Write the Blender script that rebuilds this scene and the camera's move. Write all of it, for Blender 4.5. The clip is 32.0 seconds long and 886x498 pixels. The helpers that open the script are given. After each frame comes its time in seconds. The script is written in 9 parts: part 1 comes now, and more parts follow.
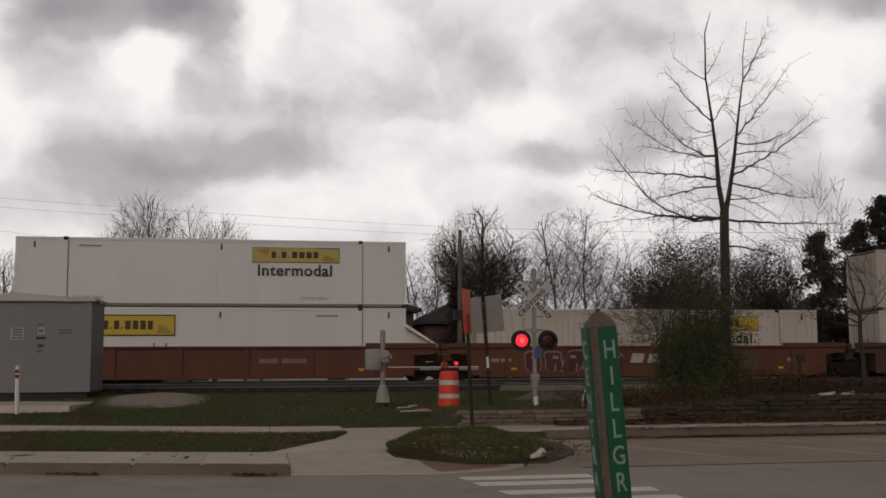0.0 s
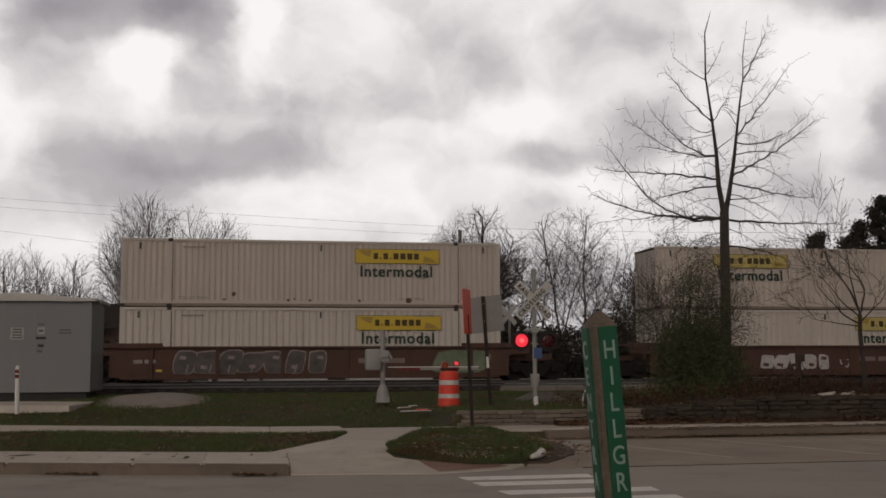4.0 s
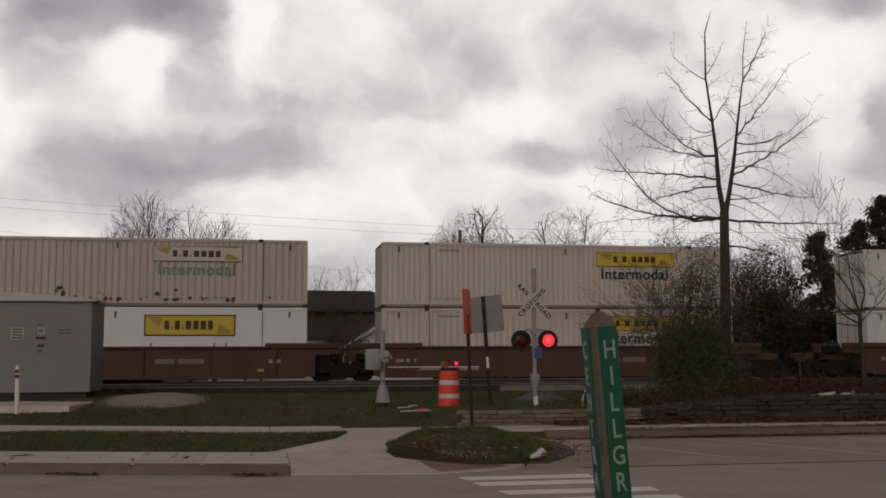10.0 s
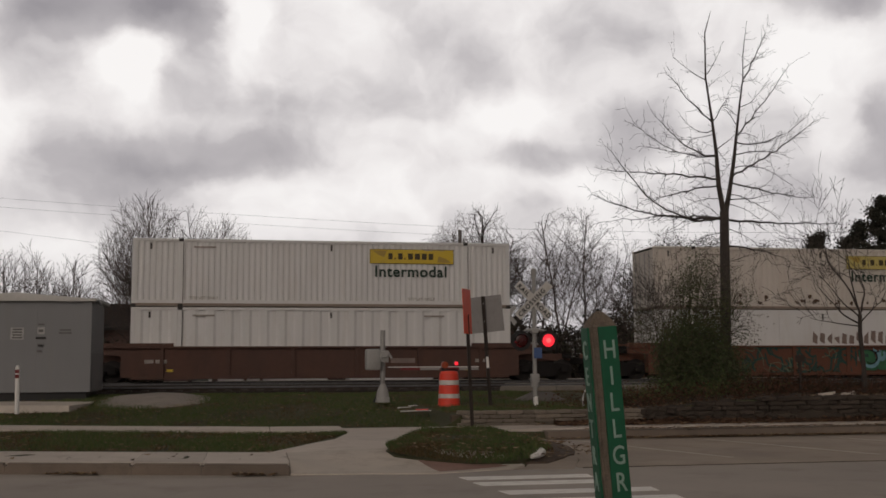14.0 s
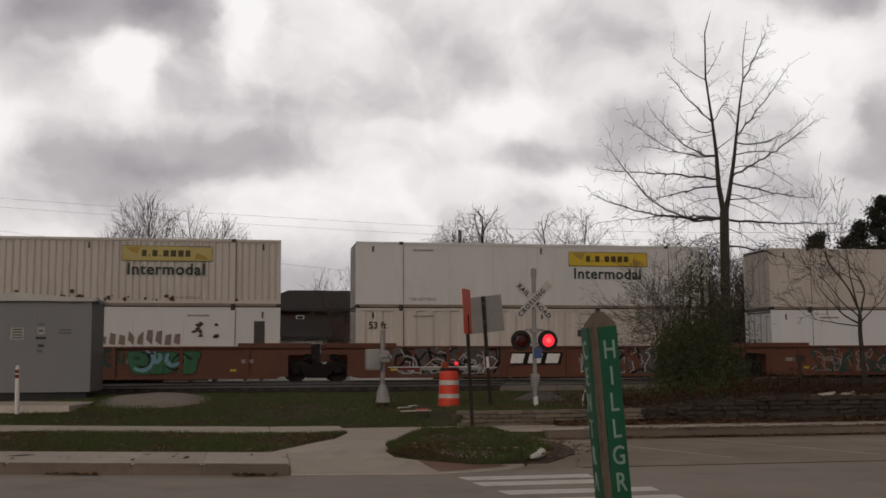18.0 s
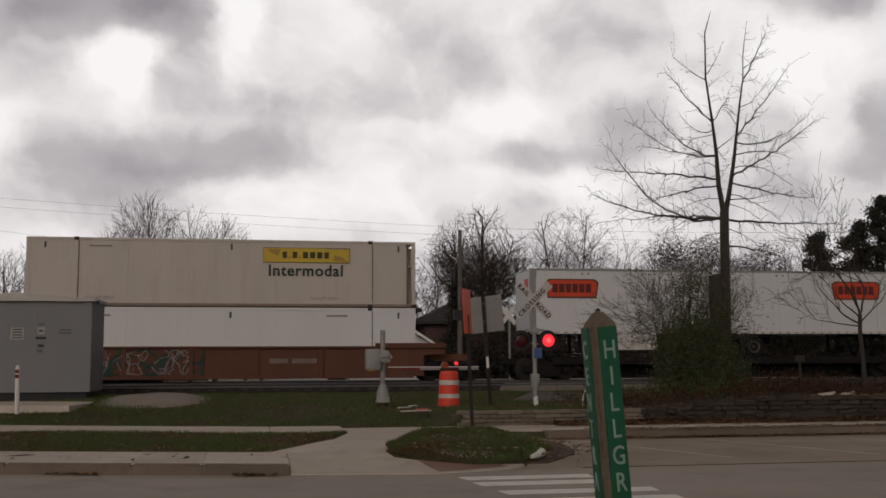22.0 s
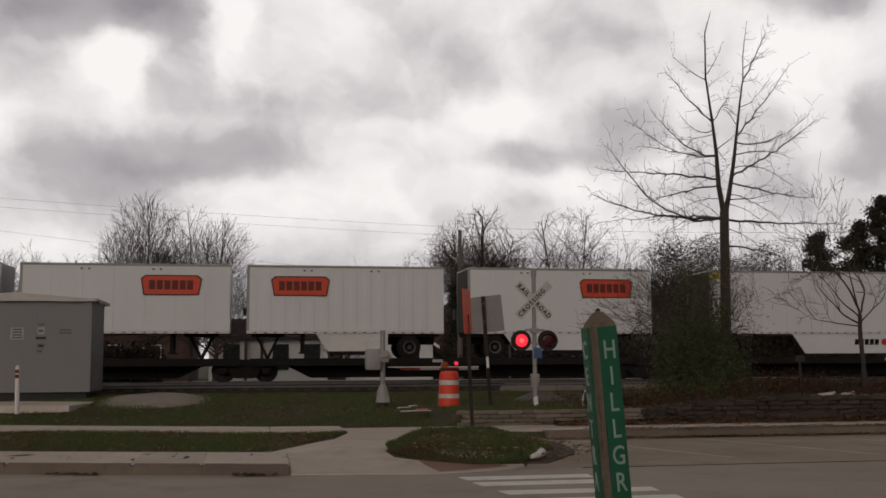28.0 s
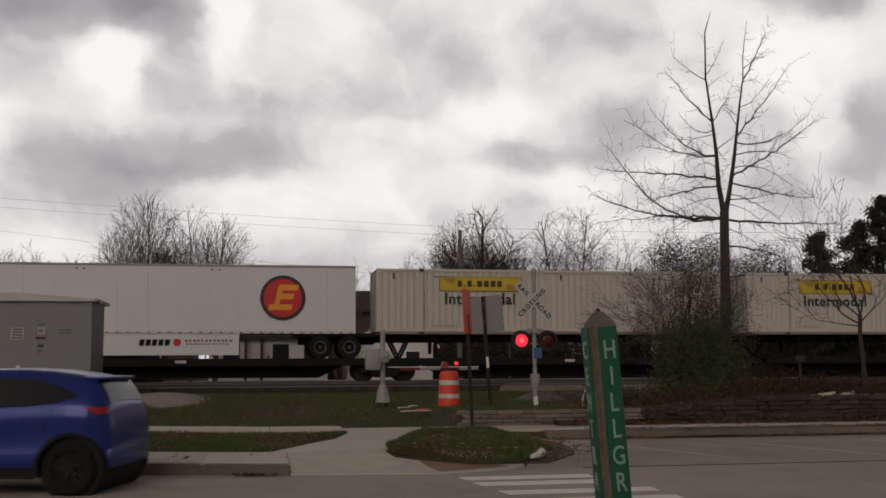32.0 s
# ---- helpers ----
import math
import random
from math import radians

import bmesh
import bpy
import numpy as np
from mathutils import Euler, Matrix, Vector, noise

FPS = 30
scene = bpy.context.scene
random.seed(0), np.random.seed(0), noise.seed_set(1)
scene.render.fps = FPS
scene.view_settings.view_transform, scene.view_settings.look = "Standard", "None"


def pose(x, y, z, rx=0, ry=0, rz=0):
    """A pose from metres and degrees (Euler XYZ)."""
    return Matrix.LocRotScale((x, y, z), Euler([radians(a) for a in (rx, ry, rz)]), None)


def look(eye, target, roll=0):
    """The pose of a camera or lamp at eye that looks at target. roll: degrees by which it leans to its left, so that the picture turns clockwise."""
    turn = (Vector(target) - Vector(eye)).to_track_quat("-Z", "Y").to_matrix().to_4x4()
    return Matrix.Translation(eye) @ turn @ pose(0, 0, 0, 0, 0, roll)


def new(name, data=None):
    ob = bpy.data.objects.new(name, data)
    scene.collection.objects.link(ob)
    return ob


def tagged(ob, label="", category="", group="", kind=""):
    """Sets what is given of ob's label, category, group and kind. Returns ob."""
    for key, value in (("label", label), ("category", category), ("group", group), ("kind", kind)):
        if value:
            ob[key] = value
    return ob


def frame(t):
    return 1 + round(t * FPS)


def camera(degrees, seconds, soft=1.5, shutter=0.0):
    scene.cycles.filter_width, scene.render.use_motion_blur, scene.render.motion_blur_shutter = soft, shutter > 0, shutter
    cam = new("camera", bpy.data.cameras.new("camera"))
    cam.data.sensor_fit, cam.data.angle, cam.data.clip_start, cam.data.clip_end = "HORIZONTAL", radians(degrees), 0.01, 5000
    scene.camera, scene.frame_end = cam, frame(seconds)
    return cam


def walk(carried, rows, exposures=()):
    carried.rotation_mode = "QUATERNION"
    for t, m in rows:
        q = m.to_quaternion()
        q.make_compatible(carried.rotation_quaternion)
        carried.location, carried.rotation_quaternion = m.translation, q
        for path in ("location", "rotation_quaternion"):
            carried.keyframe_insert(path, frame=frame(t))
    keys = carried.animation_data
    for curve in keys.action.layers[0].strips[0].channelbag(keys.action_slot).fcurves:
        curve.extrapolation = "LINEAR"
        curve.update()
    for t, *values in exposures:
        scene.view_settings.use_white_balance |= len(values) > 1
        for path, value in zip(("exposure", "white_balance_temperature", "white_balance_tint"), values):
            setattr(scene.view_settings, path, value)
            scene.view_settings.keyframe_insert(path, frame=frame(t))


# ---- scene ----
EYE = Vector((0.0, 0.0, 1.56))
cam = camera(45.64, 32.0, soft=1.6, shutter=0.12)
AIM = EYE + 100 * Vector((math.sin(radians(10.08)) * math.cos(radians(6.145)),
                          math.cos(radians(10.08)) * math.cos(radians(6.145)), math.sin(radians(6.145))))
walk(cam, [(0.0, look(EYE, AIM, -0.247)), (32.0, look(EYE, AIM, -0.247))], exposures=[(0.0, 0.0), (32.0, 0.0)])

# ---- world and sun: a closed November overcast ----
world = bpy.data.worlds.new("overcast_sky")
scene.world = world
world.use_nodes = True
wn, wl = world.node_tree.nodes, world.node_tree.links
wsky = wn.new("ShaderNodeTexSky")
wsky.sky_type, wsky.sun_disc = "NISHITA", False
wsky.sun_elevation, wsky.sun_rotation = radians(28), radians(204)
wsky.air_density, wsky.dust_density = 1.0, 3.0
wgrey = wn.new("ShaderNodeHueSaturation")
wgrey.inputs["Saturation"].default_value = 0.10
wl.new(wsky.outputs["Color"], wgrey.inputs["Color"])
wtint = wn.new("ShaderNodeMix")
wtint.data_type, wtint.blend_type = "RGBA", "MULTIPLY"
wtint.inputs["Factor"].default_value, wtint.inputs[7].default_value = 1.0, (1.15, 1.0, 0.90, 1.0)
wl.new(wgrey.outputs["Color"], wtint.inputs[6])
wl.new(wtint.outputs[2], wn["Background"].inputs["Color"])
wn["Background"].inputs["Strength"].default_value = 0.037

sun = new("sun", bpy.data.lights.new("sun", "SUN"))
sun.data.energy, sun.data.angle, sun.data.color = 0.26, radians(40), (1.0, 0.90, 0.80)
sun.matrix_world = look((0, 0, 0), (0.36, 0.79, -0.53))


# ---- materials ----
def nodes_of(name):
    m = bpy.data.materials.new(name)
    m.use_nodes = True
    return m, m.node_tree.nodes, m.node_tree.links, m.node_tree.nodes["Principled BSDF"]


def noise_node(n, l, src, scale, detail=4.0, rough=0.6, stretch=None):
    t = n.new("ShaderNodeTexNoise")
    t.inputs["Scale"].default_value, t.inputs["Detail"].default_value, t.inputs["Roughness"].default_value = scale, detail, rough
    if stretch:
        mp = n.new("ShaderNodeMapping")
        mp.inputs["Scale"].default_value = stretch
        l.new(src, mp.inputs["Vector"])
        src = mp.outputs["Vector"]
    l.new(src, t.inputs["Vector"])
    return t.outputs["Fac"]


def ramp(n, l, src, lo, hi, a=0.0, b=1.0):
    r = n.new("ShaderNodeMapRange")
    r.inputs["From Min"].default_value, r.inputs["From Max"].default_value = lo, hi
    r.inputs["To Min"].default_value, r.inputs["To Max"].default_value = a, b
    l.new(src, r.inputs["Value"])
    return r.outputs["Result"]


def blend(n, l, fac, a, b, mode="MIX"):
    m = n.new("ShaderNodeMix")
    m.data_type, m.blend_type = "RGBA", mode
    for sock, v in ((m.inputs["Factor"], fac), (m.inputs[6], a), (m.inputs[7], b)):
        if isinstance(v, (int, float)):
            sock.default_value = v
        elif isinstance(v, tuple):
            sock.default_value = (*v[:3], 1.0)
        else:
            l.new(v, sock)
    return m.outputs[2]


def surf(name, col, rough=0.7, metal=0.0, var=0.25, big=0.6, fine=25.0, bump=0.15, depth=0.004, stain=None, amount=0.35,
         stretch=None, vary=0.0, spec=0.5, coords="Object"):
    """A worn surface: two scales of colour change, a stain with its own shape, a fine relief."""
    m, n, l, p = nodes_of(name)
    tc = n.new("ShaderNodeTexCoord").outputs[coords]
    f1, f2 = noise_node(n, l, tc, big, 5.0, 0.6, stretch), noise_node(n, l, tc, fine, 3.0, 0.6)
    dark, light = tuple(c * (1 - var) for c in col), tuple(min(1.0, c * (1 + var)) for c in col)
    c = blend(n, l, ramp(n, l, f1, 0.3, 0.7), dark, light)
    c = blend(n, l, ramp(n, l, f2, 0.35, 0.7, 0.0, 0.35), c, tuple(x * (1 - var) for x in col))
    if stain:
        f3 = noise_node(n, l, tc, big * 2.7, 7.0, 0.68, stretch)
        c = blend(n, l, ramp(n, l, f3, 0.52, 0.72, 0.0, amount), c, stain)
    if vary:
        oi = n.new("ShaderNodeObjectInfo").outputs["Random"]
        c = blend(n, l, ramp(n, l, oi, 0, 1, 0.0, vary), c, tuple(x * 0.45 for x in col))
    l.new(c, p.inputs["Base Color"])
    l.new(ramp(n, l, f1, 0.2, 0.8, max(0.05, rough - 0.12), min(1.0, rough + 0.12)), p.inputs["Roughness"])
    p.inputs["Metallic"].default_value = metal
    p.inputs["Specular IOR Level"].default_value = spec
    b = n.new("ShaderNodeBump")
    b.inputs["Strength"].default_value, b.inputs["Distance"].default_value = bump, depth
    l.new(f2, b.inputs["Height"])
    l.new(b.outputs["Normal"], p.inputs["Normal"])
    return m


def islands(name, cols, rough=0.8, translucent=0.0):
    """Many loose small pieces in one mesh, each of its own shade."""
    m, n, l, p = nodes_of(name)
    rnd = n.new("ShaderNodeNewGeometry").outputs["Random Per Island"]
    cr = n.new("ShaderNodeValToRGB")
    cr.color_ramp.interpolation = "CONSTANT"
    while len(cr.color_ramp.elements) < len(cols):
        cr.color_ramp.elements.new(0.5)
    for i, c in enumerate(cols):
        cr.color_ramp.elements[i].position, cr.color_ramp.elements[i].color = i / len(cols), (*c, 1)
    l.new(rnd, cr.inputs["Fac"])
    l.new(cr.outputs["Color"], p.inputs["Base Color"])
    p.inputs["Roughness"].default_value = rough
    p.inputs["Specular IOR Level"].default_value = 0.2
    return m


def glow(name, col, strength, base=(0.1, 0.01, 0.01)):
    m, n, l, p = nodes_of(name)
    p.inputs["Base Color"].default_value = (*base, 1)
    p.inputs["Emission Color"].default_value = (*col, 1)
    p.inputs["Emission Strength"].default_value = strength
    return m


ASPHALT = surf("asphalt", (0.40, 0.36, 0.32), 0.85, var=0.13, big=0.25, fine=60, spec=0.2, bump=0.4, depth=0.006, stain=(0.22, 0.19, 0.16), amount=0.5)
BAY = surf("worn_concrete_road", (0.36, 0.305, 0.25), 0.88, var=0.24, big=0.5, fine=50, bump=0.3, stain=(0.23, 0.18, 0.14), amount=0.6)
CONCRETE = surf("concrete", (0.63, 0.565, 0.50), 0.88, var=0.12, big=0.8, fine=45, bump=0.25, stain=(0.36, 0.3, 0.24), amount=0.5, vary=0.25)
APRON = surf("apron_concrete", (0.575, 0.517, 0.448), 0.88, var=0.14, big=0.7, fine=45, bump=0.25, stain=(0.3, 0.24, 0.19), amount=0.6)
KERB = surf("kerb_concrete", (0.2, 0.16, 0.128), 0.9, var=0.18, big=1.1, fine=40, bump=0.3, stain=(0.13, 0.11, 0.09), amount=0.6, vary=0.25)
GRASSGROUND = surf("lawn_soil", (0.06, 0.063, 0.026), 0.95, var=0.35, big=0.7, fine=30, bump=0.8, depth=0.03, stain=(0.11, 0.075, 0.038), amount=0.7)
EARTH = surf("bare_earth", (0.11, 0.085, 0.06), 0.95, var=0.3, big=0.9, fine=25, bump=0.7, depth=0.03, stain=(0.06, 0.045, 0.03), amount=0.6)
BALLAST = surf("track_ballast", (0.04, 0.034, 0.032), 0.95, var=0.3, big=0.5, fine=22, bump=1.0, depth=0.05, stain=(0.035, 0.03, 0.028), amount=0.6, spec=0.05)
GRAVEL = surf("pale_gravel", (0.32, 0.285, 0.25), 0.95, var=0.2, big=1.2, fine=40, bump=0.8, depth=0.03, stain=(0.22, 0.2, 0.18), amount=0.5)
WHITELINE = surf("road_paint", (0.85, 0.83, 0.79), 0.7, var=0.08, big=2, fine=40, stain=(0.33, 0.31, 0.28), amount=0.55)
BAYLINE = surf("worn_bay_line", (0.5, 0.45, 0.38), 0.8, var=0.15, big=2, fine=30, stain=(0.3, 0.25, 0.2), amount=0.8)
MOUNDGREY = surf("grey_gravel", (0.17, 0.155, 0.14), 0.95, var=0.25, big=2, fine=40, bump=0.8, depth=0.03)
REDPAD = surf("red_paver", (0.31, 0.185, 0.15), 0.9, var=0.2, big=3, fine=50, stain=(0.2, 0.15, 0.12), amount=0.6)
STONE = surf("wall_stone", (0.31, 0.26, 0.21), 0.92, var=0.25, big=3, fine=30, bump=0.7, depth=0.02, stain=(0.12, 0.1, 0.085), amount=0.6, vary=0.8)
STEEL = surf("rail_steel", (0.13, 0.13, 0.135), 0.4, 0.6, var=0.2, big=3, fine=50)
RUST = surf("rusty_steel", (0.04, 0.029, 0.024), 0.85, 0.0, var=0.3, big=3, fine=40)
TIE = surf("tie_wood", (0.055, 0.045, 0.04), 0.95, var=0.3, big=4, fine=40)
GALV = surf("galvanised_metal", (0.31, 0.305, 0.295), 0.6, 0.1, var=0.12, big=3, fine=40, stain=(0.28, 0.27, 0.26), amount=0.4)
CABGREY = surf("grey_cabinet_paint", (0.20, 0.203, 0.213), 0.6, 0.0, var=0.07, big=0.9, fine=30, stain=(0.2, 0.195, 0.19), amount=0.35, stretch=(1, 1, 0.25))
PALEROOF = surf("pale_roof_sheet", (0.48, 0.47, 0.45), 0.6, 0.2, var=0.12, big=2, fine=30, stain=(0.3, 0.28, 0.26), amount=0.4)
DARKMETAL = surf("dark_painted_metal", (0.02, 0.02, 0.021), 0.55, 0.2, var=0.2, big=4, fine=40)
BROWNPOST = surf("brown_steel_post", (0.045, 0.035, 0.03), 0.7, 0.4, var=0.2, big=4, fine=40)
WHITEPAINT = surf("white_paint", (0.76, 0.75, 0.73), 0.6, var=0.06, big=4, fine=40, stain=(0.5, 0.48, 0.44), amount=0.5)
ORANGE = surf("orange_sheet", (0.85, 0.09, 0.03), 0.5, var=0.08, big=4, fine=30)
DRUMORANGE = surf("drum_orange_plastic", (0.76, 0.062, 0.034), 0.45, var=0.1, big=5, fine=30, stain=(0.45, 0.06, 0.03), amount=0.4)
REFLECT = surf("reflective_band", (0.62, 0.60, 0.57), 0.4, var=0.1, big=6, fine=40, stain=(0.4, 0.37, 0.34), amount=0.4)
RUBBER = surf("black_rubber", (0.014, 0.014, 0.014), 0.9, spec=0.2, var=0.2, big=5, fine=50)
SIGNGREY = surf("sign_back_aluminium", (0.235, 0.222, 0.22), 0.6, 0.2, var=0.1, big=3, fine=30, stain=(0.15, 0.135, 0.13), amount=0.4)
BLUE = surf("blue_notice", (0.06, 0.11, 0.26), 0.5, var=0.1, big=8, fine=40)
BLACK = surf("black_letter_paint", (0.015, 0.015, 0.016), 0.6, var=0.1, big=5, fine=40)
RED = surf("red_reflector", (0.15, 0.014, 0.014), 0.5, var=0.1, big=5, fine=40)
GREENSIGN = surf("green_sign_face", (0.004, 0.095, 0.045), 0.5, var=0.12, big=9, fine=60, stain=(0.01, 0.07, 0.04), amount=0.5)
SIGNWHITE = surf("weathered_sign_letters", (0.27, 0.38, 0.33), 0.6, var=0.15, big=14, fine=60, stain=(0.2, 0.33, 0.27), amount=0.6)
POSTCONC = surf("weathered_concrete_post", (0.17, 0.135, 0.105), 0.95, var=0.25, big=8, fine=55, bump=0.9, depth=0.008, stain=(0.08, 0.068, 0.055), amount=0.7)
BARK = surf("bark", (0.055, 0.045, 0.04), 0.95, var=0.3, big=5, fine=30, bump=0.8, depth=0.02)
FARBARK = surf("far_bark", (0.08, 0.061, 0.054), 0.95, var=0.25, big=2, fine=14)
BRICK = surf("house_brick", (0.085, 0.05, 0.042), 0.9, var=0.25, big=1.5, fine=14, bump=0.5)
SHINGLE = surf("roof_shingle", (0.05, 0.046, 0.047), 0.95, var=0.2, big=1, fine=12, bump=0.4, vary=0.3)
SIDING = surf("white_siding", (0.66, 0.66, 0.66), 0.7, var=0.06, big=0.8, fine=10)
WINDARK = surf("dark_window_glass", (0.03, 0.032, 0.036), 0.12, var=0.2, big=2, fine=10, bump=0.02)
NEEDLES = islands("conifer_needles", [(0.034, 0.036, 0.027), (0.044, 0.044, 0.032), (0.028, 0.029, 0.022), (0.052, 0.046, 0.036)])
SHRUBLEAF = islands("shrub_leaves", [(0.062, 0.078, 0.038), (0.05, 0.066, 0.032), (0.095, 0.098, 0.05), (0.075, 0.066, 0.045), (0.078, 0.105, 0.045)])
THINLEAF = islands("straggling_leaves", [(0.11, 0.12, 0.075), (0.09, 0.095, 0.06), (0.13, 0.12, 0.085), (0.09, 0.075, 0.06)])
GRASSBLADE = islands("grass_blades", [(0.082, 0.116, 0.038), (0.064, 0.098, 0.034), (0.104, 0.12, 0.046), (0.13, 0.118, 0.06), (0.07, 0.104, 0.036)])
DEADLEAF = islands("dead_leaves", [(0.16, 0.095, 0.05), (0.11, 0.065, 0.035), (0.26, 0.18, 0.11), (0.08, 0.05, 0.03), (0.3, 0.22, 0.14)])
DRYWEED = islands("dry_weeds", [(0.105, 0.05, 0.032), (0.08, 0.038, 0.026), (0.055, 0.034, 0.021), (0.038, 0.03, 0.016)])
LAMPRED = glow("lit_red_signal_lens", (1.0, 0.03, 0.05), 1.15)
LAMPHALO = glow("lit_red_lens_core", (1.0, 0.10, 0.10), 1.5)
LENSDARK = surf("unlit_red_lens", (0.05, 0.006, 0.007), 0.25, var=0.1, big=8, fine=40)


# ---- mesh helpers ----
def box(bm, x0, y0, z0, x1, y1, z1, bev=0.0):
    v = [bm.verts.new((x, y, z)) for z in (z0, z1) for y in (y0, y1) for x in (x0, x1)]
    fs = [bm.faces.new([v[i] for i in q]) for q in ((0, 2, 3, 1), (4, 5, 7, 6), (0, 1, 5, 4), (1, 3, 7, 5), (3, 2, 6, 7), (2, 0, 4, 6))]
    if bev:
        es = list({e for f in fs for e in f.edges})
        bmesh.ops.bevel(bm, geom=es, offset=bev, segments=2, affect="EDGES", profile=0.6)
    return bm


def tube(bm, pts, radii, n=8, cap=True):
    """A round, tapering limb through points."""
    pts = [Vector(p) for p in pts]
    rings = []
    for i, p in enumerate(pts):
        d = (pts[min(i + 1, len(pts) - 1)] - pts[max(i - 1, 0)]).normalized()
        side = d.cross(Vector((0, 0, 1)) if abs(d.z) < 0.9 else Vector((1, 0, 0))).normalized()
        up = side.cross(d)
        r = radii[i] if isinstance(radii, (list, tuple)) else radii
        rings.append([bm.verts.new(p + r * (math.cos(a) * side + math.sin(a) * up)) for a in [2 * math.pi * k / n for k in range(n)]])
    for a, b in zip(rings, rings[1:]):
        for k in range(n):
            bm.faces.new((a[k], b[k], b[(k + 1) % n], a[(k + 1) % n]))
    if cap:
        bm.faces.new(rings[0])
        bm.faces.new(rings[-1][::-1])
    return bm


def prism(bm, poly, z0, z1):
    """An upright slab over an outline in plan."""
    lo, hi = [bm.verts.new((x, y, z0)) for x, y in poly], [bm.verts.new((x, y, z1)) for x, y in poly]
    bm.faces.new(hi)
    bm.faces.new(lo[::-1])
    for i in range(len(poly)):
        j = (i + 1) % len(poly)
        bm.faces.new((lo[i], lo[j], hi[j], hi[i]))
    return bm


def plate(bm, poly, y0, y1):
    """A sheet over an outline in x and z, from y0 back to y1."""
    a, b = [bm.verts.new((x, y0, z)) for x, z in poly], [bm.verts.new((x, y1, z)) for x, z in poly]
    bm.faces.new(a)
    bm.faces.new(b[::-1])
    for i in range(len(poly)):
        j = (i + 1) % len(poly)
        bm.faces.new((a[j], a[i], b[i], b[j]))
    return bm


def fresh():
    return bmesh.new()


def mesh_of(name, bm, material, smooth=False):
    me = bpy.data.meshes.new(name)
    bmesh.ops.recalc_face_normals(bm, faces=bm.faces) if len(bm.faces) < 60000 else None
    bm.to_mesh(me)
    bm.free()
    me.materials.append(material)
    if smooth:
        me.polygons.foreach_set("use_smooth", [True] * len(me.polygons))
        me.set_sharp_from_angle(angle=radians(38))
    return me


def hang(name, me, parent, label="", m=None):
    ob = new(name, me)
    ob.parent = parent
    if m is not None:
        ob.matrix_basis = m
    return tagged(ob, label)


def part(name, bm, material, parent, label="", smooth=False, m=None):
    return hang(name, mesh_of(name, bm, material, smooth), parent, label, m)


def thing(name, m, label, category, group="", kind=""):
    ob = new(name)
    ob.matrix_basis = m
    ob.empty_display_size = 0.2
    return tagged(ob, label, category, group, kind)


def setting(name, bm, material, label="", smooth=False, kind="structure"):
    ob = new(name, mesh_of(name, bm, material, smooth))
    return tagged(ob, label, "", "", kind)


MESHES = {}


def cached(key, make):
    if key not in MESHES:
        MESHES[key] = make()
    return MESHES[key]


def words(text, size, material, bold=0.0, align="LEFT", face=True, spread=1.0):
    """Letters as a thin solid mesh that faces -y (or lies in x, y)."""
    def make():
        cu = bpy.data.curves.new("letters", "FONT")
        cu.body, cu.size, cu.extrude, cu.offset, cu.align_x, cu.resolution_u, cu.space_character = text, size, 0.002, bold, align, 3, spread
        ob = new("letters", cu)
        bpy.context.view_layer.update()
        me = bpy.data.meshes.new_from_object(ob.evaluated_get(bpy.context.evaluated_depsgraph_get()))
        bpy.data.objects.remove(ob)
        if face:
            me.transform(Matrix.Rotation(radians(90), 4, "X"))
        me.materials.clear()
        me.materials.append(material)
        return me
    return cached(("words", text, size, material.name, bold, align, face, spread), make)


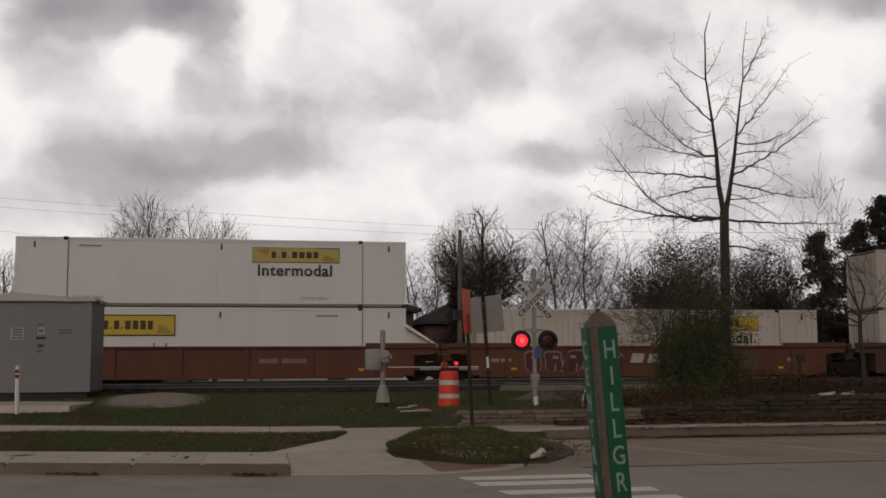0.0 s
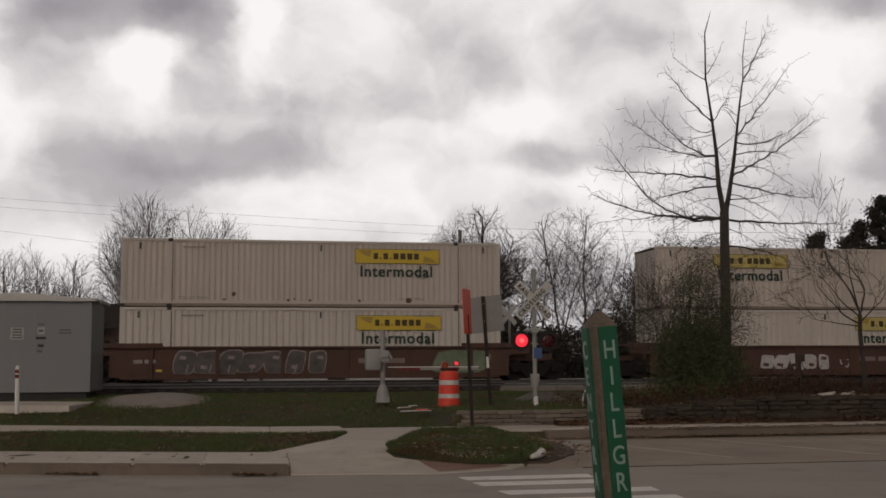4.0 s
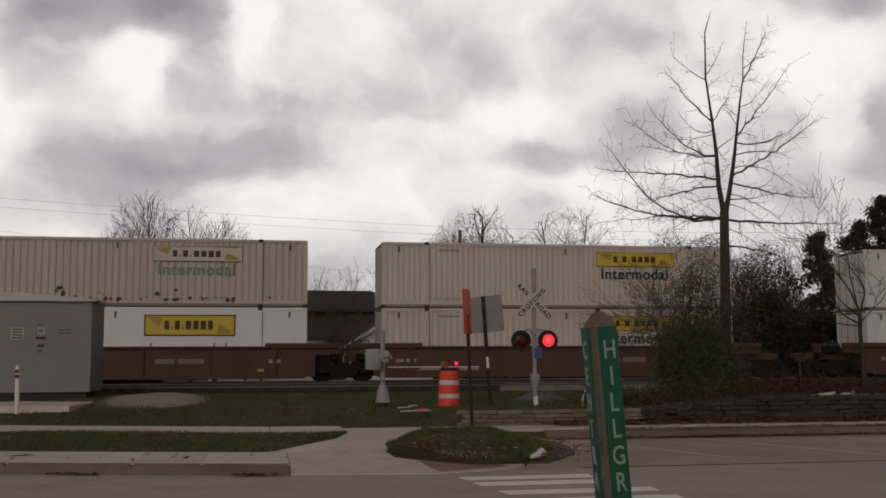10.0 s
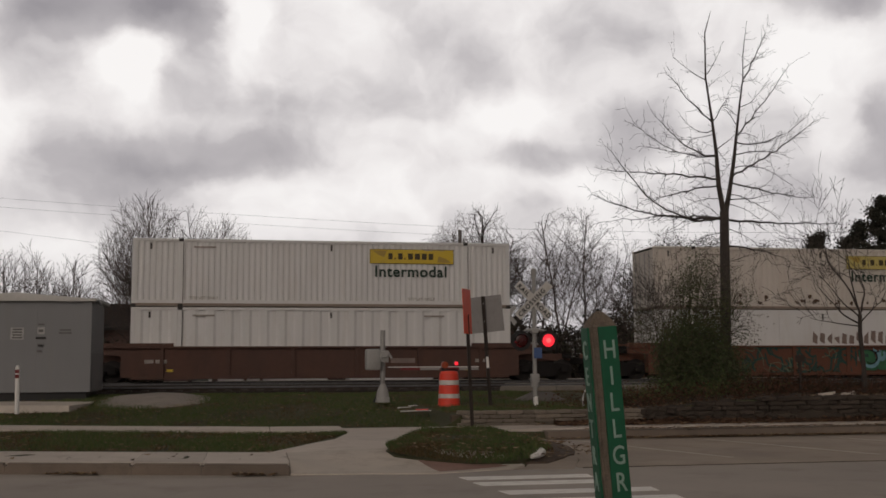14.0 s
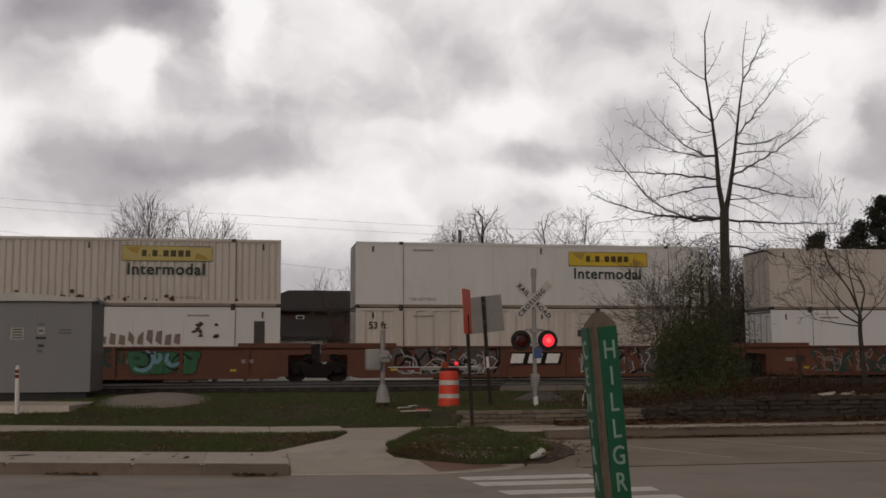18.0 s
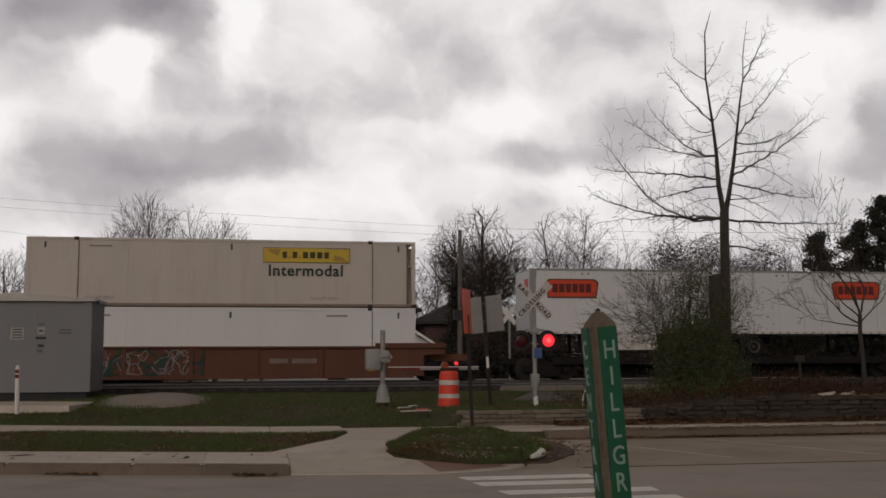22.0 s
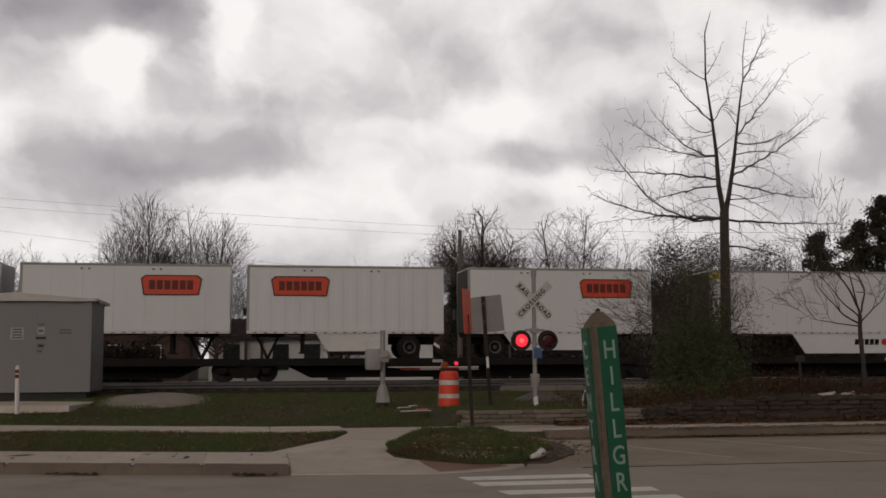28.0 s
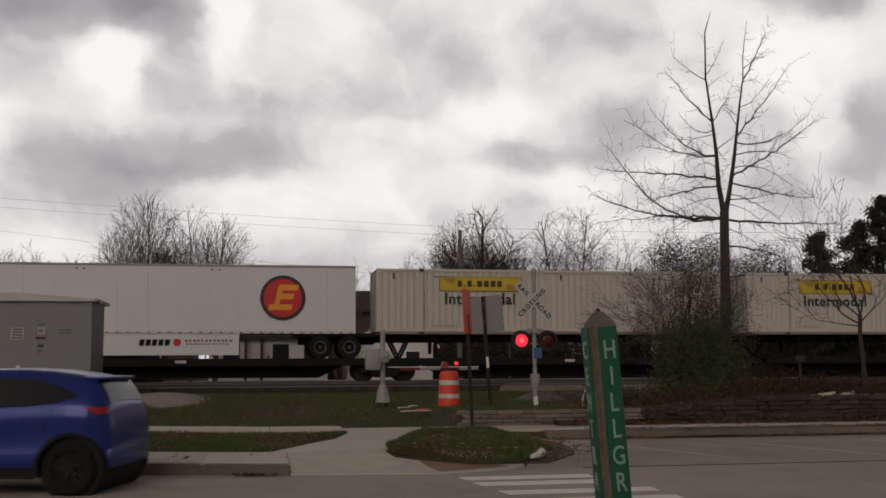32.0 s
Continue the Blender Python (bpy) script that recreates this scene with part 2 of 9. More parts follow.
# ---- sky: a far sheet of broken grey cloud that drifts ----
def cloud_material():
    m, n, l, p = nodes_of("cloud_deck")
    n.remove(p)
    out, em = n["Material Output"], n.new("ShaderNodeEmission")
    uv = n.new("ShaderNodeTexCoord").outputs["UV"]
    # warp the coordinates (degrees of bearing and height) for ragged cloud edges
    w = n.new("ShaderNodeTexNoise")
    w.inputs["Scale"].default_value, w.inputs["Detail"].default_value = 0.2, 6.0
    l.new(uv, w.inputs["Vector"])
    sub, mul, add = n.new("ShaderNodeVectorMath"), n.new("ShaderNodeVectorMath"), n.new("ShaderNodeVectorMath")
    sub.operation, mul.operation, add.operation = "SUBTRACT", "MULTIPLY", "ADD"
    sub.inputs[1].default_value, mul.inputs[1].default_value = (0.5, 0.5, 0.5), (6.0, 3.8, 0.0)
    l.new(w.outputs["Color"], sub.inputs[0])
    l.new(sub.outputs[0], mul.inputs[0])
    l.new(mul.outputs[0], add.inputs[0])
    l.new(uv, add.inputs[1])
    pos = add.outputs[0]
    total = ramp(n, l, noise_node(n, l, pos, 0.16, 5.0, 0.5, (0.8, 1.1, 1.0)), 0.32, 0.72, 0.04, 0.36)
    fine = ramp(n, l, noise_node(n, l, pos, 0.36, 4.0, 0.5, (0.9, 1.0, 1.0)), 0.3, 0.7, -0.09, 0.09)
    both = n.new("ShaderNodeMath")
    both.operation = "ADD"
    l.new(total, both.inputs[0])
    l.new(fine, both.inputs[1])
    total = both.outputs[0]
    # banks of grey cloud, then brighter breaks: bearing, height, half width, half height, darkness
    banks = ((-18.4, 19.6, 8.6, 3.4, 0.62), (-20.6, 16.4, 4.6, 3.2, 0.26), (-13.6, 18.2, 3.6, 2.8, 0.34), (-13.6, 14.6, 3.4, 3.0, 0.2),
             (-13.0, 11.3, 9.0, 2.2, 0.45), (-17.0, 9.9, 7.0, 1.9, 0.26), (-6.4, 13.4, 7.4, 3.2, 0.17), (-0.6, 16.0, 4.8, 3.8, 0.2),
             (7.6, 17.4, 6.4, 3.2, 0.15), (6.2, 11.3, 5.6, 1.3, 0.3), (10.9, 12.2, 3.4, 2.8, 0.26), (21.6, 19.0, 6.0, 2.6, 0.5),
             (23.4, 11.6, 3.2, 3.0, 0.4), (16.4, 11.6, 3.6, 3.4, 0.16))
    breaks = ((-16.6, 15.3, 2.7, 2.5, -0.36), (-10.6, 18.3, 3.2, 2.8, -0.3), (-2.4, 9.4, 8.0, 2.4, -0.1), (4.4, 13.6, 3.8, 2.0, -0.2), (20.6, 15.2, 4.6, 2.4, -0.14), (-23.4, 12.8, 3.4, 2.2, -0.14))
    low = ((5.6, 8.2, 6.0, 1.9, 0.16), (14.0, 8.3, 5.0, 2.4, 0.14), (-17.0, 8.0, 10.0, 2.2, 0.18), (21.0, 8.8, 5.0, 3.0, 0.3), (4.0, 3.0, 45.0, 5.0, 0.3))
    for az, el, rx, ry, dark in banks + breaks + low:
        mp = n.new("ShaderNodeMapping")
        mp.inputs["Location"].default_value = (-az / rx, -el / ry, 0)
        mp.inputs["Scale"].default_value = (1 / rx, 1 / ry, 0)
        l.new(pos, mp.inputs["Vector"])
        g = n.new("ShaderNodeTexGradient")
        g.gradient_type = "SPHERICAL"
        l.new(mp.outputs["Vector"], g.inputs["Vector"])
        sm = n.new("ShaderNodeMapRange")
        sm.interpolation_type = "SMOOTHSTEP"
        sm.inputs["From Max"].default_value, sm.inputs["To Max"].default_value = 0.8, dark
        l.new(g.outputs["Fac"], sm.inputs["Value"])
        a = n.new("ShaderNodeMath")
        a.operation = "ADD"
        l.new(total, a.inputs[0])
        l.new(sm.outputs["Result"], a.inputs[1])
        total = a.outputs[0]
    cr = n.new("ShaderNodeValToRGB")
    e = cr.color_ramp.elements
    e[0].position, e[0].color = 0.0, (0.87, 0.845, 0.835, 1)
    e[1].position, e[1].color = 1.0, (0.265, 0.25, 0.27, 1)
    for pos_, c in ((0.2, (0.75, 0.718, 0.715, 1)), (0.5, (0.465, 0.44, 0.452, 1))):
        k = e.new(pos_)
        k.color = c
    l.new(total, cr.inputs["Fac"])
    l.new(cr.outputs["Color"], em.inputs["Color"])
    em.inputs["Strength"].default_value = 1.08
    l.new(em.outputs[0], out.inputs["Surface"])
    return m


def sky_sheet():
    bm = fresh()
    layer = bm.loops.layers.uv.new("bearing_and_height")
    nx, nz = 40, 24
    grid = []
    for j in range(nz + 1):
        k = j / nz
        y, z = 3600 - 2400 * k, -60 + 640 * k
        grid.append([bm.verts.new((-2300 + 6000 * i / nx, y, z)) for i in range(nx + 1)])
    for j in range(nz):
        for i in range(nx):
            f = bm.faces.new((grid[j][i], grid[j][i + 1], grid[j + 1][i + 1], grid[j + 1][i]))
            for lp in f.loops:
                v = lp.vert.co
                bear = math.degrees(math.atan2(v.x, v.y)) - 10.08
                lp[layer].uv = (bear, math.degrees(math.atan2(v.z, math.hypot(v.x, v.y))))
    ob = new("backdrop_sky", mesh_of("backdrop_sky", bm, cloud_material()))
    return tagged(ob, "broken grey and white overcast cloud deck", "sky", "", "structure")


SKY = sky_sheet()


# ---- ground, road, pavements ----
def kerb_y(x):
    """Front of the kerb on the lawn side of the street."""
    return 15.05 - 0.275 * (x - 0.4) if x < 0.4 else 15.05


def smooth(a, b, v):
    t = min(1.0, max(0.0, (v - a) / (b - a)))
    return t * t * (3 - 2 * t)


def lerp_walk(y):
    """Lawn-side edge of the walk that crosses the lawn."""
    if y < 19.6:
        return 0.2 + 1.25 * (y - 17.08) / 2.52
    return 1.45 + 0.39 * min(1.0, (y - 19.6) / 1.65)


def land(x, y):
    """Height of the ground sheet."""
    front = kerb_y(x) + 0.4 if x < 4.9 else 20.9
    if y < front:
        return -0.06
    # under the apron, the walk and the island
    if 0.45 < x < 5.0 and y < 17.1:
        return -0.06
    if y < 22.6 and x < 5.0 and x > lerp_walk(y) + 0.3:
        return 0.02
    base = 0.15
    back = 23.6 - 0.34 * min(0.0, x - 0.6) if x < 0.6 else 23.2
    if x < 4.2:
        base += 0.27 * smooth(back, back + 4.0, y) + 0.2 * smooth(back + 3.5, back + 8.0, y)
    else:
        top = 0.46 + 0.24 * smooth(7.5, 12.0, x)
        base += (top - 0.15) * smooth(22.45, 22.6, y) + (0.62 - top) * smooth(26.0, 32.0, y)
    return base - 0.2 * smooth(34.0, 35.6, y)


def ground():
    xs = sorted(set([-2500, -900, -400, -200, -120, -80, -55, -40] + [-30 + 0.5 * i for i in range(141)] + [45, 60, 90, 140, 250, 500, 1000, 3200]))
    ys = sorted(set([-600, -150, -50, -15, 0, 6, 12] + [13 + 0.3 * i for i in range(84)] + [22.45, 22.5, 22.55, 22.6] + [40, 44, 48, 52, 56, 62, 70, 85, 110, 160, 260, 500, 1200, 4200]))
    bm = fresh()
    rows = [[bm.verts.new((x, y, land(x, y) + (0.02 * noise.noise(Vector((x * 1.3, y * 1.3, 0))) if land(x, y) > 0.1 else 0))) for x in xs] for y in ys]
    for j in range(len(ys) - 1):
        for i in range(len(xs) - 1):
            bm.faces.new((rows[j][i], rows[j][i + 1], rows[j + 1][i + 1], rows[j + 1][i]))
    return setting("ground", bm, GRASSGROUND, "dull autumn grass and soil", True)


ground()
# unseen dark sheet behind the camera, ragged top, added to dim car reflections
bm = fresh()
top = [(-160 + 4 * k, 7.5 + 2.5 * noise.noise(Vector((k * 0.4, 0, 2))) + 1.2 * noise.noise(Vector((k * 1.3, 5, 2)))) for k in range(81)]
plate(bm, [(160, -0.2), (-160, -0.2)] + top, -31.0, -30.0)
setting("backdrop_street", bm, surf("dark_backdrop_sheet", (0.05, 0.046, 0.036), 0.95, var=0.4, big=0.3, fine=3, bump=0.4), "unseen dark sheet with a ragged top, added to dim reflections")
bm = fresh()
prism(bm, [(-300, -40), (400, -40), (400, 21.0), (4.6, 21.0), (4.6, 15.2), (0.4, 15.2), (-60, 31.8), (-300, 31.8)], -0.3, 0.0)
setting("road", bm, ASPHALT, "worn grey asphalt street")
bm = fresh()
prism(bm, [(4.75, 15.25), (9.8, 15.35), (60, 15.6), (60, 20.75), (7.0, 20.75), (5.3, 18.6), (4.75, 16.6)], -0.1, 0.004)
setting("parking_bay", bm, BAY, "pale patched concrete parking bay beside the street")

# the kerb and concrete strip of the lawn side, slab by slab
KERBTH = thing("kerb", pose(0, 0, 0), "weathered concrete kerb with broken edges", "kerb", "", "structure")
STRIP = thing("pavement_strip", pose(0, 0, 0), "pale jointed concrete strip behind the kerb", "pavement", "", "structure")
WALKWAY = thing("pavement", pose(0, 0, 0), "pale concrete sidewalk slabs across the lawn", "sidewalk", "", "structure")
edges = [-22.0, -19.0, -16.2, -13.4, -10.6, -7.9, -5.3, -3.5, -1.7, -0.72, 0.5]
for x0, x1 in zip(edges, edges[1:]):
    a, b, g = kerb_y(x0), kerb_y(x1), 0.003
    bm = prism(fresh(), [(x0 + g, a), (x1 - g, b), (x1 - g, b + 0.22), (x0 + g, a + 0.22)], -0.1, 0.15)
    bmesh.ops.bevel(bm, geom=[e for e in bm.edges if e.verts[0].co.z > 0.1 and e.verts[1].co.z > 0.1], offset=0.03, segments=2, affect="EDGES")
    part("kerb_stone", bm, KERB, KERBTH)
    part("slab", prism(fresh(), [(x0 + g, a + 0.225), (x1 - g, b + 0.225), (x1 - g * 2, b + 2.02), (x0 + g, a + 2.02)], 0.0, 0.158), CONCRETE, STRIP)
# flared apron that falls to the street, and the walk from it


def fall(x, y):
    """Height of the concrete between walk, island and street."""
    side = smooth(0.5, 1.1, x)
    return (0.158 + 0.012 * smooth(16, 22, y)) * (0.12 + 0.88 * smooth(15.0, 15.5, y)) * (1 - side) + side * (0.016 + 0.155 * smooth(15.0, 17.2, y))


def sloped(poly, step=0.35, lift=0.0, skirt=True, height=None):
    """A thin sheet over an outline in plan that follows the fall."""
    bm = fresh()
    f = bm.faces.new([bm.verts.new((x, y, 0)) for x, y in poly])
    bmesh.ops.triangulate(bm, faces=[f])
    for k in range(4):
        bmesh.ops.subdivide_edges(bm, edges=[e for e in bm.edges if e.calc_length() > step], cuts=1)
        bmesh.ops.triangulate(bm, faces=list(bm.faces))
    for v in bm.verts:
        v.co.z = (height or fall)(v.co.x, v.co.y) + lift
    if skirt:
        ex = bmesh.ops.extrude_edge_only(bm, edges=[e for e in bm.edges if e.is_boundary])
        for v in [g for g in ex["geom"] if isinstance(g, bmesh.types.BMVert)]:
            v.co.z -= 0.15
    return bm


part("apron", sloped([(0.506, 15.05), (1.5, 15.0), (2.45, 14.8), (3.72, 15.2), (3.98, 15.5), (3.8, 16.6), (2.2, 17.4), (0.826, 17.05), (0.506, 17.05)]), APRON, STRIP, "stained concrete apron that falls to the street", True)
part("slab", sloped([(0.2, 17.08), (0.826, 17.06), (2.2, 17.42), (2.5, 18.6), (1.45, 19.6)]), CONCRETE, WALKWAY, "", True)
part("slab", sloped([(1.46, 19.62), (2.5, 18.62), (3.35, 21.0), (3.85, 21.25), (3.61, 22.42), (3.6, 22.8), (1.84, 22.8), (1.84, 21.25)]), CONCRETE, WALKWAY, "", True)
part("detectable_pad", sloped([(2.43, 16.12), (3.37, 15.95), (3.71, 15.4), (2.6, 14.95)], 0.35, 0.006, False), REDPAD, STRIP, "faded red paver ramp")
x = 1.82
while x > -24:
    x1 = x - 1.5
    far = lambda v: 23.2 - 0.35 * min(0.0, v - 0.6)
    near = lambda v: 21.75 - 0.345 * min(0.0, v - 0.6)
    part("slab", prism(fresh(), [(x1 + 0.01, near(x1)), (x - 0.01, near(x)), (x - 0.01, far(x)), (x1 + 0.01, far(x1))], 0.0, 0.195 + random.uniform(-0.004, 0.004)), CONCRETE, WALKWAY)
    x = x1
x = 3.62
while x < 40:
    x1 = x + 1.5
    part("slab", prism(fresh(), [(x + 0.01, 21.2), (x1 - 0.01, 21.2), (x1 - 0.01, 22.42), (x + 0.01, 22.42)], 0.0, 0.195 + random.uniform(-0.004, 0.004)), CONCRETE, WALKWAY)
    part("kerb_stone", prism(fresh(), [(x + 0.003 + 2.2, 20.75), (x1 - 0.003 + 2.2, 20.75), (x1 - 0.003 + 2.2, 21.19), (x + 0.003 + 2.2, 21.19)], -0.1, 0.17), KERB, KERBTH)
    x = x1

# lawn island between walk and bay, with a bare corner
def low_mound(outline, edge, crown):
    """A low cushion of soil over an outline in plan."""
    bm = fresh()
    n = len(outline)
    cx, cy = sum(p[0] for p in outline) / n, sum(p[1] for p in outline) / n
    fine = [(outline[i][0] + (outline[(i + 1) % n][0] - outline[i][0]) * k / 4, outline[i][1] + (outline[(i + 1) % n][1] - outline[i][1]) * k / 4) for i in range(n) for k in range(4)]
    rings = []
    for q in (1.02, 1.0, 0.94, 0.82, 0.62, 0.38, 0.12):
        h = -0.1 if q > 1.01 else crown * (1 - q) ** 0.6
        rings.append([bm.verts.new((cx + (x - cx) * q, cy + (y - cy) * q, (fall(x, y) if x < 5.0 else 0.0) * 1.0 + (edge if q <= 1.0 else 0) + h + 0.012 * noise.noise(Vector((x * q * 2, y * q * 2, 4))))) for x, y in fine])
    for r1, r2 in zip(rings, rings[1:]):
        for i in range(len(fine)):
            bm.faces.new((r1[i], r1[(i + 1) % len(fine)], r2[(i + 1) % len(fine)], r2[i]))
    bm.faces.new(rings[-1])
    return bm


isl = [(2.06, 16.83), (2.46, 18.58), (3.29, 21.0), (3.8, 21.18), (4.85, 21.18), (4.86, 19.8), (4.7, 17.7), (4.4, 16.2), (3.93, 15.6), (3.23, 15.6), (2.57, 15.95), (2.13, 16.3)]
setting("lawn_island", low_mound(isl, 0.015, 0.09), GRASSGROUND, "low grass island with fallen leaves", True)
verge = [(4.0, 15.75), (4.4, 15.75), (4.8, 16.2), (5.2, 17.0), (5.5, 17.9), (5.7, 19.0), (5.7, 20.0), (5.6, 20.7), (4.9, 20.7), (4.84, 19.8), (4.66, 17.7), (4.36, 16.3)]
TRODDEN = surf("trodden_verge", (0.11, 0.08, 0.06), 0.95, var=0.35, big=1.6, fine=24, bump=0.6, depth=0.02, stain=(0.05, 0.036, 0.028), amount=0.8)


def dip(x, y):
    """Height of the ground that falls from the island to the bay."""
    return fall(x, y) * (1 - smooth(4.4, 5.4, x)) * smooth(15.2, 16.8, y)


part("apron", sloped([(3.73, 15.19), (4.62, 15.1), (5.1, 16.4), (5.35, 17.9), (5.7, 19.2), (5.98, 21.18), (4.87, 21.18), (4.7, 17.7), (4.3, 16.2), (3.99, 15.5)], 0.2, 0.006, True, dip), BAY, STRIP, "stained concrete at the mouth of the bay", True)
setting("bare_verge", sloped(verge, 0.2, 0.0, True, lambda x, y: dip(x, y) + 0.026 + 0.008 * noise.noise(Vector((x * 2, y * 2, 1)))), TRODDEN, "bare trodden earth at the corner of the island", True)

# crosswalk bars, bay lines, seams
CROSSWALK = thing("crosswalk", pose(0, 0, 0), "worn white crosswalk bars painted on the street", "road marking", "", "structure")
for y, x0, x1 in ((14.16, 2.8, 4.55), (13.48, 2.86, 4.5), (12.55, 2.98, 4.86), (11.75, 3.05, 4.86), (10.9, 3.1, 4.9)):
    part("bar", prism(fresh(), [(x0, y - 0.19), (x1, y - 0.17), (x1 + 0.03, y + 0.2), (x0 - 0.05, y + 0.18)], -0.02, 0.006), WHITELINE, CROSSWALK)
BAYLINES = thing("bay_lines", pose(0, 0, 0), "faint white parking bay lines", "road marking", "", "structure")
for x0 in (6.3, 8.9, 11.6, 14.3):
    part("line", prism(fresh(), [(x0, 20.2), (x0 + 0.08, 20.2), (x0 + 1.4, 16.3), (x0 + 1.32, 16.3)], -0.02, 0.009), BAYLINE, BAYLINES)
part("seam", prism(fresh(), [(4.8, 15.2), (60, 15.55), (60, 15.6), (4.8, 15.25)], -0.02, 0.008), EARTH, BAYLINES, "dirty seam")
BROKENKERB = thing("kerb_end", pose(4.36, 16.2, 0.1), "broken white-painted end of a kerb", "kerb")
bm = tube(fresh(), [(-0.2, -0.42, 0.02), (-0.06, -0.32, 0.05), (0.06, -0.1, 0.06), (0.12, 0.2, 0.05), (0.12, 0.5, 0.02)], [0.03, 0.055, 0.06, 0.055, 0.03], 8)
for v in bm.verts:
    v.co += 0.018 * Vector(noise.noise_vector(v.co * 7))
part("stone", bm, WHITEPAINT, BROKENKERB, "", True)

# the near side of the street: sidewalk round the corner post, lawn behind it
NEARWALK = thing("near_pavement", pose(0, 0, 0), "concrete sidewalk slabs at the near corner", "sidewalk", "", "structure")
for k in range(-10, 12):
    part("slab", prism(fresh(), [(1.5 * k + 0.01, -1.2), (1.5 * k + 1.49, -1.2), (1.5 * k + 1.49, 5.6), (1.5 * k + 0.01, 5.6)], -0.05, 0.1), CONCRETE, NEARWALK)
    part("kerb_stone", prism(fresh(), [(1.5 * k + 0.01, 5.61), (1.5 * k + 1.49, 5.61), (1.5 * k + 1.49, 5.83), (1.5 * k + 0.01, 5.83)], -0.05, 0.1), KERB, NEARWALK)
setting("near_lawn", prism(fresh(), [(-150, -29.9), (150, -29.9), (150, -1.22), (-150, -1.22)], -0.05, 0.09), GRASSGROUND, "dull lawn along the near sidewalk")

# low dry-laid stone wall along the sidewalk
WALL = thing("retaining_wall", pose(0, 0, 0), "low dry-laid stone retaining wall", "wall", "", "structure")
part("core", box(fresh(), 4.2, 22.62, 0.05, 40, 22.9, 0.42), EARTH, WALL, "dark earth behind the stones")
stone_meshes = []
for k in range(10):
    bm = box(fresh(), -0.5, -0.5, -0.5, 0.5, 0.5, 0.5)
    bmesh.ops.bevel(bm, geom=list(bm.edges), offset=0.09, segments=1, affect="EDGES")
    for v in bm.verts:
        v.co += 0.07 * Vector(noise.noise_vector(v.co * 2.1 + Vector((k * 7, 0, 0))))
    stone_meshes.append(mesh_of("stone", bm, STONE))
for course in range(5):
    x = 4.25 + random.uniform(0, 0.2)
    while x < 8.7:
        high = 0.33 + 0.22 * smooth(7.5, 12, x)
        w, h = random.uniform(0.22, 0.62), 0.088
        z = 0.17 + course * 0.088 + h / 2
        if z < 0.17 + high and not (x > 8 and random.random() < 0.12):
            hang("stone", stone_meshes[random.randrange(10)], WALL, "", Matrix.LocRotScale(
                (x + w / 2, 22.58 + random.uniform(-0.03, 0.03), z), Euler((0, random.uniform(-.03, .03), random.uniform(-.06, .06))), (w - 0.012, 0.24, h - 0.01)))
        x += w

# ---- railway: three tracks on ballast, with a crossing surface ----
bm = fresh()
prism(bm, [(-400, 52.6), (700, 52.6), (700, 60.5), (-400, 60.5)], 0.2, 0.58)
setting("far_road", bm, CONCRETE, "pale concrete street beyond the tracks")
bm = fresh()
prism(bm, [(-400, 35.3), (700, 35.3), (700, 52.0), (-400, 52.0)], 0.3, 0.6)
setting("track_bed", bm, BALLAST, "dark ballast bed of the railway")
RAILSEC = ((-0.07, 0), (0.07, 0), (0.07, 0.015), (0.012, 0.04), (0.012, 0.12), (0.036, 0.13), (0.036, 0.165), (-0.036, 0.165), (-0.036, 0.13), (-0.012, 0.12), (-0.012, 0.04), (-0.07, 0.015))


def rail(y, parent, z):
    bm = fresh()
    a, b = [bm.verts.new((-400, y + p, z + q)) for p, q in RAILSEC], [bm.verts.new((700, y + p, z + q)) for p, q in RAILSEC]
    for i in range(12):
        bm.faces.new((a[i], a[(i + 1) % 12], b[(i + 1) % 12], b[i]))
    r = part("rail", bm, RUST, parent, "rusty rail")
    part("rail_head", box(fresh(), -400, y - 0.039, z + 0.132, 700, y + 0.039, z + 0.168), STEEL, r, "worn bright running face")


TRACKS = (46.6, 42.3, 38.0)
tie_me = mesh_of("tie", box(fresh(), -0.12, -1.3, 0, 0.12, 1.3, 0.1, 0.012), TIE)
for ty in TRACKS:
    tr = thing("track", pose(0, 0, 0), "steel rails on dark wooden ties", "railway track", "railway tracks", "structure")
    rail(ty - 0.755, tr, 0.6 if ty > 40 else 0.58)
    rail(ty + 0.755, tr, 0.6 if ty > 40 else 0.58)
    for k in range(90):
        hang("tie", tie_me, tr, "", pose(-13 + 0.55 * k, ty, 0.56))
CROSSING = thing("crossing_surface", pose(0, 0, 0), "pale concrete panels of the level crossing", "level crossing", "", "structure")
CROSSINGPANEL = surf("worn_crossing_panel", (0.2, 0.175, 0.15), 0.9, var=0.25, big=1.2, fine=30, bump=0.4)
for x0 in (7.6, 9.6, 11.6):
    for y0, y1 in ((35.2, 37.1), (38.85, 41.45), (43.15, 45.75)):
        part("panel", prism(fresh(), [(x0 + (y0 - 33) * 0.27 + 0.01, y0), (x0 + 1.98 + (y0 - 33) * 0.27, y0), (x0 + 1.98 + (y1 - 33) * 0.27, y1), (x0 + 0.01 + (y1 - 33) * 0.27, y1)], 0.3, 0.72), CROSSINGPANEL, CROSSING)


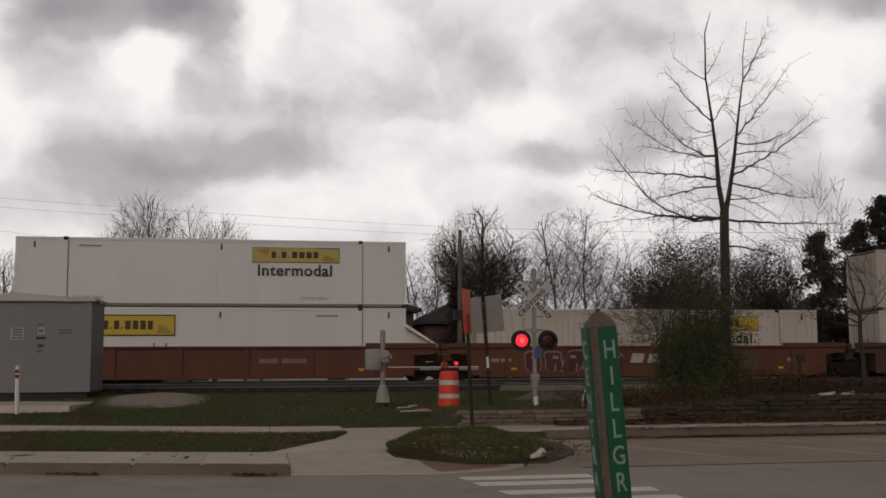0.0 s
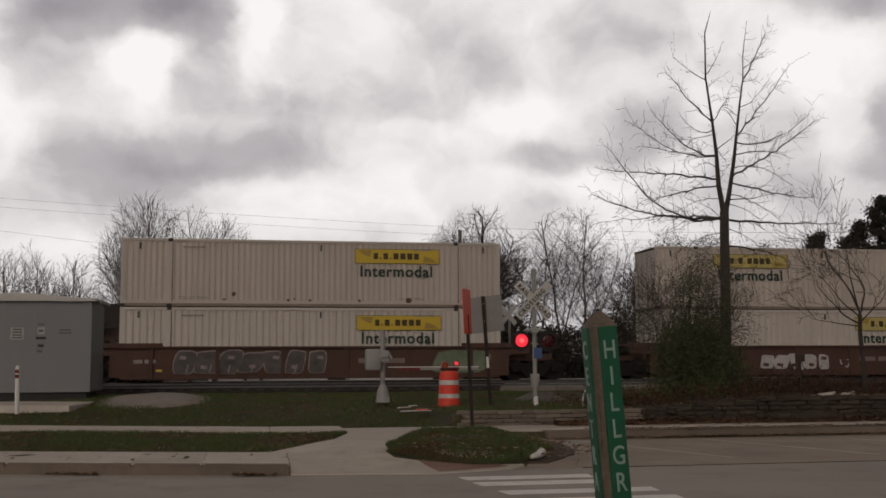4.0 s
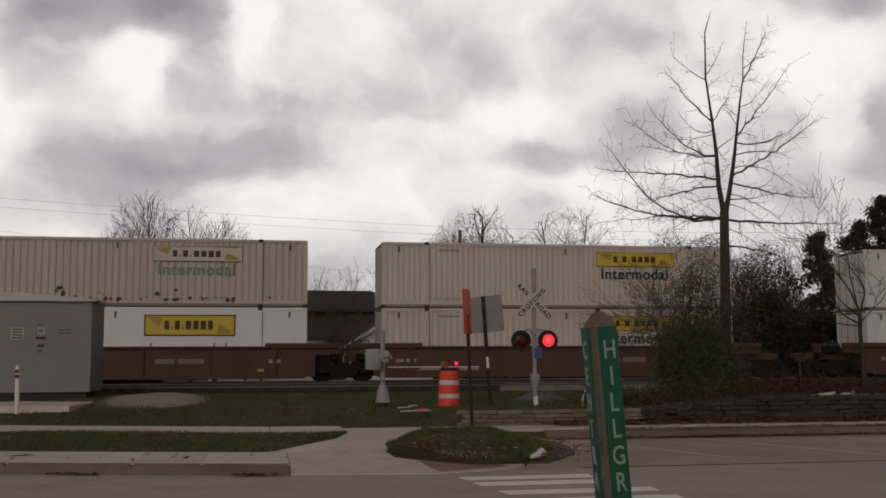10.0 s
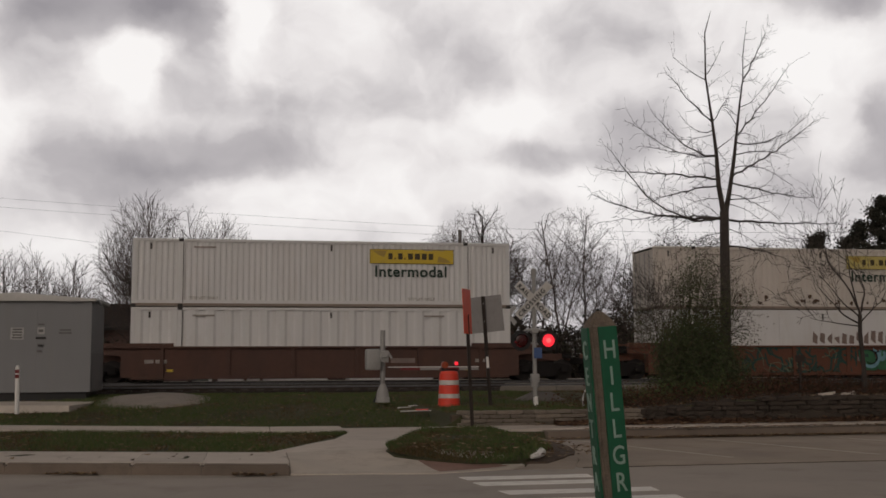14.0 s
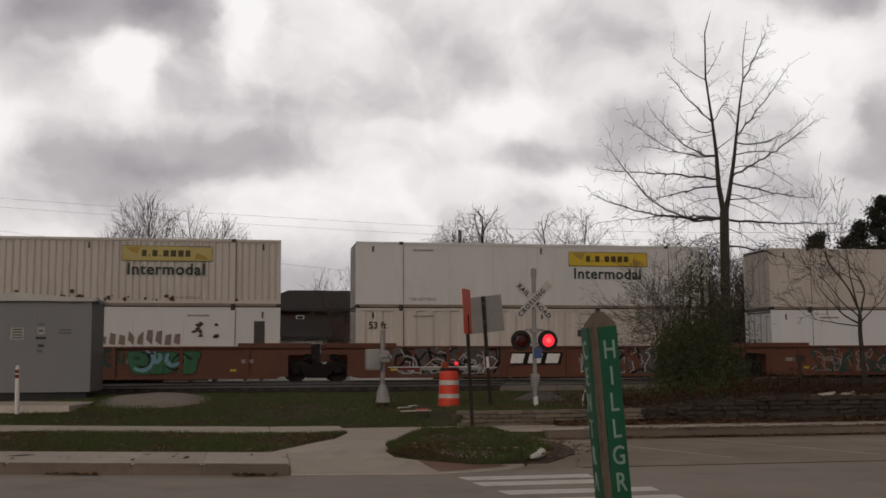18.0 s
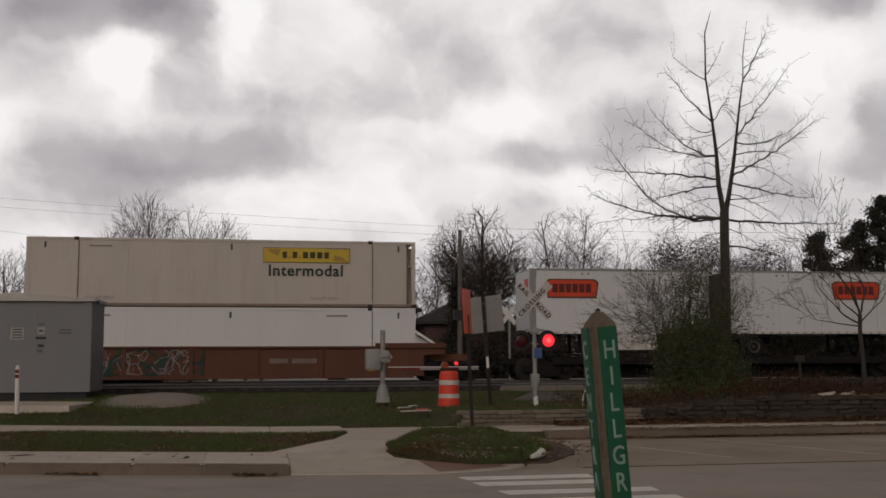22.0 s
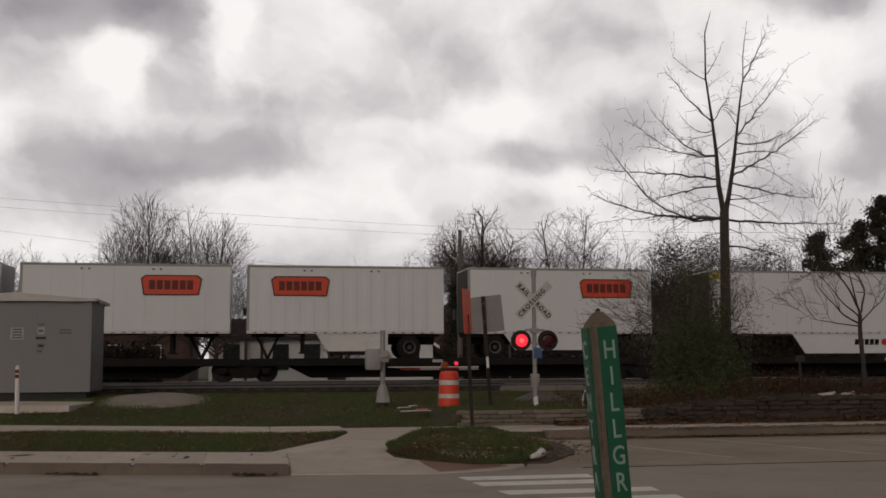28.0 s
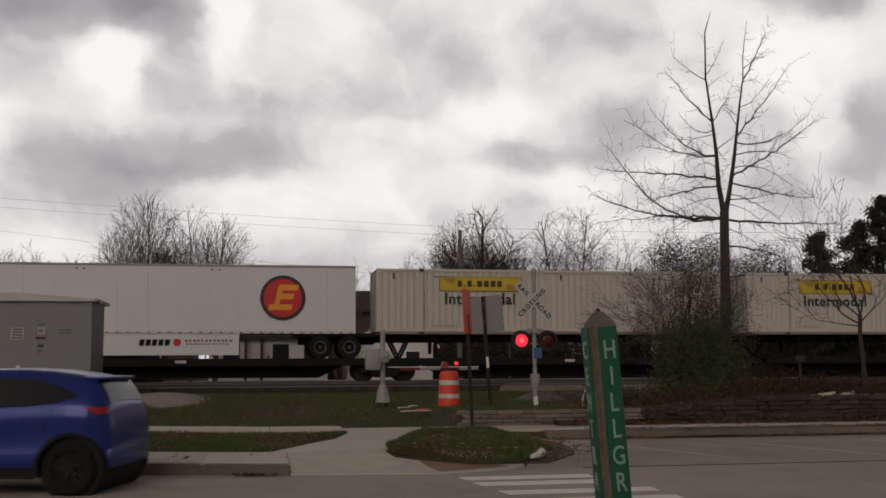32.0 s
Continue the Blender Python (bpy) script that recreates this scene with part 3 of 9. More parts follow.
def mound(name, cx, cy, rx, ry, h, material, label):
    bm = fresh()
    rings = []
    for j in range(9):
        k = j / 8
        rings.append([bm.verts.new((cx + rx * k * math.cos(a), cy + ry * k * math.sin(a),
                                    land(cx + rx * k * math.cos(a), cy + ry * k * math.sin(a)) - 0.05 + (h + 0.05) * (1 - smooth(0.1, 1, k)) * (1 + 0.3 * noise.noise(Vector((k * 3 * math.cos(a), k * 3 * math.sin(a), cx))))))
                      for a in [2 * math.pi * i / 28 for i in range(28)]])
    for a, b in zip(rings, rings[1:]):
        for i in range(28):
            bm.faces.new((a[i], b[i], b[(i + 1) % 28], a[(i + 1) % 28]))
    return setting(name, bm, material, label, True)


mound("gravel_patch", -2.8, 30.9, 2.3, 3.9, 0.12, GRAVEL, "pale gravel heaped beside the cabinet")
mound("gravel_mound", 7.75, 28.4, 0.95, 0.9, 0.24, MOUNDGREY, "small gravel mound behind the signal mast")
BANKSOIL = surf("dark_bank_soil", (0.055, 0.043, 0.032), 0.95, var=0.35, big=1.1, fine=22, bump=0.8, depth=0.03, stain=(0.025, 0.022, 0.017), amount=0.6)
bm = fresh()
cols = [[bm.verts.new((8.5 + 0.5 * i, y, land(8.5 + 0.5 * i, y) + 0.02 * noise.noise(Vector(((8.5 + 0.5 * i) * 1.3, y * 1.3, 0))) + 0.012)) for y in (22.62, 22.9, 23.2, 23.5, 23.8, 24.1, 24.4, 24.7, 25.0, 25.3)] for i in range(44)]
for a, b in zip(cols, cols[1:]):
    for k in range(9):
        bm.faces.new((a[k], b[k], b[k + 1], a[k + 1]))
setting("bank_strip", bm, BANKSOIL, "dark leaf-strewn soil behind the wall", True)
mound("bank_soil", 19.5, 24.6, 8.0, 3.2, 0.06, BANKSOIL, "dark bare soil of the bank")
mound("bank_soil", 12.4, 24.6, 5.4, 3.2, 0.06, BANKSOIL, "dark bare soil of the bank")
mound("gravel_lot", 20.0, 30.4, 7.5, 5.2, 0.06, MOUNDGREY, "dark grey trodden gravel behind the wall")


# ---- street furniture ----
FADEDPLATE = surf("faded_notice_plate", (0.36, 0.355, 0.35), 0.6, big=6)
FADEDPRINT = surf("faded_notice_print", (0.12, 0.115, 0.115), 0.7, big=6)


def dome(bm, c, r, n=16, m=5, axis=(0, 0, 1), squash=1.0):
    """Half a ball on a disc."""
    q = Vector((0, 0, 1)).rotation_difference(Vector(axis))
    rings = [[bm.verts.new(Vector(c) + q @ Vector((r * math.cos(t) * math.cos(a), r * math.cos(t) * math.sin(a), r * squash * math.sin(t))))
              for a in [2 * math.pi * k / n for k in range(n)]] for t in [math.pi / 2 * j / m for j in range(m)]]
    top = bm.verts.new(Vector(c) + q @ Vector((0, 0, r * squash)))
    for a, b in zip(rings, rings[1:]):
        for k in range(n):
            bm.faces.new((a[k], a[(k + 1) % n], b[(k + 1) % n], b[k]))
    for k in range(n):
        bm.faces.new((rings[-1][k], rings[-1][(k + 1) % n], top))
    bm.faces.new(rings[0][::-1])
    return bm


def notice(parent, x, z, w, h, y, rows, back=None, ink=None):
    back, ink = back or FADEDPLATE, ink or FADEDPRINT
    return notice_plate(parent, x, z, w, h, y, rows, back, ink)


def notice_plate(parent, x, z, w, h, y, rows, back, ink):
    """A small plate with rows of unreadable print."""
    p = part("notice", box(fresh(), x - w / 2, y - 0.012, z - h / 2, x + w / 2, y, z + h / 2), back, parent, "small printed notice")
    for k in range(rows):
        zz = z + h / 2 - h * (k + 0.7) / (rows + 0.4)
        ww = w * random.uniform(0.6, 0.85) / 2
        part("print_bar", box(fresh(), x - ww, y - 0.018, zz - h * 0.12 / rows - 0.012, x + ww, y - 0.012, zz + h * 0.12 / rows + 0.012), ink, p)


def signal_cabinet():
    th = thing("signal_cabinet", pose(-4.62, 31.5, 0.62), "tall grey sheet-metal railway signal cabinet on a dark skid", "cabinet")
    part("body", box(fresh(), -4.3, 0, 0.14, 0, 2.45, 2.72, 0.02), CABGREY, th)
    part("skid", box(fresh(), -4.2, 0.12, -0.12, -0.12, 2.3, 0.15), DARKMETAL, th, "dark skid base")
    bm = fresh()
    plate(bm, [(0.14, 2.72), (0.14, 2.80), (-4.44, 2.80), (-4.44, 2.72)], -0.12, 2.6)
    plate(bm, [(0.12, 2.79), (-2.1, 2.97), (-4.4, 2.79)], -0.06, 2.55)
    part("roof", bm, PALEROOF, th, "pale sheet roof with folded edge")
    bm = fresh()
    plate(bm, [(0.02, 2.73), (0.22, 2.60), (0.22, 2.66), (0.1, 2.82)], -0.1, 0.3)
    part("gutter", bm, DARKMETAL, th, "bent roof corner")
    for x in (-3.0, -1.5):
        part("seam", box(fresh(), x - 0.01, -0.008, 0.2, x + 0.01, 0.004, 2.7), CABGREY, th)
    part("side_panel", box(fresh(), 0.001, 0.1, 0.16, 0.02, 2.35, 1.25), surf("grey_lower_side", (0.17, 0.17, 0.175), 0.6, big=1.2), th, "darker lower side panel")
    notice(th, -2.02, 1.80, 0.36, 0.34, -0.002, 4)
    notice(th, -1.38, 2.06, 0.26, 0.1, -0.002, 1, CABGREY)
    notice(th, -1.38, 1.88, 0.2, 0.2, -0.002, 1)
    part("label_plate", box(fresh(), -1.52, -0.012, 1.64, -1.24, 0, 1.71), BLACK, th, "black label plate")
    notice(th, -1.4, 1.48, 0.2, 0.14, -0.002, 1, CABGREY)
    notice(th, -1.4, 1.30, 0.2, 0.12, -0.002, 1, CABGREY)
    notice(th, -0.72, 1.86, 0.5, 0.2, -0.002, 2, CABGREY)
    part("lock", box(fresh(), -1.44, -0.05, 1.44, -1.3, 0, 1.48, 0.01), DARKMETAL, th)
    pad = thing("cabinet_pad", pose(0, 0, 0), "pale concrete pad in front of the cabinet", "concrete pad", "", "structure")
    part("slab", prism(fresh(), [(-10, 29.2), (-4.6, 28.0), (-4.35, 29.4), (-4.5, 34.2), (-10, 34.2)], 0.2, 0.52), CONCRETE, pad)


def marker_post():
    th = thing("marker_post", pose(-5.67, 27.2, 0.36, 0, -1.2), "slim white plastic marker post with red reflectors", "marker post")
    part("post", tube(fresh(), [(0, 0, 0), (0, 0, 1.12), (0, 0, 1.17)], [0.055, 0.055, 0.03], 12), WHITEPAINT, th, "", True)
    for z in (0.86, 0.98):
        part("reflector", box(fresh(), -0.045, -0.062, z, 0.045, -0.04, z + 0.09), RED, th)


def gate_mechanism():
    th = thing("crossing_gate", pose(3.23, 27.1, 0.55), "grey crossing gate machine with lowered red and white arm", "crossing gate")
    bm = fresh()
    tube(bm, [(0, 0, 0), (0, 0, 0.1), (0, 0, 0.3), (0, 0, 0.45)], [0.2, 0.17, 0.14, 0.07], 12)
    for a in range(4):
        box(bm, 0.16 * math.cos(a * 1.57 + .78) - 0.05, 0.16 * math.sin(a * 1.57 + .78) - 0.05, 0, 0.16 * math.cos(a * 1.57 + .78) + 0.05, 0.16 * math.sin(a * 1.57 + .78) + 0.05, 0.14, 0.01)
    part("foundation", bm, GALV, th, "cast foot on the ground", True)
    part("mast", tube(fresh(), [(0, 0, 0.4), (0, 0, 1.84)], 0.065, 12), GALV, th, "", True)
    part("housing", box(fresh(), -0.44, -0.22, 0.82, -0.06, 0.24, 1.36, 0.06), GALV, th, "rounded machine housing", True)
    bm = fresh()
    tube(bm, [(-0.05, -0.26, 1.22), (-0.05, 0.26, 1.22)], 0.05, 10)
    box(bm, -0.1, -0.3, 1.02, 0.12, -0.24, 1.32, 0.02)
    box(bm, -0.1, 0.24, 1.02, 0.12, 0.3, 1.32, 0.02)
    tube(bm, [(0.08, -0.27, 1.3), (0.2, -0.27, 1.12)], 0.03, 8)
    part("bracket", bm, GALV, th, "", True)
    part("counterweight", box(fresh(), -0.1, -0.36, 1.14, 0.1, -0.30, 1.28, 0.02), GALV, th)
    for i in range(4):
        x0, x1 = 0.42 + 0.51 * i, 0.42 + 0.51 * (i + 1)
        part("arm_section", box(fresh(), x0, -0.30, 0.815, x1 - 0.004, -0.26, 0.88, 0.006), GALV if i % 2 else RED, th, "dull white arm stripe" if i % 2 else "dark red arm stripe")
    part("arm_top", box(fresh(), 0.10, -0.30, 0.884, 2.46, -0.26, 0.905), WHITEPAINT, th, "pale upper edge of the arm")
    lamp = part("lamp", tube(fresh(), [(1.86, -0.36, 0.98), (1.86, -0.24, 0.98)], 0.06, 12), DARKMETAL, th, "small lamp housing")
    part("lens", dome(fresh(), (1.86, -0.362, 0.98), 0.052, 12, 4, (0, -1, 0), 0.6), LAMPRED, lamp, "lit red lens", True)
    part("lamp_stem", tube(fresh(), [(1.86, -0.28, 0.9), (1.86, -0.28, 0.95)], 0.015, 6), DARKMETAL, th)
    part("brace", tube(fresh(), [(-0.22, 0.05, 0.0), (-0.05, 0.0, 0.42)], 0.03, 6), DARKMETAL, th)


def traffic_drum():
    th = thing("traffic_drum", pose(4.84, 26.44, 0.36), "orange plastic traffic drum with white bands and amber lamp", "traffic drum")
    part("base_ring", tube(fresh(), [(0, 0, 0), (0, 0, 0.06), (0, 0, 0.08)], [0.36, 0.35, 0.3], 24), RUBBER, th, "black rubber base ring", True)
    zs = [(0.07, 0.3, DRUMORANGE), (0.3, 0.41, REFLECT), (0.41, 0.63, DRUMORANGE), (0.63, 0.75, REFLECT), (0.75, 0.93, DRUMORANGE)]
    for z0, z1, m in zs:
        r0, r1 = 0.288 - 0.05 * z0, 0.288 - 0.05 * z1
        part("band", tube(fresh(), [(0, 0, z0), (0, 0, z0 + 0.012), (0, 0, z1 - 0.012), (0, 0, z1)], [r0 - 0.012, r0, r1, r1 - 0.012], 24), m, th, "white reflective band" if m is REFLECT else "orange plastic band", True)
    bm = tube(fresh(), [(0, 0, 0.93), (0, 0, 0.97), (0, 0, 0.99)], [0.225, 0.21, 0.1], 24)
    part("lid", bm, DRUMORANGE, th, "", True)
    part("lid_handle", box(fresh(), -0.18, -0.02, 0.97, 0.22, 0.02, 1.03, 0.015), RUBBER, th)
    lm = part("warning_lamp", box(fresh(), -0.2, -0.05, 0.98, -0.02, 0.05, 1.08, 0.02), DARKMETAL, th, "dark lamp battery case")
    part("lens", tube(fresh(), [(-0.11, -0.05, 1.13), (-0.11, 0.05, 1.13)], [0.09, 0.09], 16), surf("amber_lens", (0.32, 0.06, 0.02), 0.3, big=8), lm, "unlit amber lens", True)


def sign_posts():
    th = thing("road_sign", pose(5.745, 25.67, 0.42, 0, -3.7, 0), "square grey road sign turned away on a leaning post", "road sign")
    bm = fresh()
    for s in (-1, 1):
        box(bm, s * 0.03 - 0.012, -0.02, 0, s * 0.03 + 0.012, 0.03, 2.78)
    box(bm, -0.04, 0.0, 0, 0.04, 0.012, 2.78)
    part("post", bm, BROWNPOST, th, "dark brown channel post")
    bm = box(fresh(), -0.43, -0.004, -0.45, 0.43, 0.004, 0.45, 0.003)
    part("panel", bm, SIGNGREY, th, "plain grey back of the sign", False, pose(0.06, 0.045, 2.33, 0, -2.0, -26))
    for z in (2.15, 2.6):
        part("bolt", tube(fresh(), [(0, -0.03, z), (0, 0.05, z)], 0.015, 6), GALV, th)
    part("tape", box(fresh(), -0.035, -0.03, 1.0, 0.03, -0.02, 1.28), WHITEPAINT, th, "torn white tape")
    th = thing("work_sign", pose(4.49, 21.83, 0.16, 0, -2.4, 0), "narrow orange work-zone sign on a dark steel post", "road sign")
    bm = fresh()
    for s in (-1, 1):
        box(bm, s * 0.024 - 0.01, -0.02, 0, s * 0.024 + 0.01, 0.03, 2.4)
    box(bm, -0.034, 0.0, 0, 0.034, 0.012, 2.4)
    part("post", bm, BROWNPOST, th, "dark brown channel post")
    part("panel", box(fresh(), -0.38, -0.006, -0.47, 0.38, 0.006, 0.47, 0.004), ORANGE, th, "orange sheet turned nearly edge-on", False, pose(0.0, -0.03, 2.47, 0, 0, 66))
    # small rusty sign post by the shrubs, and a little marker
    th = thing("small_sign", pose(13.45, 24.6, 0.6), "small rusty sign plate on a thin post", "sign")
    part("post", box(fresh(), -0.03, -0.02, 0, 0.03, 0.02, 0.98), RUST, th)
    part("plate", box(fresh(), -0.13, -0.035, 0.94, 0.13, -0.02, 1.1, 0.005), RUST, th)
    th = thing("pipe_bollard", pose(7.78, 24.6, 0.5), "bent white pipe guard beside the wall", "guard")
    part("pipe", tube(fresh(), [(0.0, 0, 0), (0.0, 0, 0.22), (0.03, 0, 0.34), (0.14, 0, 0.42), (0.3, 0, 0.43)], 0.022, 8), WHITEPAINT, th, "", True)


def flasher(parent, x, z, lit):
    """One round flasher: black backing disc, hood, lens."""
    head = part("light_unit", tube(fresh(), [(x, -0.1, z), (x, 0.03, z), (x, 0.1, z)], [0.165, 0.165, 0.06], 20), DARKMETAL, parent, "black round signal light", True)
    bm = fresh()
    n = 32
    ring = [[bm.verts.new((x + r * math.cos(a), y, z + r * math.sin(a))) for a in [2 * math.pi * k / n for k in range(n)]] for r, y in ((0.165, -0.06), (0.262, -0.06), (0.262, -0.045), (0.165, -0.045))]
    for a, b in zip(ring, ring[1:] + ring[:1]):
        for k in range(n):
            bm.faces.new((a[k], a[(k + 1) % n], b[(k + 1) % n], b[k]))
    part("backing_disc", bm, DARKMETAL, head, "black backing disc")
    bm = fresh()
    n = 16
    hoop = [[bm.verts.new((x + r * math.cos(a), y, z + r * math.sin(a))) for a in [math.pi * (-0.02 + 1.04 * k / n) for k in range(n + 1)]] for r, y in ((0.185, -0.06), (0.18, -0.19), (0.173, -0.19), (0.178, -0.06))]
    for a, b in zip(hoop, hoop[1:] + hoop[:1]):
        for k in range(n):
            bm.faces.new((a[k], a[k + 1], b[k + 1], b[k]))
    part("hood", bm, DARKMETAL, head, "black hood", True)
    return head


LENSES = []


BUCKPAINT = surf("weathered_crossbuck_paint", (0.5, 0.485, 0.46), 0.7, var=0.08, big=4, fine=40, stain=(0.36, 0.34, 0.31), amount=0.5)


def crossing_signal():
    th = thing("crossing_signal", pose(6.98, 26.04, 0.42), "railroad crossing signal mast with crossbuck and red flashers", "crossing signal")
    part("mast", tube(fresh(), [(0, 0, 0.25), (0, 0, 3.46)], 0.055, 14), GALV, th, "grey steel mast", True)
    part("mast_base", tube(fresh(), [(0.02, 0, 0), (0.01, 0, 0.28)], 0.062, 12), WHITEPAINT, th, "white painted foot of the mast", True)
    bm = tube(fresh(), [(0, 0, 0.5), (0, 0, 0.62), (0, 0, 0.7)], [0.1, 0.1, 0.06], 12)
    box(bm, -0.1, -0.1, 0.62, 0.1, 0.1, 0.84, 0.02)
    part("junction_box", bm, GALV, th, "", True)
    part("mast_cap", tube(fresh(), [(0, 0, 3.3), (0, 0, 3.5), (0, 0, 3.53)], [0.075, 0.075, 0.03], 12), GALV, th, "", True)
    for k, ang in enumerate((45, -45)):
        y = -0.075 - 0.022 * k
        bl = part("crossbuck_blade", box(fresh(), -0.6, -0.008, -0.108, 0.6, 0.008, 0.108, 0.004), BUCKPAINT, th, "weathered white crossbuck blade", False, pose(-0.03, y, 2.7, 0, ang, 0))
        if k == 0:
            for txt, x in (("RAIL", -0.555), ("ROAD", 0.1)):
                hang("lettering", words(txt, 0.165, BLACK, 0.005, "LEFT", True, 1.16), bl, "black letters", pose(x, -0.0105, -0.058))
        else:
            hang("lettering", words("CROSSING", 0.165, BLACK, 0.005, "LEFT", True, 1.27), bl, "black letters", pose(-0.555, -0.0105, -0.058))
    bm = fresh()
    tube(bm, [(-0.36, 0, 1.66), (-0.34, 0, 1.9), (-0.2, 0, 1.95), (0.2, 0, 1.95), (0.34, 0, 1.9), (0.36, 0, 1.66)], 0.03, 8)
    tube(bm, [(-0.36, 0, 1.66), (0.36, 0, 1.55)], 0.025, 8)
    box(bm, -0.09, -0.09, 1.87, 0.09, 0.09, 2.0, 0.02)
    part("crossarm", bm, GALV, th, "grey crossarm", True)
    heads = [flasher(th, x, 1.68, True) for x in (-0.365, 0.335)]
    for x, h in zip((-0.365, 0.335), heads):
        bm = dome(fresh(), (0, -0.004, 0), 0.162, 24, 4, (0, -1, 0), 0.18)
        dark = len(bm.faces)
        dome(bm, (0, 0.004, 0), 0.162, 24, 4, (0, 1, 0), 0.18)
        dome(bm, (0, 0.016, 0), 0.082, 16, 4, (0, 1, 0), 0.3)
        n_all = len(bm.faces)
        core = n_all - (16 * 4 + 1)
        bm.faces.ensure_lookup_table()
        for i, f in enumerate(bm.faces):
            f.material_index = 0 if i < dark else (1 if i < core else 2)
        me = bpy.data.meshes.new("turning_lens")
        bm.to_mesh(me)
        bm.free()
        for mt in (LENSDARK, LAMPRED, LAMPHALO):
            me.materials.append(mt)
        LENSES.append(hang("turning_lens", me, h, "red lens, lit on one face", pose(x, -0.112, 1.68)))
    # the back-facing pair
    for x in (-0.32, 0.38):
        part("rear_light", tube(fresh(), [(x, 0.06, 1.7), (x, 0.24, 1.7), (x, 0.34, 1.7)], [0.2, 0.2, 0.12], 20), DARKMETAL, th, "black light facing the other way", True)
    part("notice", box(fresh(), -0.04, -0.09, 1.23, 0.17, -0.075, 1.5, 0.006), BLUE, th, "blue emergency notice")
    return th


crossing_signal()
signal_cabinet()
marker_post()
gate_mechanism()
traffic_drum()
sign_posts()


def far_crossing_signal():
    th = thing("far_crossing_signal", pose(12.28, 50.5, 0.55, 0, 0, -50), "distant crossing signal mast with a crossbuck seen edge-on", "crossing signal")
    part("mast", tube(fresh(), [(0, 0, 0), (0, 0, 3.9)], 0.06, 10), GALV, th, "", True)
    for k, ang in enumerate((45, -45)):
        part("crossbuck_blade", box(fresh(), -0.61, -0.008, -0.115, 0.61, 0.008, 0.115), WHITEPAINT, th, "white crossbuck blade", False, pose(0, -0.08 - 0.02 * k, 3.3, 0, ang, 0))


def street_post():
    """Square pointed concrete post with green street-name plates."""
    s, h = 0.066, 1.745
    th = thing("street_post", pose(1.772, 4.93, 0.0, 0, -4.1, 0) @ pose(0, 0, 0, 0, 0, 1.5), "weathered concrete street-name post with a pointed top", "street sign")
    bm = fresh()
    base = [(-s, -s), (s, -s), (s, s), (-s, s)]
    lo = [bm.verts.new((x, y, -0.1)) for x, y in base]
    hi = [bm.verts.new((x, y, h)) for x, y in base]
    tip = [bm.verts.new((x * 0.26, y * 0.26, h + 0.066)) for x, y in base]
    for a, b in ((lo, hi), (hi, tip)):
        for i in range(4):
            bm.faces.new((a[i], a[(i + 1) % 4], b[(i + 1) % 4], b[i]))
    bm.faces.new(tip)
    bmesh.ops.bevel(bm, geom=[e for e in bm.edges], offset=0.009, segments=2, affect="EDGES")
    bmesh.ops.subdivide_edges(bm, edges=[e for e in bm.edges if e.calc_length() > 0.2], cuts=40, use_grid_fill=True)
    for v in bm.verts:
        v.co += 0.0035 * Vector(noise.noise_vector(v.co * 22)) + 0.003 * Vector(noise.noise_vector(v.co * 7))
    part("shaft", bm, POSTCONC, th, "rough concrete shaft", True)
    for rot, txt in ((0, "HILLGROVE"), (-90, "CENTRAL")):
        pl = part("name_plate", box(fresh(), -s + (0.032 if rot == 0 else 0.006), -s - 0.010, 0.42, s - (0.006 if rot == 0 else 0.03), -s + 0.004, h - 0.012, 0.003), GREENSIGN, th, "green name plate", False, pose(0, 0, 0, 0, 0, rot))
        for k, ch in enumerate(txt):
            hang("letter", words(ch, 0.126, SIGNWHITE, 0.001, "CENTER"), pl, "white letter", pose(0.013 if rot == 0 else -0.012, -s - 0.0128, h - 0.165 - 0.1255 * k) @ Matrix.Diagonal((0.74 if rot == 0 else 0.62, 1, 1, 1)))
    part("bolt", dome(fresh(), (0, 0, h + 0.066), 0.013, 10, 4), DARKMETAL, th, "", True)


far_crossing_signal()
street_post()


def debris():
    th = thing("fallen_barricade", pose(3.75, 24.9, 0.34, 0, 0, 8), "collapsed white and orange barricade lying in the grass", "barricade")
    for x, y, a, l_, m in ((0, 0, 6, 0.75, WHITEPAINT), (0.1, 0.25, -4, 0.7, WHITEPAINT), (-0.25, 0.1, 35, 0.4, WHITEPAINT), (0.1, -0.2, -20, 0.3, DRUMORANGE), (-0.1, -0.12, 50, 0.35, WHITEPAINT)):
        part("board", box(fresh(), -l_ / 2, -0.05, 0, l_ / 2, 0.05, 0.02, 0.004), m, th, "", False, pose(x, y, 0.05 + 0.03 * abs(a) / 10, random.uniform(-8, 8), 0, a))
    for x, y, z in [(13.7 + 0.2 * k, 23.9 + 0.25 * (k % 3), land(13.7 + 0.2 * k, 23.9 + 0.25 * (k % 3)) - 0.01) for k in range(6)]:
        th = thing("rubble", pose(x, y, z, 0, 0, x * 40), "pale broken stone lying behind the wall", "stone", "rubble behind the wall")
        bm = box(fresh(), -0.16, -0.1, 0, 0.16, 0.1, 0.1, 0.03)
        for v in bm.verts:
            v.co += 0.05 * Vector(noise.noise_vector(v.co * 6 + Vector((x, 0, 0))))
        part("stone", bm, CONCRETE, th)


debris()


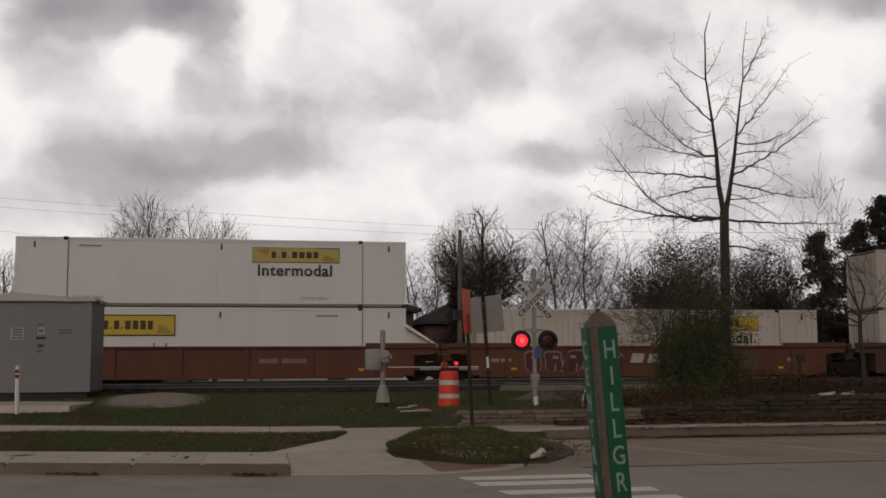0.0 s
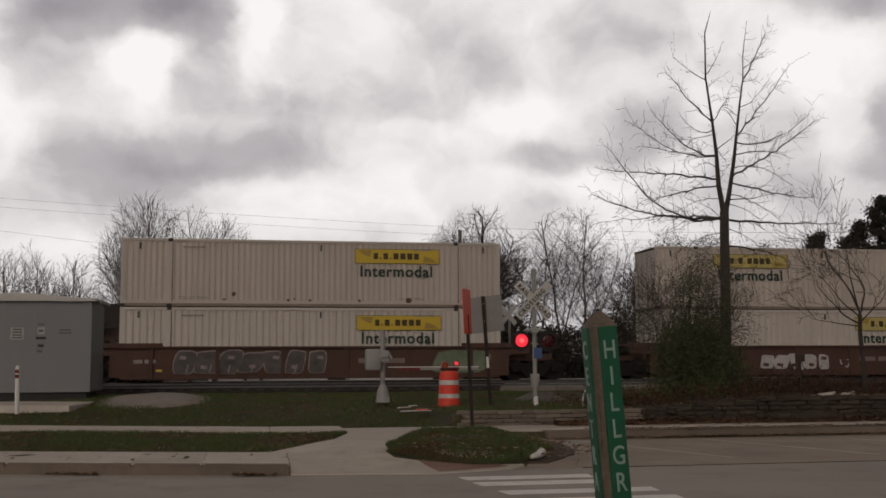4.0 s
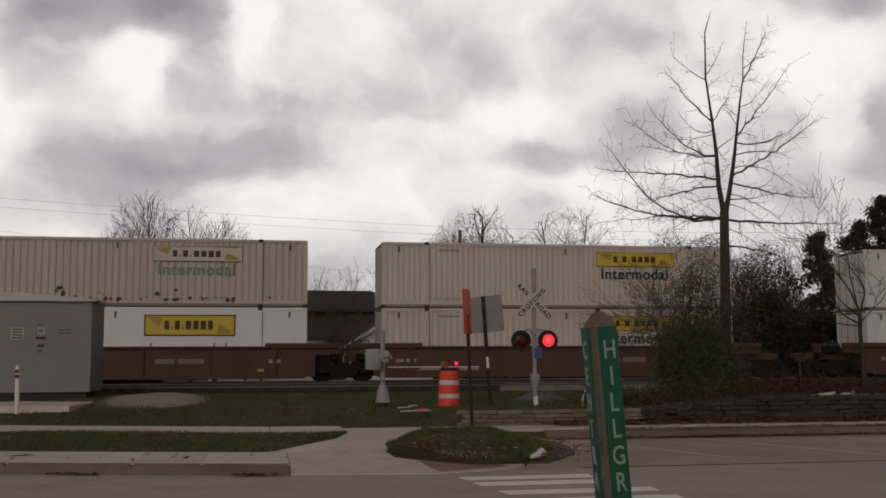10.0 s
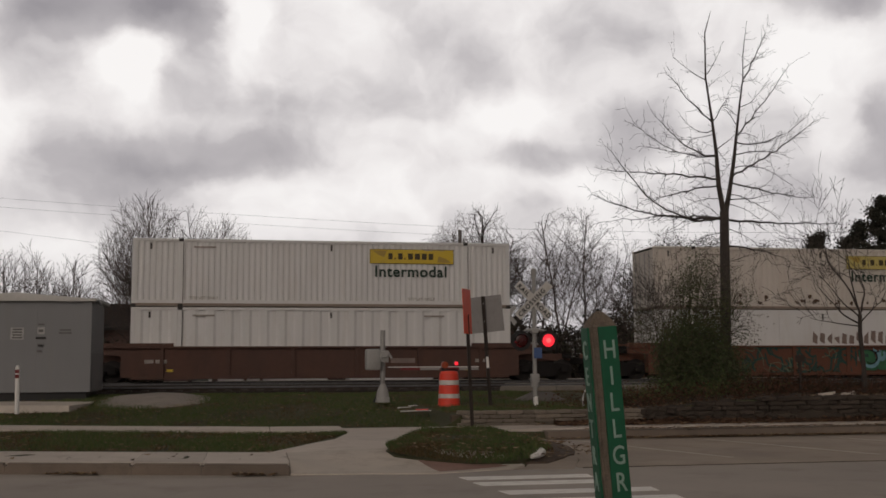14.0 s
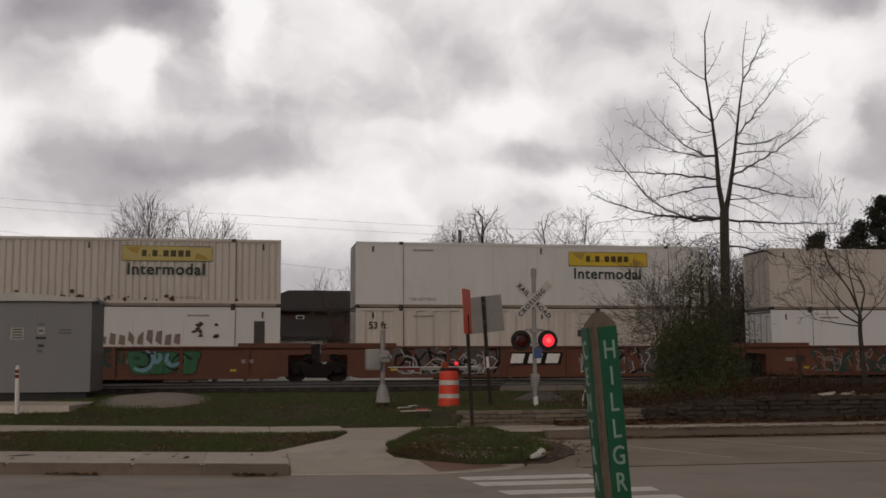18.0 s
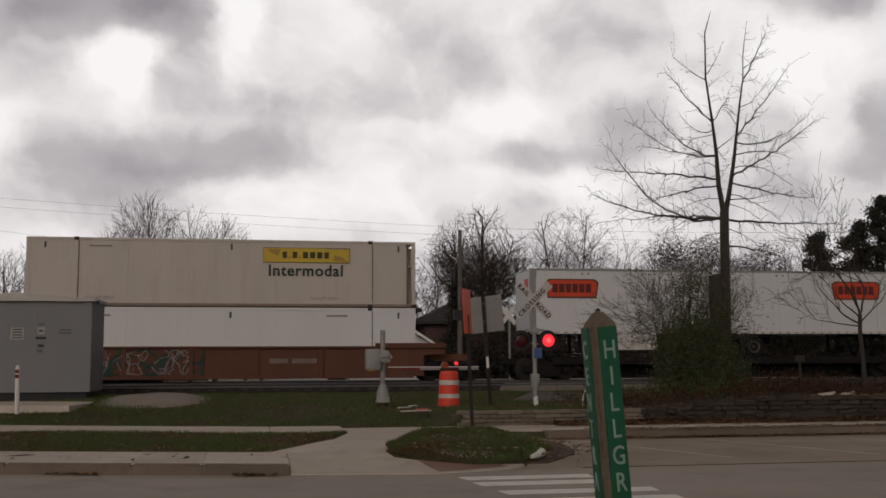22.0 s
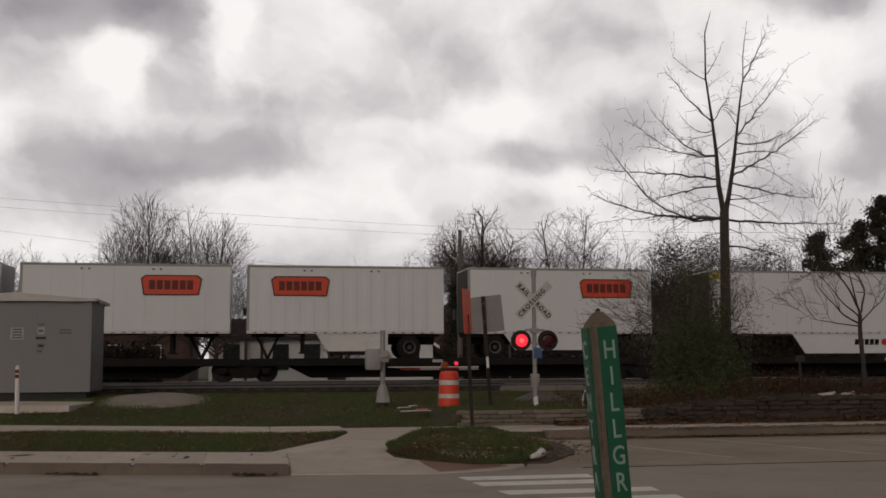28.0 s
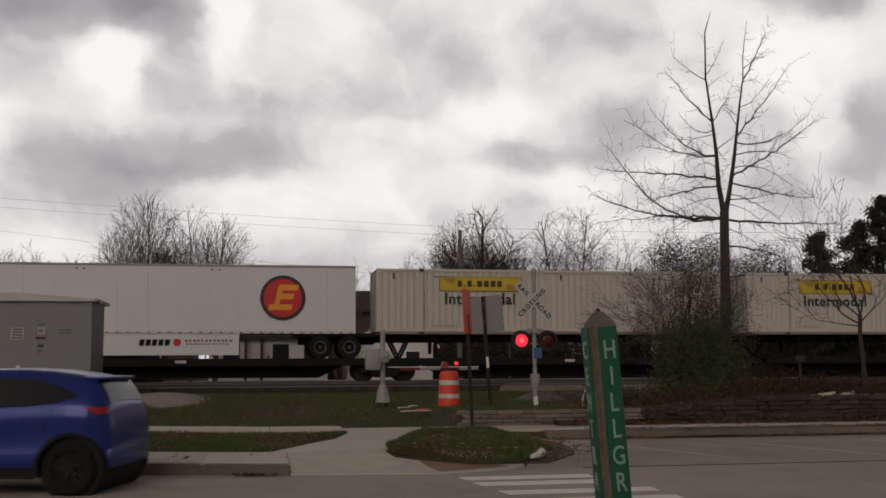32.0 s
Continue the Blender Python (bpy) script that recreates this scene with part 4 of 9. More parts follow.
# ---- trees and shrubs ----
def grow(bm, p, d, length, r, depth, rnd, opts, tips):
    """A branch that bends, tapers and forks."""
    steps = max(2, int(length / opts["seg"]))
    pts, rad = [p.copy()], [r]
    for i in range(steps):
        d = (d + Vector((rnd.gauss(0, opts["wob"]), rnd.gauss(0, opts["wob"]), rnd.gauss(0, opts["wob"]) + opts["lift"]))).normalized()
        p = p + d * (length / steps)
        pts.append(p.copy())
        rad.append(max(opts["thin"], r * (1 - 0.72 * (i + 1) / steps)))
    tube(bm, pts, rad, 5 if depth > 2 else (4 if depth > 1 else 3), False)
    if depth <= 0:
        tips.append(p)
        return
    kids = rnd.randint(*opts["kids"])
    for k in range(kids):
        at = rnd.uniform(opts["low"], 1.0) if k else 1.0
        i = min(len(pts) - 1, max(1, round(at * (len(pts) - 1))))
        dd = (pts[i] - pts[i - 1]).normalized()
        side = dd.orthogonal().normalized()
        side.rotate(Matrix.Rotation(rnd.uniform(0, 2 * math.pi), 3, dd))
        ang = radians(rnd.uniform(*opts["angle"])) * (0.5 if k == 0 else 1)
        nd = (dd * math.cos(ang) + side * math.sin(ang)).normalized()
        grow(bm, pts[i], nd, length * rnd.uniform(*opts["short"]), rad[i] * rnd.uniform(*opts.get("slim", (0.55, 0.8))), depth - 1, rnd, opts, tips)


def bare_tree(x, y, z, height, seed, label, stems=1, trunk=0.28, r=0.2, spread=0.35, depth=5, mat=FARBARK, opts=None, group="bare trees beyond the tracks", kids=(2, 4)):
    rnd = random.Random(seed)
    o = dict(seg=0.5, wob=0.10, lift=0.02, thin=0.012, kids=kids, low=0.35, angle=(22, 48), short=(0.55, 0.8))
    o.update(opts or {})
    th = thing("bare_tree", pose(x, y, z), label, "tree", group)
    tb, cb, tips = fresh(), fresh(), []
    for s in range(stems):
        lean = Vector((rnd.uniform(-spread, spread), rnd.uniform(-spread, spread), 1)).normalized() if stems > 1 else Vector((rnd.uniform(-.05, .05), 0, 1)).normalized()
        hh = height * trunk * rnd.uniform(0.85, 1.15)
        base = Vector((rnd.uniform(-0.2, 0.2), rnd.uniform(-0.2, 0.2), -0.1)) * (stems > 1)
        pts = [base + lean * hh * k / 4 + Vector((rnd.uniform(-.04, .04), 0, 0)) * k for k in range(5)]
        tube(tb, pts, [r * (1.25 - 0.12 * k) / (stems ** 0.3) for k in range(5)], 9)
        for k in range(3 if stems == 1 else 2):
            a = rnd.uniform(0, 6.28)
            d = (lean + Vector((math.cos(a), math.sin(a), 0)) * rnd.uniform(0.25, 0.75)).normalized()
            grow(cb, pts[4] if k else pts[4], d, height * (1 - trunk) * 0.42, r * 0.45 / (stems ** 0.3), depth - 1, rnd, o, tips)
        grow(cb, pts[4], lean, height * (1 - trunk) * 0.45, r * 0.5 / (stems ** 0.3), depth - 1, rnd, o, tips)
    part("trunk", tb, mat, th, "", True)
    part("crown", cb, mat, th, "fine bare twigs")
    return th


def crown_tree(x, y, height, half, low, seed, label, count=1000, stems=1, fan=0.0, r=0.2, thin=0.013, mat=None, group="bare trees beyond the tracks", lean=0.0):
    """A bare tree: straight limbs that fan out and fork until they meet the outline of a rounded or fan-shaped crown."""
    rnd = random.Random(seed)
    mat = mat or FARBARK
    th = thing("bare_tree", pose(x, y, 0.4), label, "tree", group)
    tb, cb = fresh(), fresh()
    gap = 0.52 / (count / 1000.0) ** 0.5
    wob = 0.03 if fan > 0.4 else 0.045

    def room(p):
        """How far inside the crown's outline a point lies: below one is inside."""
        f = (p.z - low) / (height - low)
        if f > 1.02:
            return 2.0
        f = max(0.0, f)
        wide = fan * (0.34 + 0.66 * f ** 0.75) + (1 - fan) * min(1.0, 0.6 + 0.9 * f)
        wide *= math.sqrt(max(0.02, 1 - max(0.0, (f - 0.45) / 0.57) ** 2))
        q = Vector((p.x - lean * max(0.0, p.z - low), p.y, 0))
        a = math.atan2(q.y, q.x)
        bump = 1 + 0.2 * noise.noise(Vector((2 * math.cos(a), 2 * math.sin(a), p.z * 0.7 + seed)))
        return q.length / (half * wide * bump + 0.05)

    def limb(p, d, length, radius, level):
        n = max(2, int(length / 0.3))
        step = length / n
        pts, forks, run = [p.copy()], [], rnd.uniform(0.3, 1.0) * gap
        for i in range(n):
            d = (d + Vector((rnd.gauss(0, wob), rnd.gauss(0, wob), rnd.gauss(0.006 if fan > 0.4 else 0.0, wob)))).normalized()
            q = pts[-1] + d * step
            if room(q) > 1.0 and i > 0 and q.z > low:
                break
            pts.append(q)
            run += step
            if level and run > gap * (1.0 if level > 1 else 0.6) and q.z > low * 0.75:
                run = 0.0
                forks.append((q, d.copy(), 1 - (i + 1) / n))
        m = len(pts)
        rad = [max(thin * (0.6 if level == 0 else 0.9), radius * (1 - 0.75 * k / m)) for k in range(m)]
        tube(cb, pts, rad, 5 if radius > 0.03 else 3, False)
        for k, (q, dd, left) in enumerate(forks):
            side = dd.orthogonal().normalized()
            side.rotate(Matrix.Rotation(2.4 * k + rnd.uniform(-0.7, 0.7), 3, dd))
            ang = radians(rnd.uniform(22, 46) if fan > 0.4 else rnd.uniform(30, 62))
            nd = (dd * math.cos(ang) + side * math.sin(ang) + Vector((0, 0, 0.06 if fan > 0.4 else 0.02))).normalized()
            limb(q, nd, length * (0.3 + 0.38 * left) * rnd.uniform(0.75, 1.15), max(thin, rad[min(m - 1, 1)] * 0.36), level - 1)

    for k in range(stems):
        a = 6.28 * k / stems + rnd.uniform(-0.3, 0.3)
        tilt = (0.12 + 0.3 * rnd.random()) if stems > 1 else 0.03
        foot = Vector((0.14 * math.cos(a), 0.14 * math.sin(a), -0.3)) if stems > 1 else Vector((0, 0, -0.3))
        up = Vector((tilt * math.cos(a) + lean * 0.5, tilt * math.sin(a), 1)).normalized()
        knee = foot + up * (low * 0.8 + 0.5)
        tube(tb, [foot, (foot + knee) / 2 + Vector((rnd.gauss(0, 0.03), 0, 0)), knee], [r * 1.15 / stems ** 0.35, r / stems ** 0.35, r * 0.85 / stems ** 0.35], 8)
        thick = r * 0.7 / stems ** 0.35
        limb(knee, up, (height - low) * 1.0, thick, 3)
        for q in range(14 if stems == 1 else (3 if fan > 0.4 else 2)):
            b = a + 6.28 * q / (5 if stems == 1 else (3 if fan > 0.4 else 2)) + rnd.uniform(-0.4, 0.4)
            out = rnd.uniform(0.4, 2.0) if stems == 1 and fan > 0.4 else rnd.uniform(0.3, 1.6)
            limb(knee + up * rnd.uniform(-0.2, 0.3), (up + Vector((math.cos(b), math.sin(b), 0)) * out).normalized(), (height - low) * rnd.uniform(0.75, 1.0), thick * 0.7, 3)
    part("trunk", tb, mat, th, "", True)
    part("crown", cb, mat, th, "fine bare twigs")
    return th


def leaf_cloud(centers, spread, count, size, rnd, squash=1.0):
    """Loose leaves scattered round clump centres."""
    vs, fs = [], []
    for i in range(count):
        c = centers[rnd.randrange(len(centers))]
        p = c + Vector((rnd.gauss(0, spread), rnd.gauss(0, spread), rnd.gauss(0, spread * squash)))
        s = size * rnd.uniform(0.6, 1.4)
        a, b = Vector((rnd.gauss(0, 1), rnd.gauss(0, 1), rnd.gauss(0, 1))).normalized() * s, Vector((rnd.gauss(0, 1), rnd.gauss(0, 1), rnd.gauss(0, 1))).normalized() * s * 0.6
        k = len(vs)
        vs += [p - a, p + b, p + a, p - b]
        fs.append((k, k + 1, k + 2, k + 3))
    return vs, fs


def loose(name, vs, fs, material, parent=None, label=""):
    me = bpy.data.meshes.new(name)
    me.from_pydata([tuple(v) for v in vs], [], fs)
    me.materials.append(material)
    ob = new(name, me)
    if parent:
        ob.parent = parent
    return tagged(ob, label)


def two_leader_tree():
    """The tall bare tree with two leaders and long level limbs."""
    rnd = random.Random(11)
    th = thing("bare_tree", pose(12.3, 26.5, 0.55), "tall bare tree with two leaders and long level limbs", "tree")
    bm = fresh()
    tube(bm, [(0.02, 0, -0.1), (0.05, 0, 0.5), (0.11, 0, 2.5), (0.14, 0, 4.2), (0.16, 0, 5.05)], [0.19, 0.15, 0.135, 0.125, 0.12], 12)
    part("trunk", bm, BARK, th, "dark straight trunk", True)
    o = dict(seg=0.09, wob=0.2, lift=0.03, thin=0.0036, kids=(1, 3), low=0.2, angle=(30, 70), short=(0.34, 0.6))
    # leaders: bend points in x and z
    leads = (((0.15, 4.95), (0.02, 5.76), (-0.02, 6.7), (-0.1, 7.48), (-0.26, 8.74), (-0.24, 10.0), (-0.05, 10.63)),
             ((0.18, 4.95), (0.3, 5.46), (0.48, 6.4), (0.59, 7.19), (0.73, 8.15), (0.84, 8.79), (0.86, 9.43), (1.01, 10.4)))
    # limbs of the trunk and of each leader: foot height, reach to the side, rise, sag at mid-length, thickness
    trunk = ((4.929, -3.157, 1.604, -0.72, 0.037), (4.857, -3.571, 0.642, -0.22, 0.04), (4.878, -3.519, -0.155, 0.1, 0.02), (4.816, 3.415, -0.062, -0.02, 0.036), (4.124, 1.811, -0.393, 0.08, 0.03),
             (4.486, -1.345, -0.621, 0.12, 0.014), (4.589, 1.035, -0.724, 0.15, 0.013), (4.279, -0.931, -0.724, 0.1, 0.012), (3.66, 0.931, 0.259, 0, 0.013), (3.454, -0.931, 0.517, 0, 0.014), (4.744, -0.828, 0.517, 0.1, 0.012))
    left = ((5.745, -2.018, -0.517, 0.08, 0.026), (5.93, -3.364, 0.124, 0.03, 0.032), (6.219, -0.569, 0.052, 0.12, 0.014), (6.55, -1.811, 1.014, -0.28, 0.027), (6.57, -2.277, 0.828, -0.3, 0.018), (6.591, -1.966, 0.248, -0.06, 0.015),
            (7.169, -1.345, -0.124, -0.1, 0.012), (7.293, -0.983, 0.31, -0.22, 0.016), (7.499, -1.408, 1.242, -0.1, 0.022), (7.52, 0.621, 1.035, -0.1, 0.016), (8.665, -0.828, 0.704, -0.06, 0.015), (8.799, 0.466, 0.88, -0.1, 0.014),
            (8.459, 0.31, 0.259, 0, 0.01), (6.715, 0.517, 0.435, 0, 0.02), (6.756, 0.31, -0.31, 0, 0.009), (5.414, -1.345, -0.414, 0.1, 0.013), (6.034, -0.828, -0.517, 0.1, 0.011))
    right = ((6.013, 2.536, 1.656, -0.12, 0.032), (6.612, 1.656, 0, 0.14, 0.02), (6.962, 2.07, 0.776, -0.3, 0.021), (7.117, 1.366, 1.884, -0.04, 0.024), (7.169, 0.569, -0.103, 0.1, 0.012), (7.943, 0.683, 0.621, -0.12, 0.014),
             (8.717, 0.89, 1.604, -0.05, 0.021), (8.665, 0.414, 0.103, 0, 0.011), (9.026, 0.642, 0.362, 0.06, 0.013), (6.24, 1.501, -0.466, 0.25, 0.015), (5.848, 2.432, -0.373, -0.05, 0.026), (5.363, 1.294, 0.186, -0.04, 0.018),
             (5.518, 1.552, -0.828, 0.15, 0.014), (7.427, -0.31, 0.414, 0, 0.012), (6.446, -0.362, -0.31, 0, 0.009), (7.685, -0.414, 0.31, 0, 0.009), (5.26, 1.035, -0.517, 0.1, 0.012))
    cb, tips = fresh(), []
    for line, n in zip(leads, (7, 8)):
        tube(cb, [(x, 0, z) for x, z in line], [0.082, 0.068, 0.052, 0.038, 0.026, 0.018, 0.011, 0.005][:n - 1] + [0.005], 8)

    def along(line, z):
        for (xa, za), (xb, zb) in zip(line, line[1:]):
            if z <= zb:
                return Vector((xa + (xb - xa) * (z - za) / (zb - za), 0, z))
        return Vector((line[-1][0], 0, line[-1][1]))

    for lead, limbs in ((None, trunk), (leads[0], left), (leads[1], right)):
        for k, reach, rise, sag, thick in limbs:
            p = Vector((0.06 + 0.02 * k, 0, k)) if lead is None else along(lead, k)
            out, size = rnd.uniform(-0.45, 0.45), math.hypot(reach, rise)
            n = max(5, int(size * 5))
            pts, rad = [], []
            for i in range(n + 1):
                s = i / n
                knee = 0.018 * size ** 0.5
                pts.append(p + Vector((reach * s + rnd.uniform(-1, 1) * knee * (i > 0), out * s * size * 0.5, rise * s + sag * 4 * s * (1 - s) + rnd.uniform(-1, 1) * knee * (i > 0))))
                rad.append(max(0.0055, thick * (1 - 0.8 * s)))
            tube(cb, pts, rad, 6, False)
            for i in range(2, n + 1):
                for j in range(4 if size > 1.2 else 2):
                    d = (pts[i] - pts[i - 1]).normalized()
                    hang_down = -0.5 if lead is None and rise < 0 else 0.2
                    up = Vector((rnd.gauss(0, 0.45), rnd.gauss(0, 0.8), rnd.gauss(hang_down, 0.75)))
                    grow(cb, pts[i], (d * 0.8 + up).normalized(), rnd.choice((0.1, 0.16, 0.24, 0.36, 0.62)) * rnd.uniform(0.7, 1.2) * (0.55 + 0.16 * size), min(0.009, rad[i] * 0.5), rnd.choice((0, 0, 1, 1)), rnd, o, tips)
    for line in leads:
        for k in range(30):
            p = along(line, 5.3 + 4.9 * k / 29)
            grow(cb, p, Vector((rnd.choice((-1, 1)) * rnd.uniform(0.5, 1), rnd.gauss(0, 0.6), rnd.uniform(0.1, 1.2))).normalized(), rnd.uniform(0.08, 0.34), 0.006, rnd.choice((0, 0, 1)), rnd, o, tips)
    part("crown", cb, BARK, th, "dark bare limbs and twigs")


def slim_tree():
    rnd = random.Random(5)
    th = thing("bare_tree", pose(15.4, 24.95, 0.55), "slim bare young tree with spreading limbs", "tree")
    bm = fresh()
    tube(bm, [(0, 0, -0.1), (0.02, 0, 0.8), (-0.04, 0, 1.7), (-0.02, 0, 2.2)], [0.08, 0.06, 0.054, 0.052], 10)
    part("trunk", bm, BARK, th, "", True)
    o = dict(seg=0.15, wob=0.10, lift=0.03, thin=0.005, kids=(3, 5), low=0.25, angle=(22, 50), short=(0.45, 0.65))
    cb, tips = fresh(), []
    for at, d, l_, r in ((2.2, (-0.2, 0, 1), 2.3, 0.03), (2.15, (0.45, 0.1, 1), 2.0, 0.028), (2.1, (-0.8, 0.1, 0.85), 1.7, 0.023), (1.9, (-1.0, -0.2, -0.05), 1.4, 0.02), (2.0, (0.9, 0.2, 0.6), 1.6, 0.022), (2.2, (0.08, 0.4, 1), 2.1, 0.025), (1.95, (-0.9, 0.1, 0.45), 1.5, 0.026)):
        grow(cb, Vector((-0.02, 0, at)), Vector(d).normalized(), l_, r, 3, rnd, o, tips)
    part("crown", cb, BARK, th, "bare limbs and twigs")


def shrub(name, x, y, z, blobs, count, size, label, category, mat, seed, stems=6, spread=0.22, clumps=60):
    """A bush: stems inside, a crown of loose leaves in uneven clumps."""
    rnd = random.Random(seed)
    th = thing(name, pose(x, y, z), label, category)
    bm = fresh()
    for s in range(stems):
        b = blobs[s % len(blobs)]
        tube(bm, [(rnd.uniform(-.3, .3), rnd.uniform(-.2, .2), -0.1), (b[0] * 0.5 + rnd.uniform(-.2, .2), 0, b[2] * 0.5), (b[0] + rnd.uniform(-.3, .3), rnd.uniform(-.3, .3), b[2] + b[5] * 0.6)], [0.03, 0.02, 0.008], 5)
    part("stem", bm, BARK, th)
    centers = []
    for bx, by, bz, rx, ry, rz, share in blobs:
        for k in range(int(clumps * share)):
            v = Vector((rnd.gauss(0, 1), rnd.gauss(0, 1), rnd.gauss(0, 1))).normalized() * rnd.uniform(0.35, 1.0) ** 0.6
            centers.append(Vector((bx + v.x * rx, by + v.y * ry, max(0.05, bz + v.z * rz))))
    vs, fs = leaf_cloud(centers, spread, count, size, rnd)
    loose("crown", [v for v in vs], fs, mat, th, "many small dull leaves")
    return th


two_leader_tree()
slim_tree()
shrub("evergreen_shrub", 10.6, 25.4, 0.5, ((0.3, 0, 0.5, 0.9, 0.8, 0.6, 2.6), (0.5, 0, 1.25, 0.8, 0.6, 0.7, 2.4), (0.7, 0, 2.05, 0.6, 0.5, 0.7, 0.4), (0.6, 0, 3.0, 0.5, 0.4, 0.6, 0.12), (1.0, 0.2, 0.6, 0.8, 0.8, 0.65, 2.0), (0.2, 0.1, 1.1, 0.7, 0.5, 0.6, 1.2)), 90000, 0.026, "dense dark green overgrown shrub beside the tracks", "shrub", SHRUBLEAF, 3, 3, 0.24, 26)
shrub("thin_shrub", 10.75, 26.2, 0.5, ((-0.45, 0, 1.85, 0.7, 0.5, 0.7, 1.0), (0.5, 0, 2.6, 0.8, 0.6, 0.8, 1.2), (1.7, 0, 2.2, 0.8, 0.5, 0.9, 1.0), (0.9, 0, 3.3, 0.8, 0.5, 0.5, 0.8)), 9000, 0.024, "thin straggling shrub with sparse leaves", "shrub", THINLEAF, 8, 16, 0.17, 46)


# ---- beyond the tracks: houses, trees, pole, wires ----
def window(parent, x, z, w, h, y, frame_mat=WHITEPAINT):
    wd = part("window", box(fresh(), x - w / 2, y - 0.03, z, x + w / 2, y + 0.02, z + h), WINDARK, parent, "dark window")
    bm = fresh()
    t = 0.07
    for a in ((x - w / 2 - t, z - t, x - w / 2, z + h + t), (x + w / 2, z - t, x + w / 2 + t, z + h + t), (x - w / 2, z - t, x + w / 2, z), (x - w / 2, z + h, x + w / 2, z + h + t), (x - w / 2, z + h / 2 - 0.02, x + w / 2, z + h / 2 + 0.02)):
        box(bm, a[0], y - 0.06, a[1], a[2], y + 0.01, a[3])
    part("window_frame", bm, frame_mat, wd, "white frame")


def hip_roof(bm, x0, x1, y0, y1, z, rise, over=0.4, ridge_in=None):
    x0, x1, y0, y1 = x0 - over, x1 + over, y0 - over, y1 + over
    ins = ridge_in if ridge_in is not None else (y1 - y0) / 2
    ym = (y0 + y1) / 2
    e = [bm.verts.new(p) for p in ((x0, y0, z), (x1, y0, z), (x1, y1, z), (x0, y1, z))]
    u = [bm.verts.new((p.co.x, p.co.y, z - 0.18)) for p in e]
    r = [bm.verts.new((x0 + ins, ym, z + rise)), bm.verts.new((x1 - ins, ym, z + rise))]
    for f in ((e[0], e[1], r[1], r[0]), (e[1], e[2], r[1]), (e[2], e[3], r[0], r[1]), (e[3], e[0], r[0]), (u[3], u[2], u[1], u[0])):
        bm.faces.new(f)
    for i in range(4):
        bm.faces.new((u[i], u[(i + 1) % 4], e[(i + 1) % 4], e[i]))
    return bm


def gable_roof(bm, x0, x1, y0, y1, z, rise, over=0.3, thick=0.14):
    xm = (x0 + x1) / 2
    k = rise / (xm - x0)
    plate(bm, [(x0 - over, z - over * k), (xm, z + rise), (x1 + over, z - over * k), (x1 + over, z - over * k - thick), (xm, z + rise - thick), (x0 - over, z - over * k - thick)], y0 - over, y1 + over)
    return bm


def brick_house():
    th = thing("brick_house", pose(0, 0, 0.3), "dark brick two-storey house with a low hipped roof and chimney", "house")
    part("wall", box(fresh(), -0.4, 73.2, 0, 10.9, 80, 4.98), BRICK, th, "dark red-brown brick wall")
    part("roof", hip_roof(fresh(), -0.4, 10.9, 73.2, 80, 4.98, 1.5, 0.5, 3.2), SHINGLE, th, "dark shingled hip roof")
    ch = part("chimney", box(fresh(), -0.25, 72.9, 0, 0.55, 73.9, 6.35), BRICK, th)
    part("chimney_cap", box(fresh(), -0.32, 72.83, 6.35, 0.62, 73.97, 6.5), CONCRETE, ch)
    part("fascia", box(fresh(), -0.9, 72.62, 4.78, 11.4, 72.68, 4.95), DARKMETAL, th)
    for x, w in ((1.35, 0.62), (6.4, 0.6), (8.8, 0.6)):
        window(th, x, 4.0, w, 0.6, 73.2, DARKMETAL)
    window(th, 3.0, 4.1, 0.42, 0.36, 73.2)
    ex = thing("house_extension", pose(0, 0, 0.3), "low white-sided house extension with a dark roof", "house")
    part("wall", box(fresh(), -2.9, 68.6, 0, 4.6, 72.8, 3.0), SIDING, ex, "white siding")
    bm = fresh()
    a = [bm.verts.new(p) for p in ((-3.2, 68.2, 2.95), (4.9, 68.2, 2.95), (4.9, 72.8, 4.25), (-1.6, 72.8, 4.25))]
    b = [bm.verts.new(v.co - Vector((0, 0, 0.16))) for v in a]
    bm.faces.new(a)
    bm.faces.new(b[::-1])
    for i in range(4):
        bm.faces.new((b[i], b[(i + 1) % 4], a[(i + 1) % 4], a[i]))
    part("roof", bm, SHINGLE, ex, "dark shingled lean-to roof")
    for x in (-1.5, 1.6, 3.6):
        window(ex, x, 0.9, 0.9, 1.5, 68.6, DARKMETAL)
    for x in (-2.4, -0.6, 0.4):
        part("porch_post", box(fresh(), x - 0.09, 68.2, 0, x + 0.09, 68.35, 2.8), BRICK, ex)


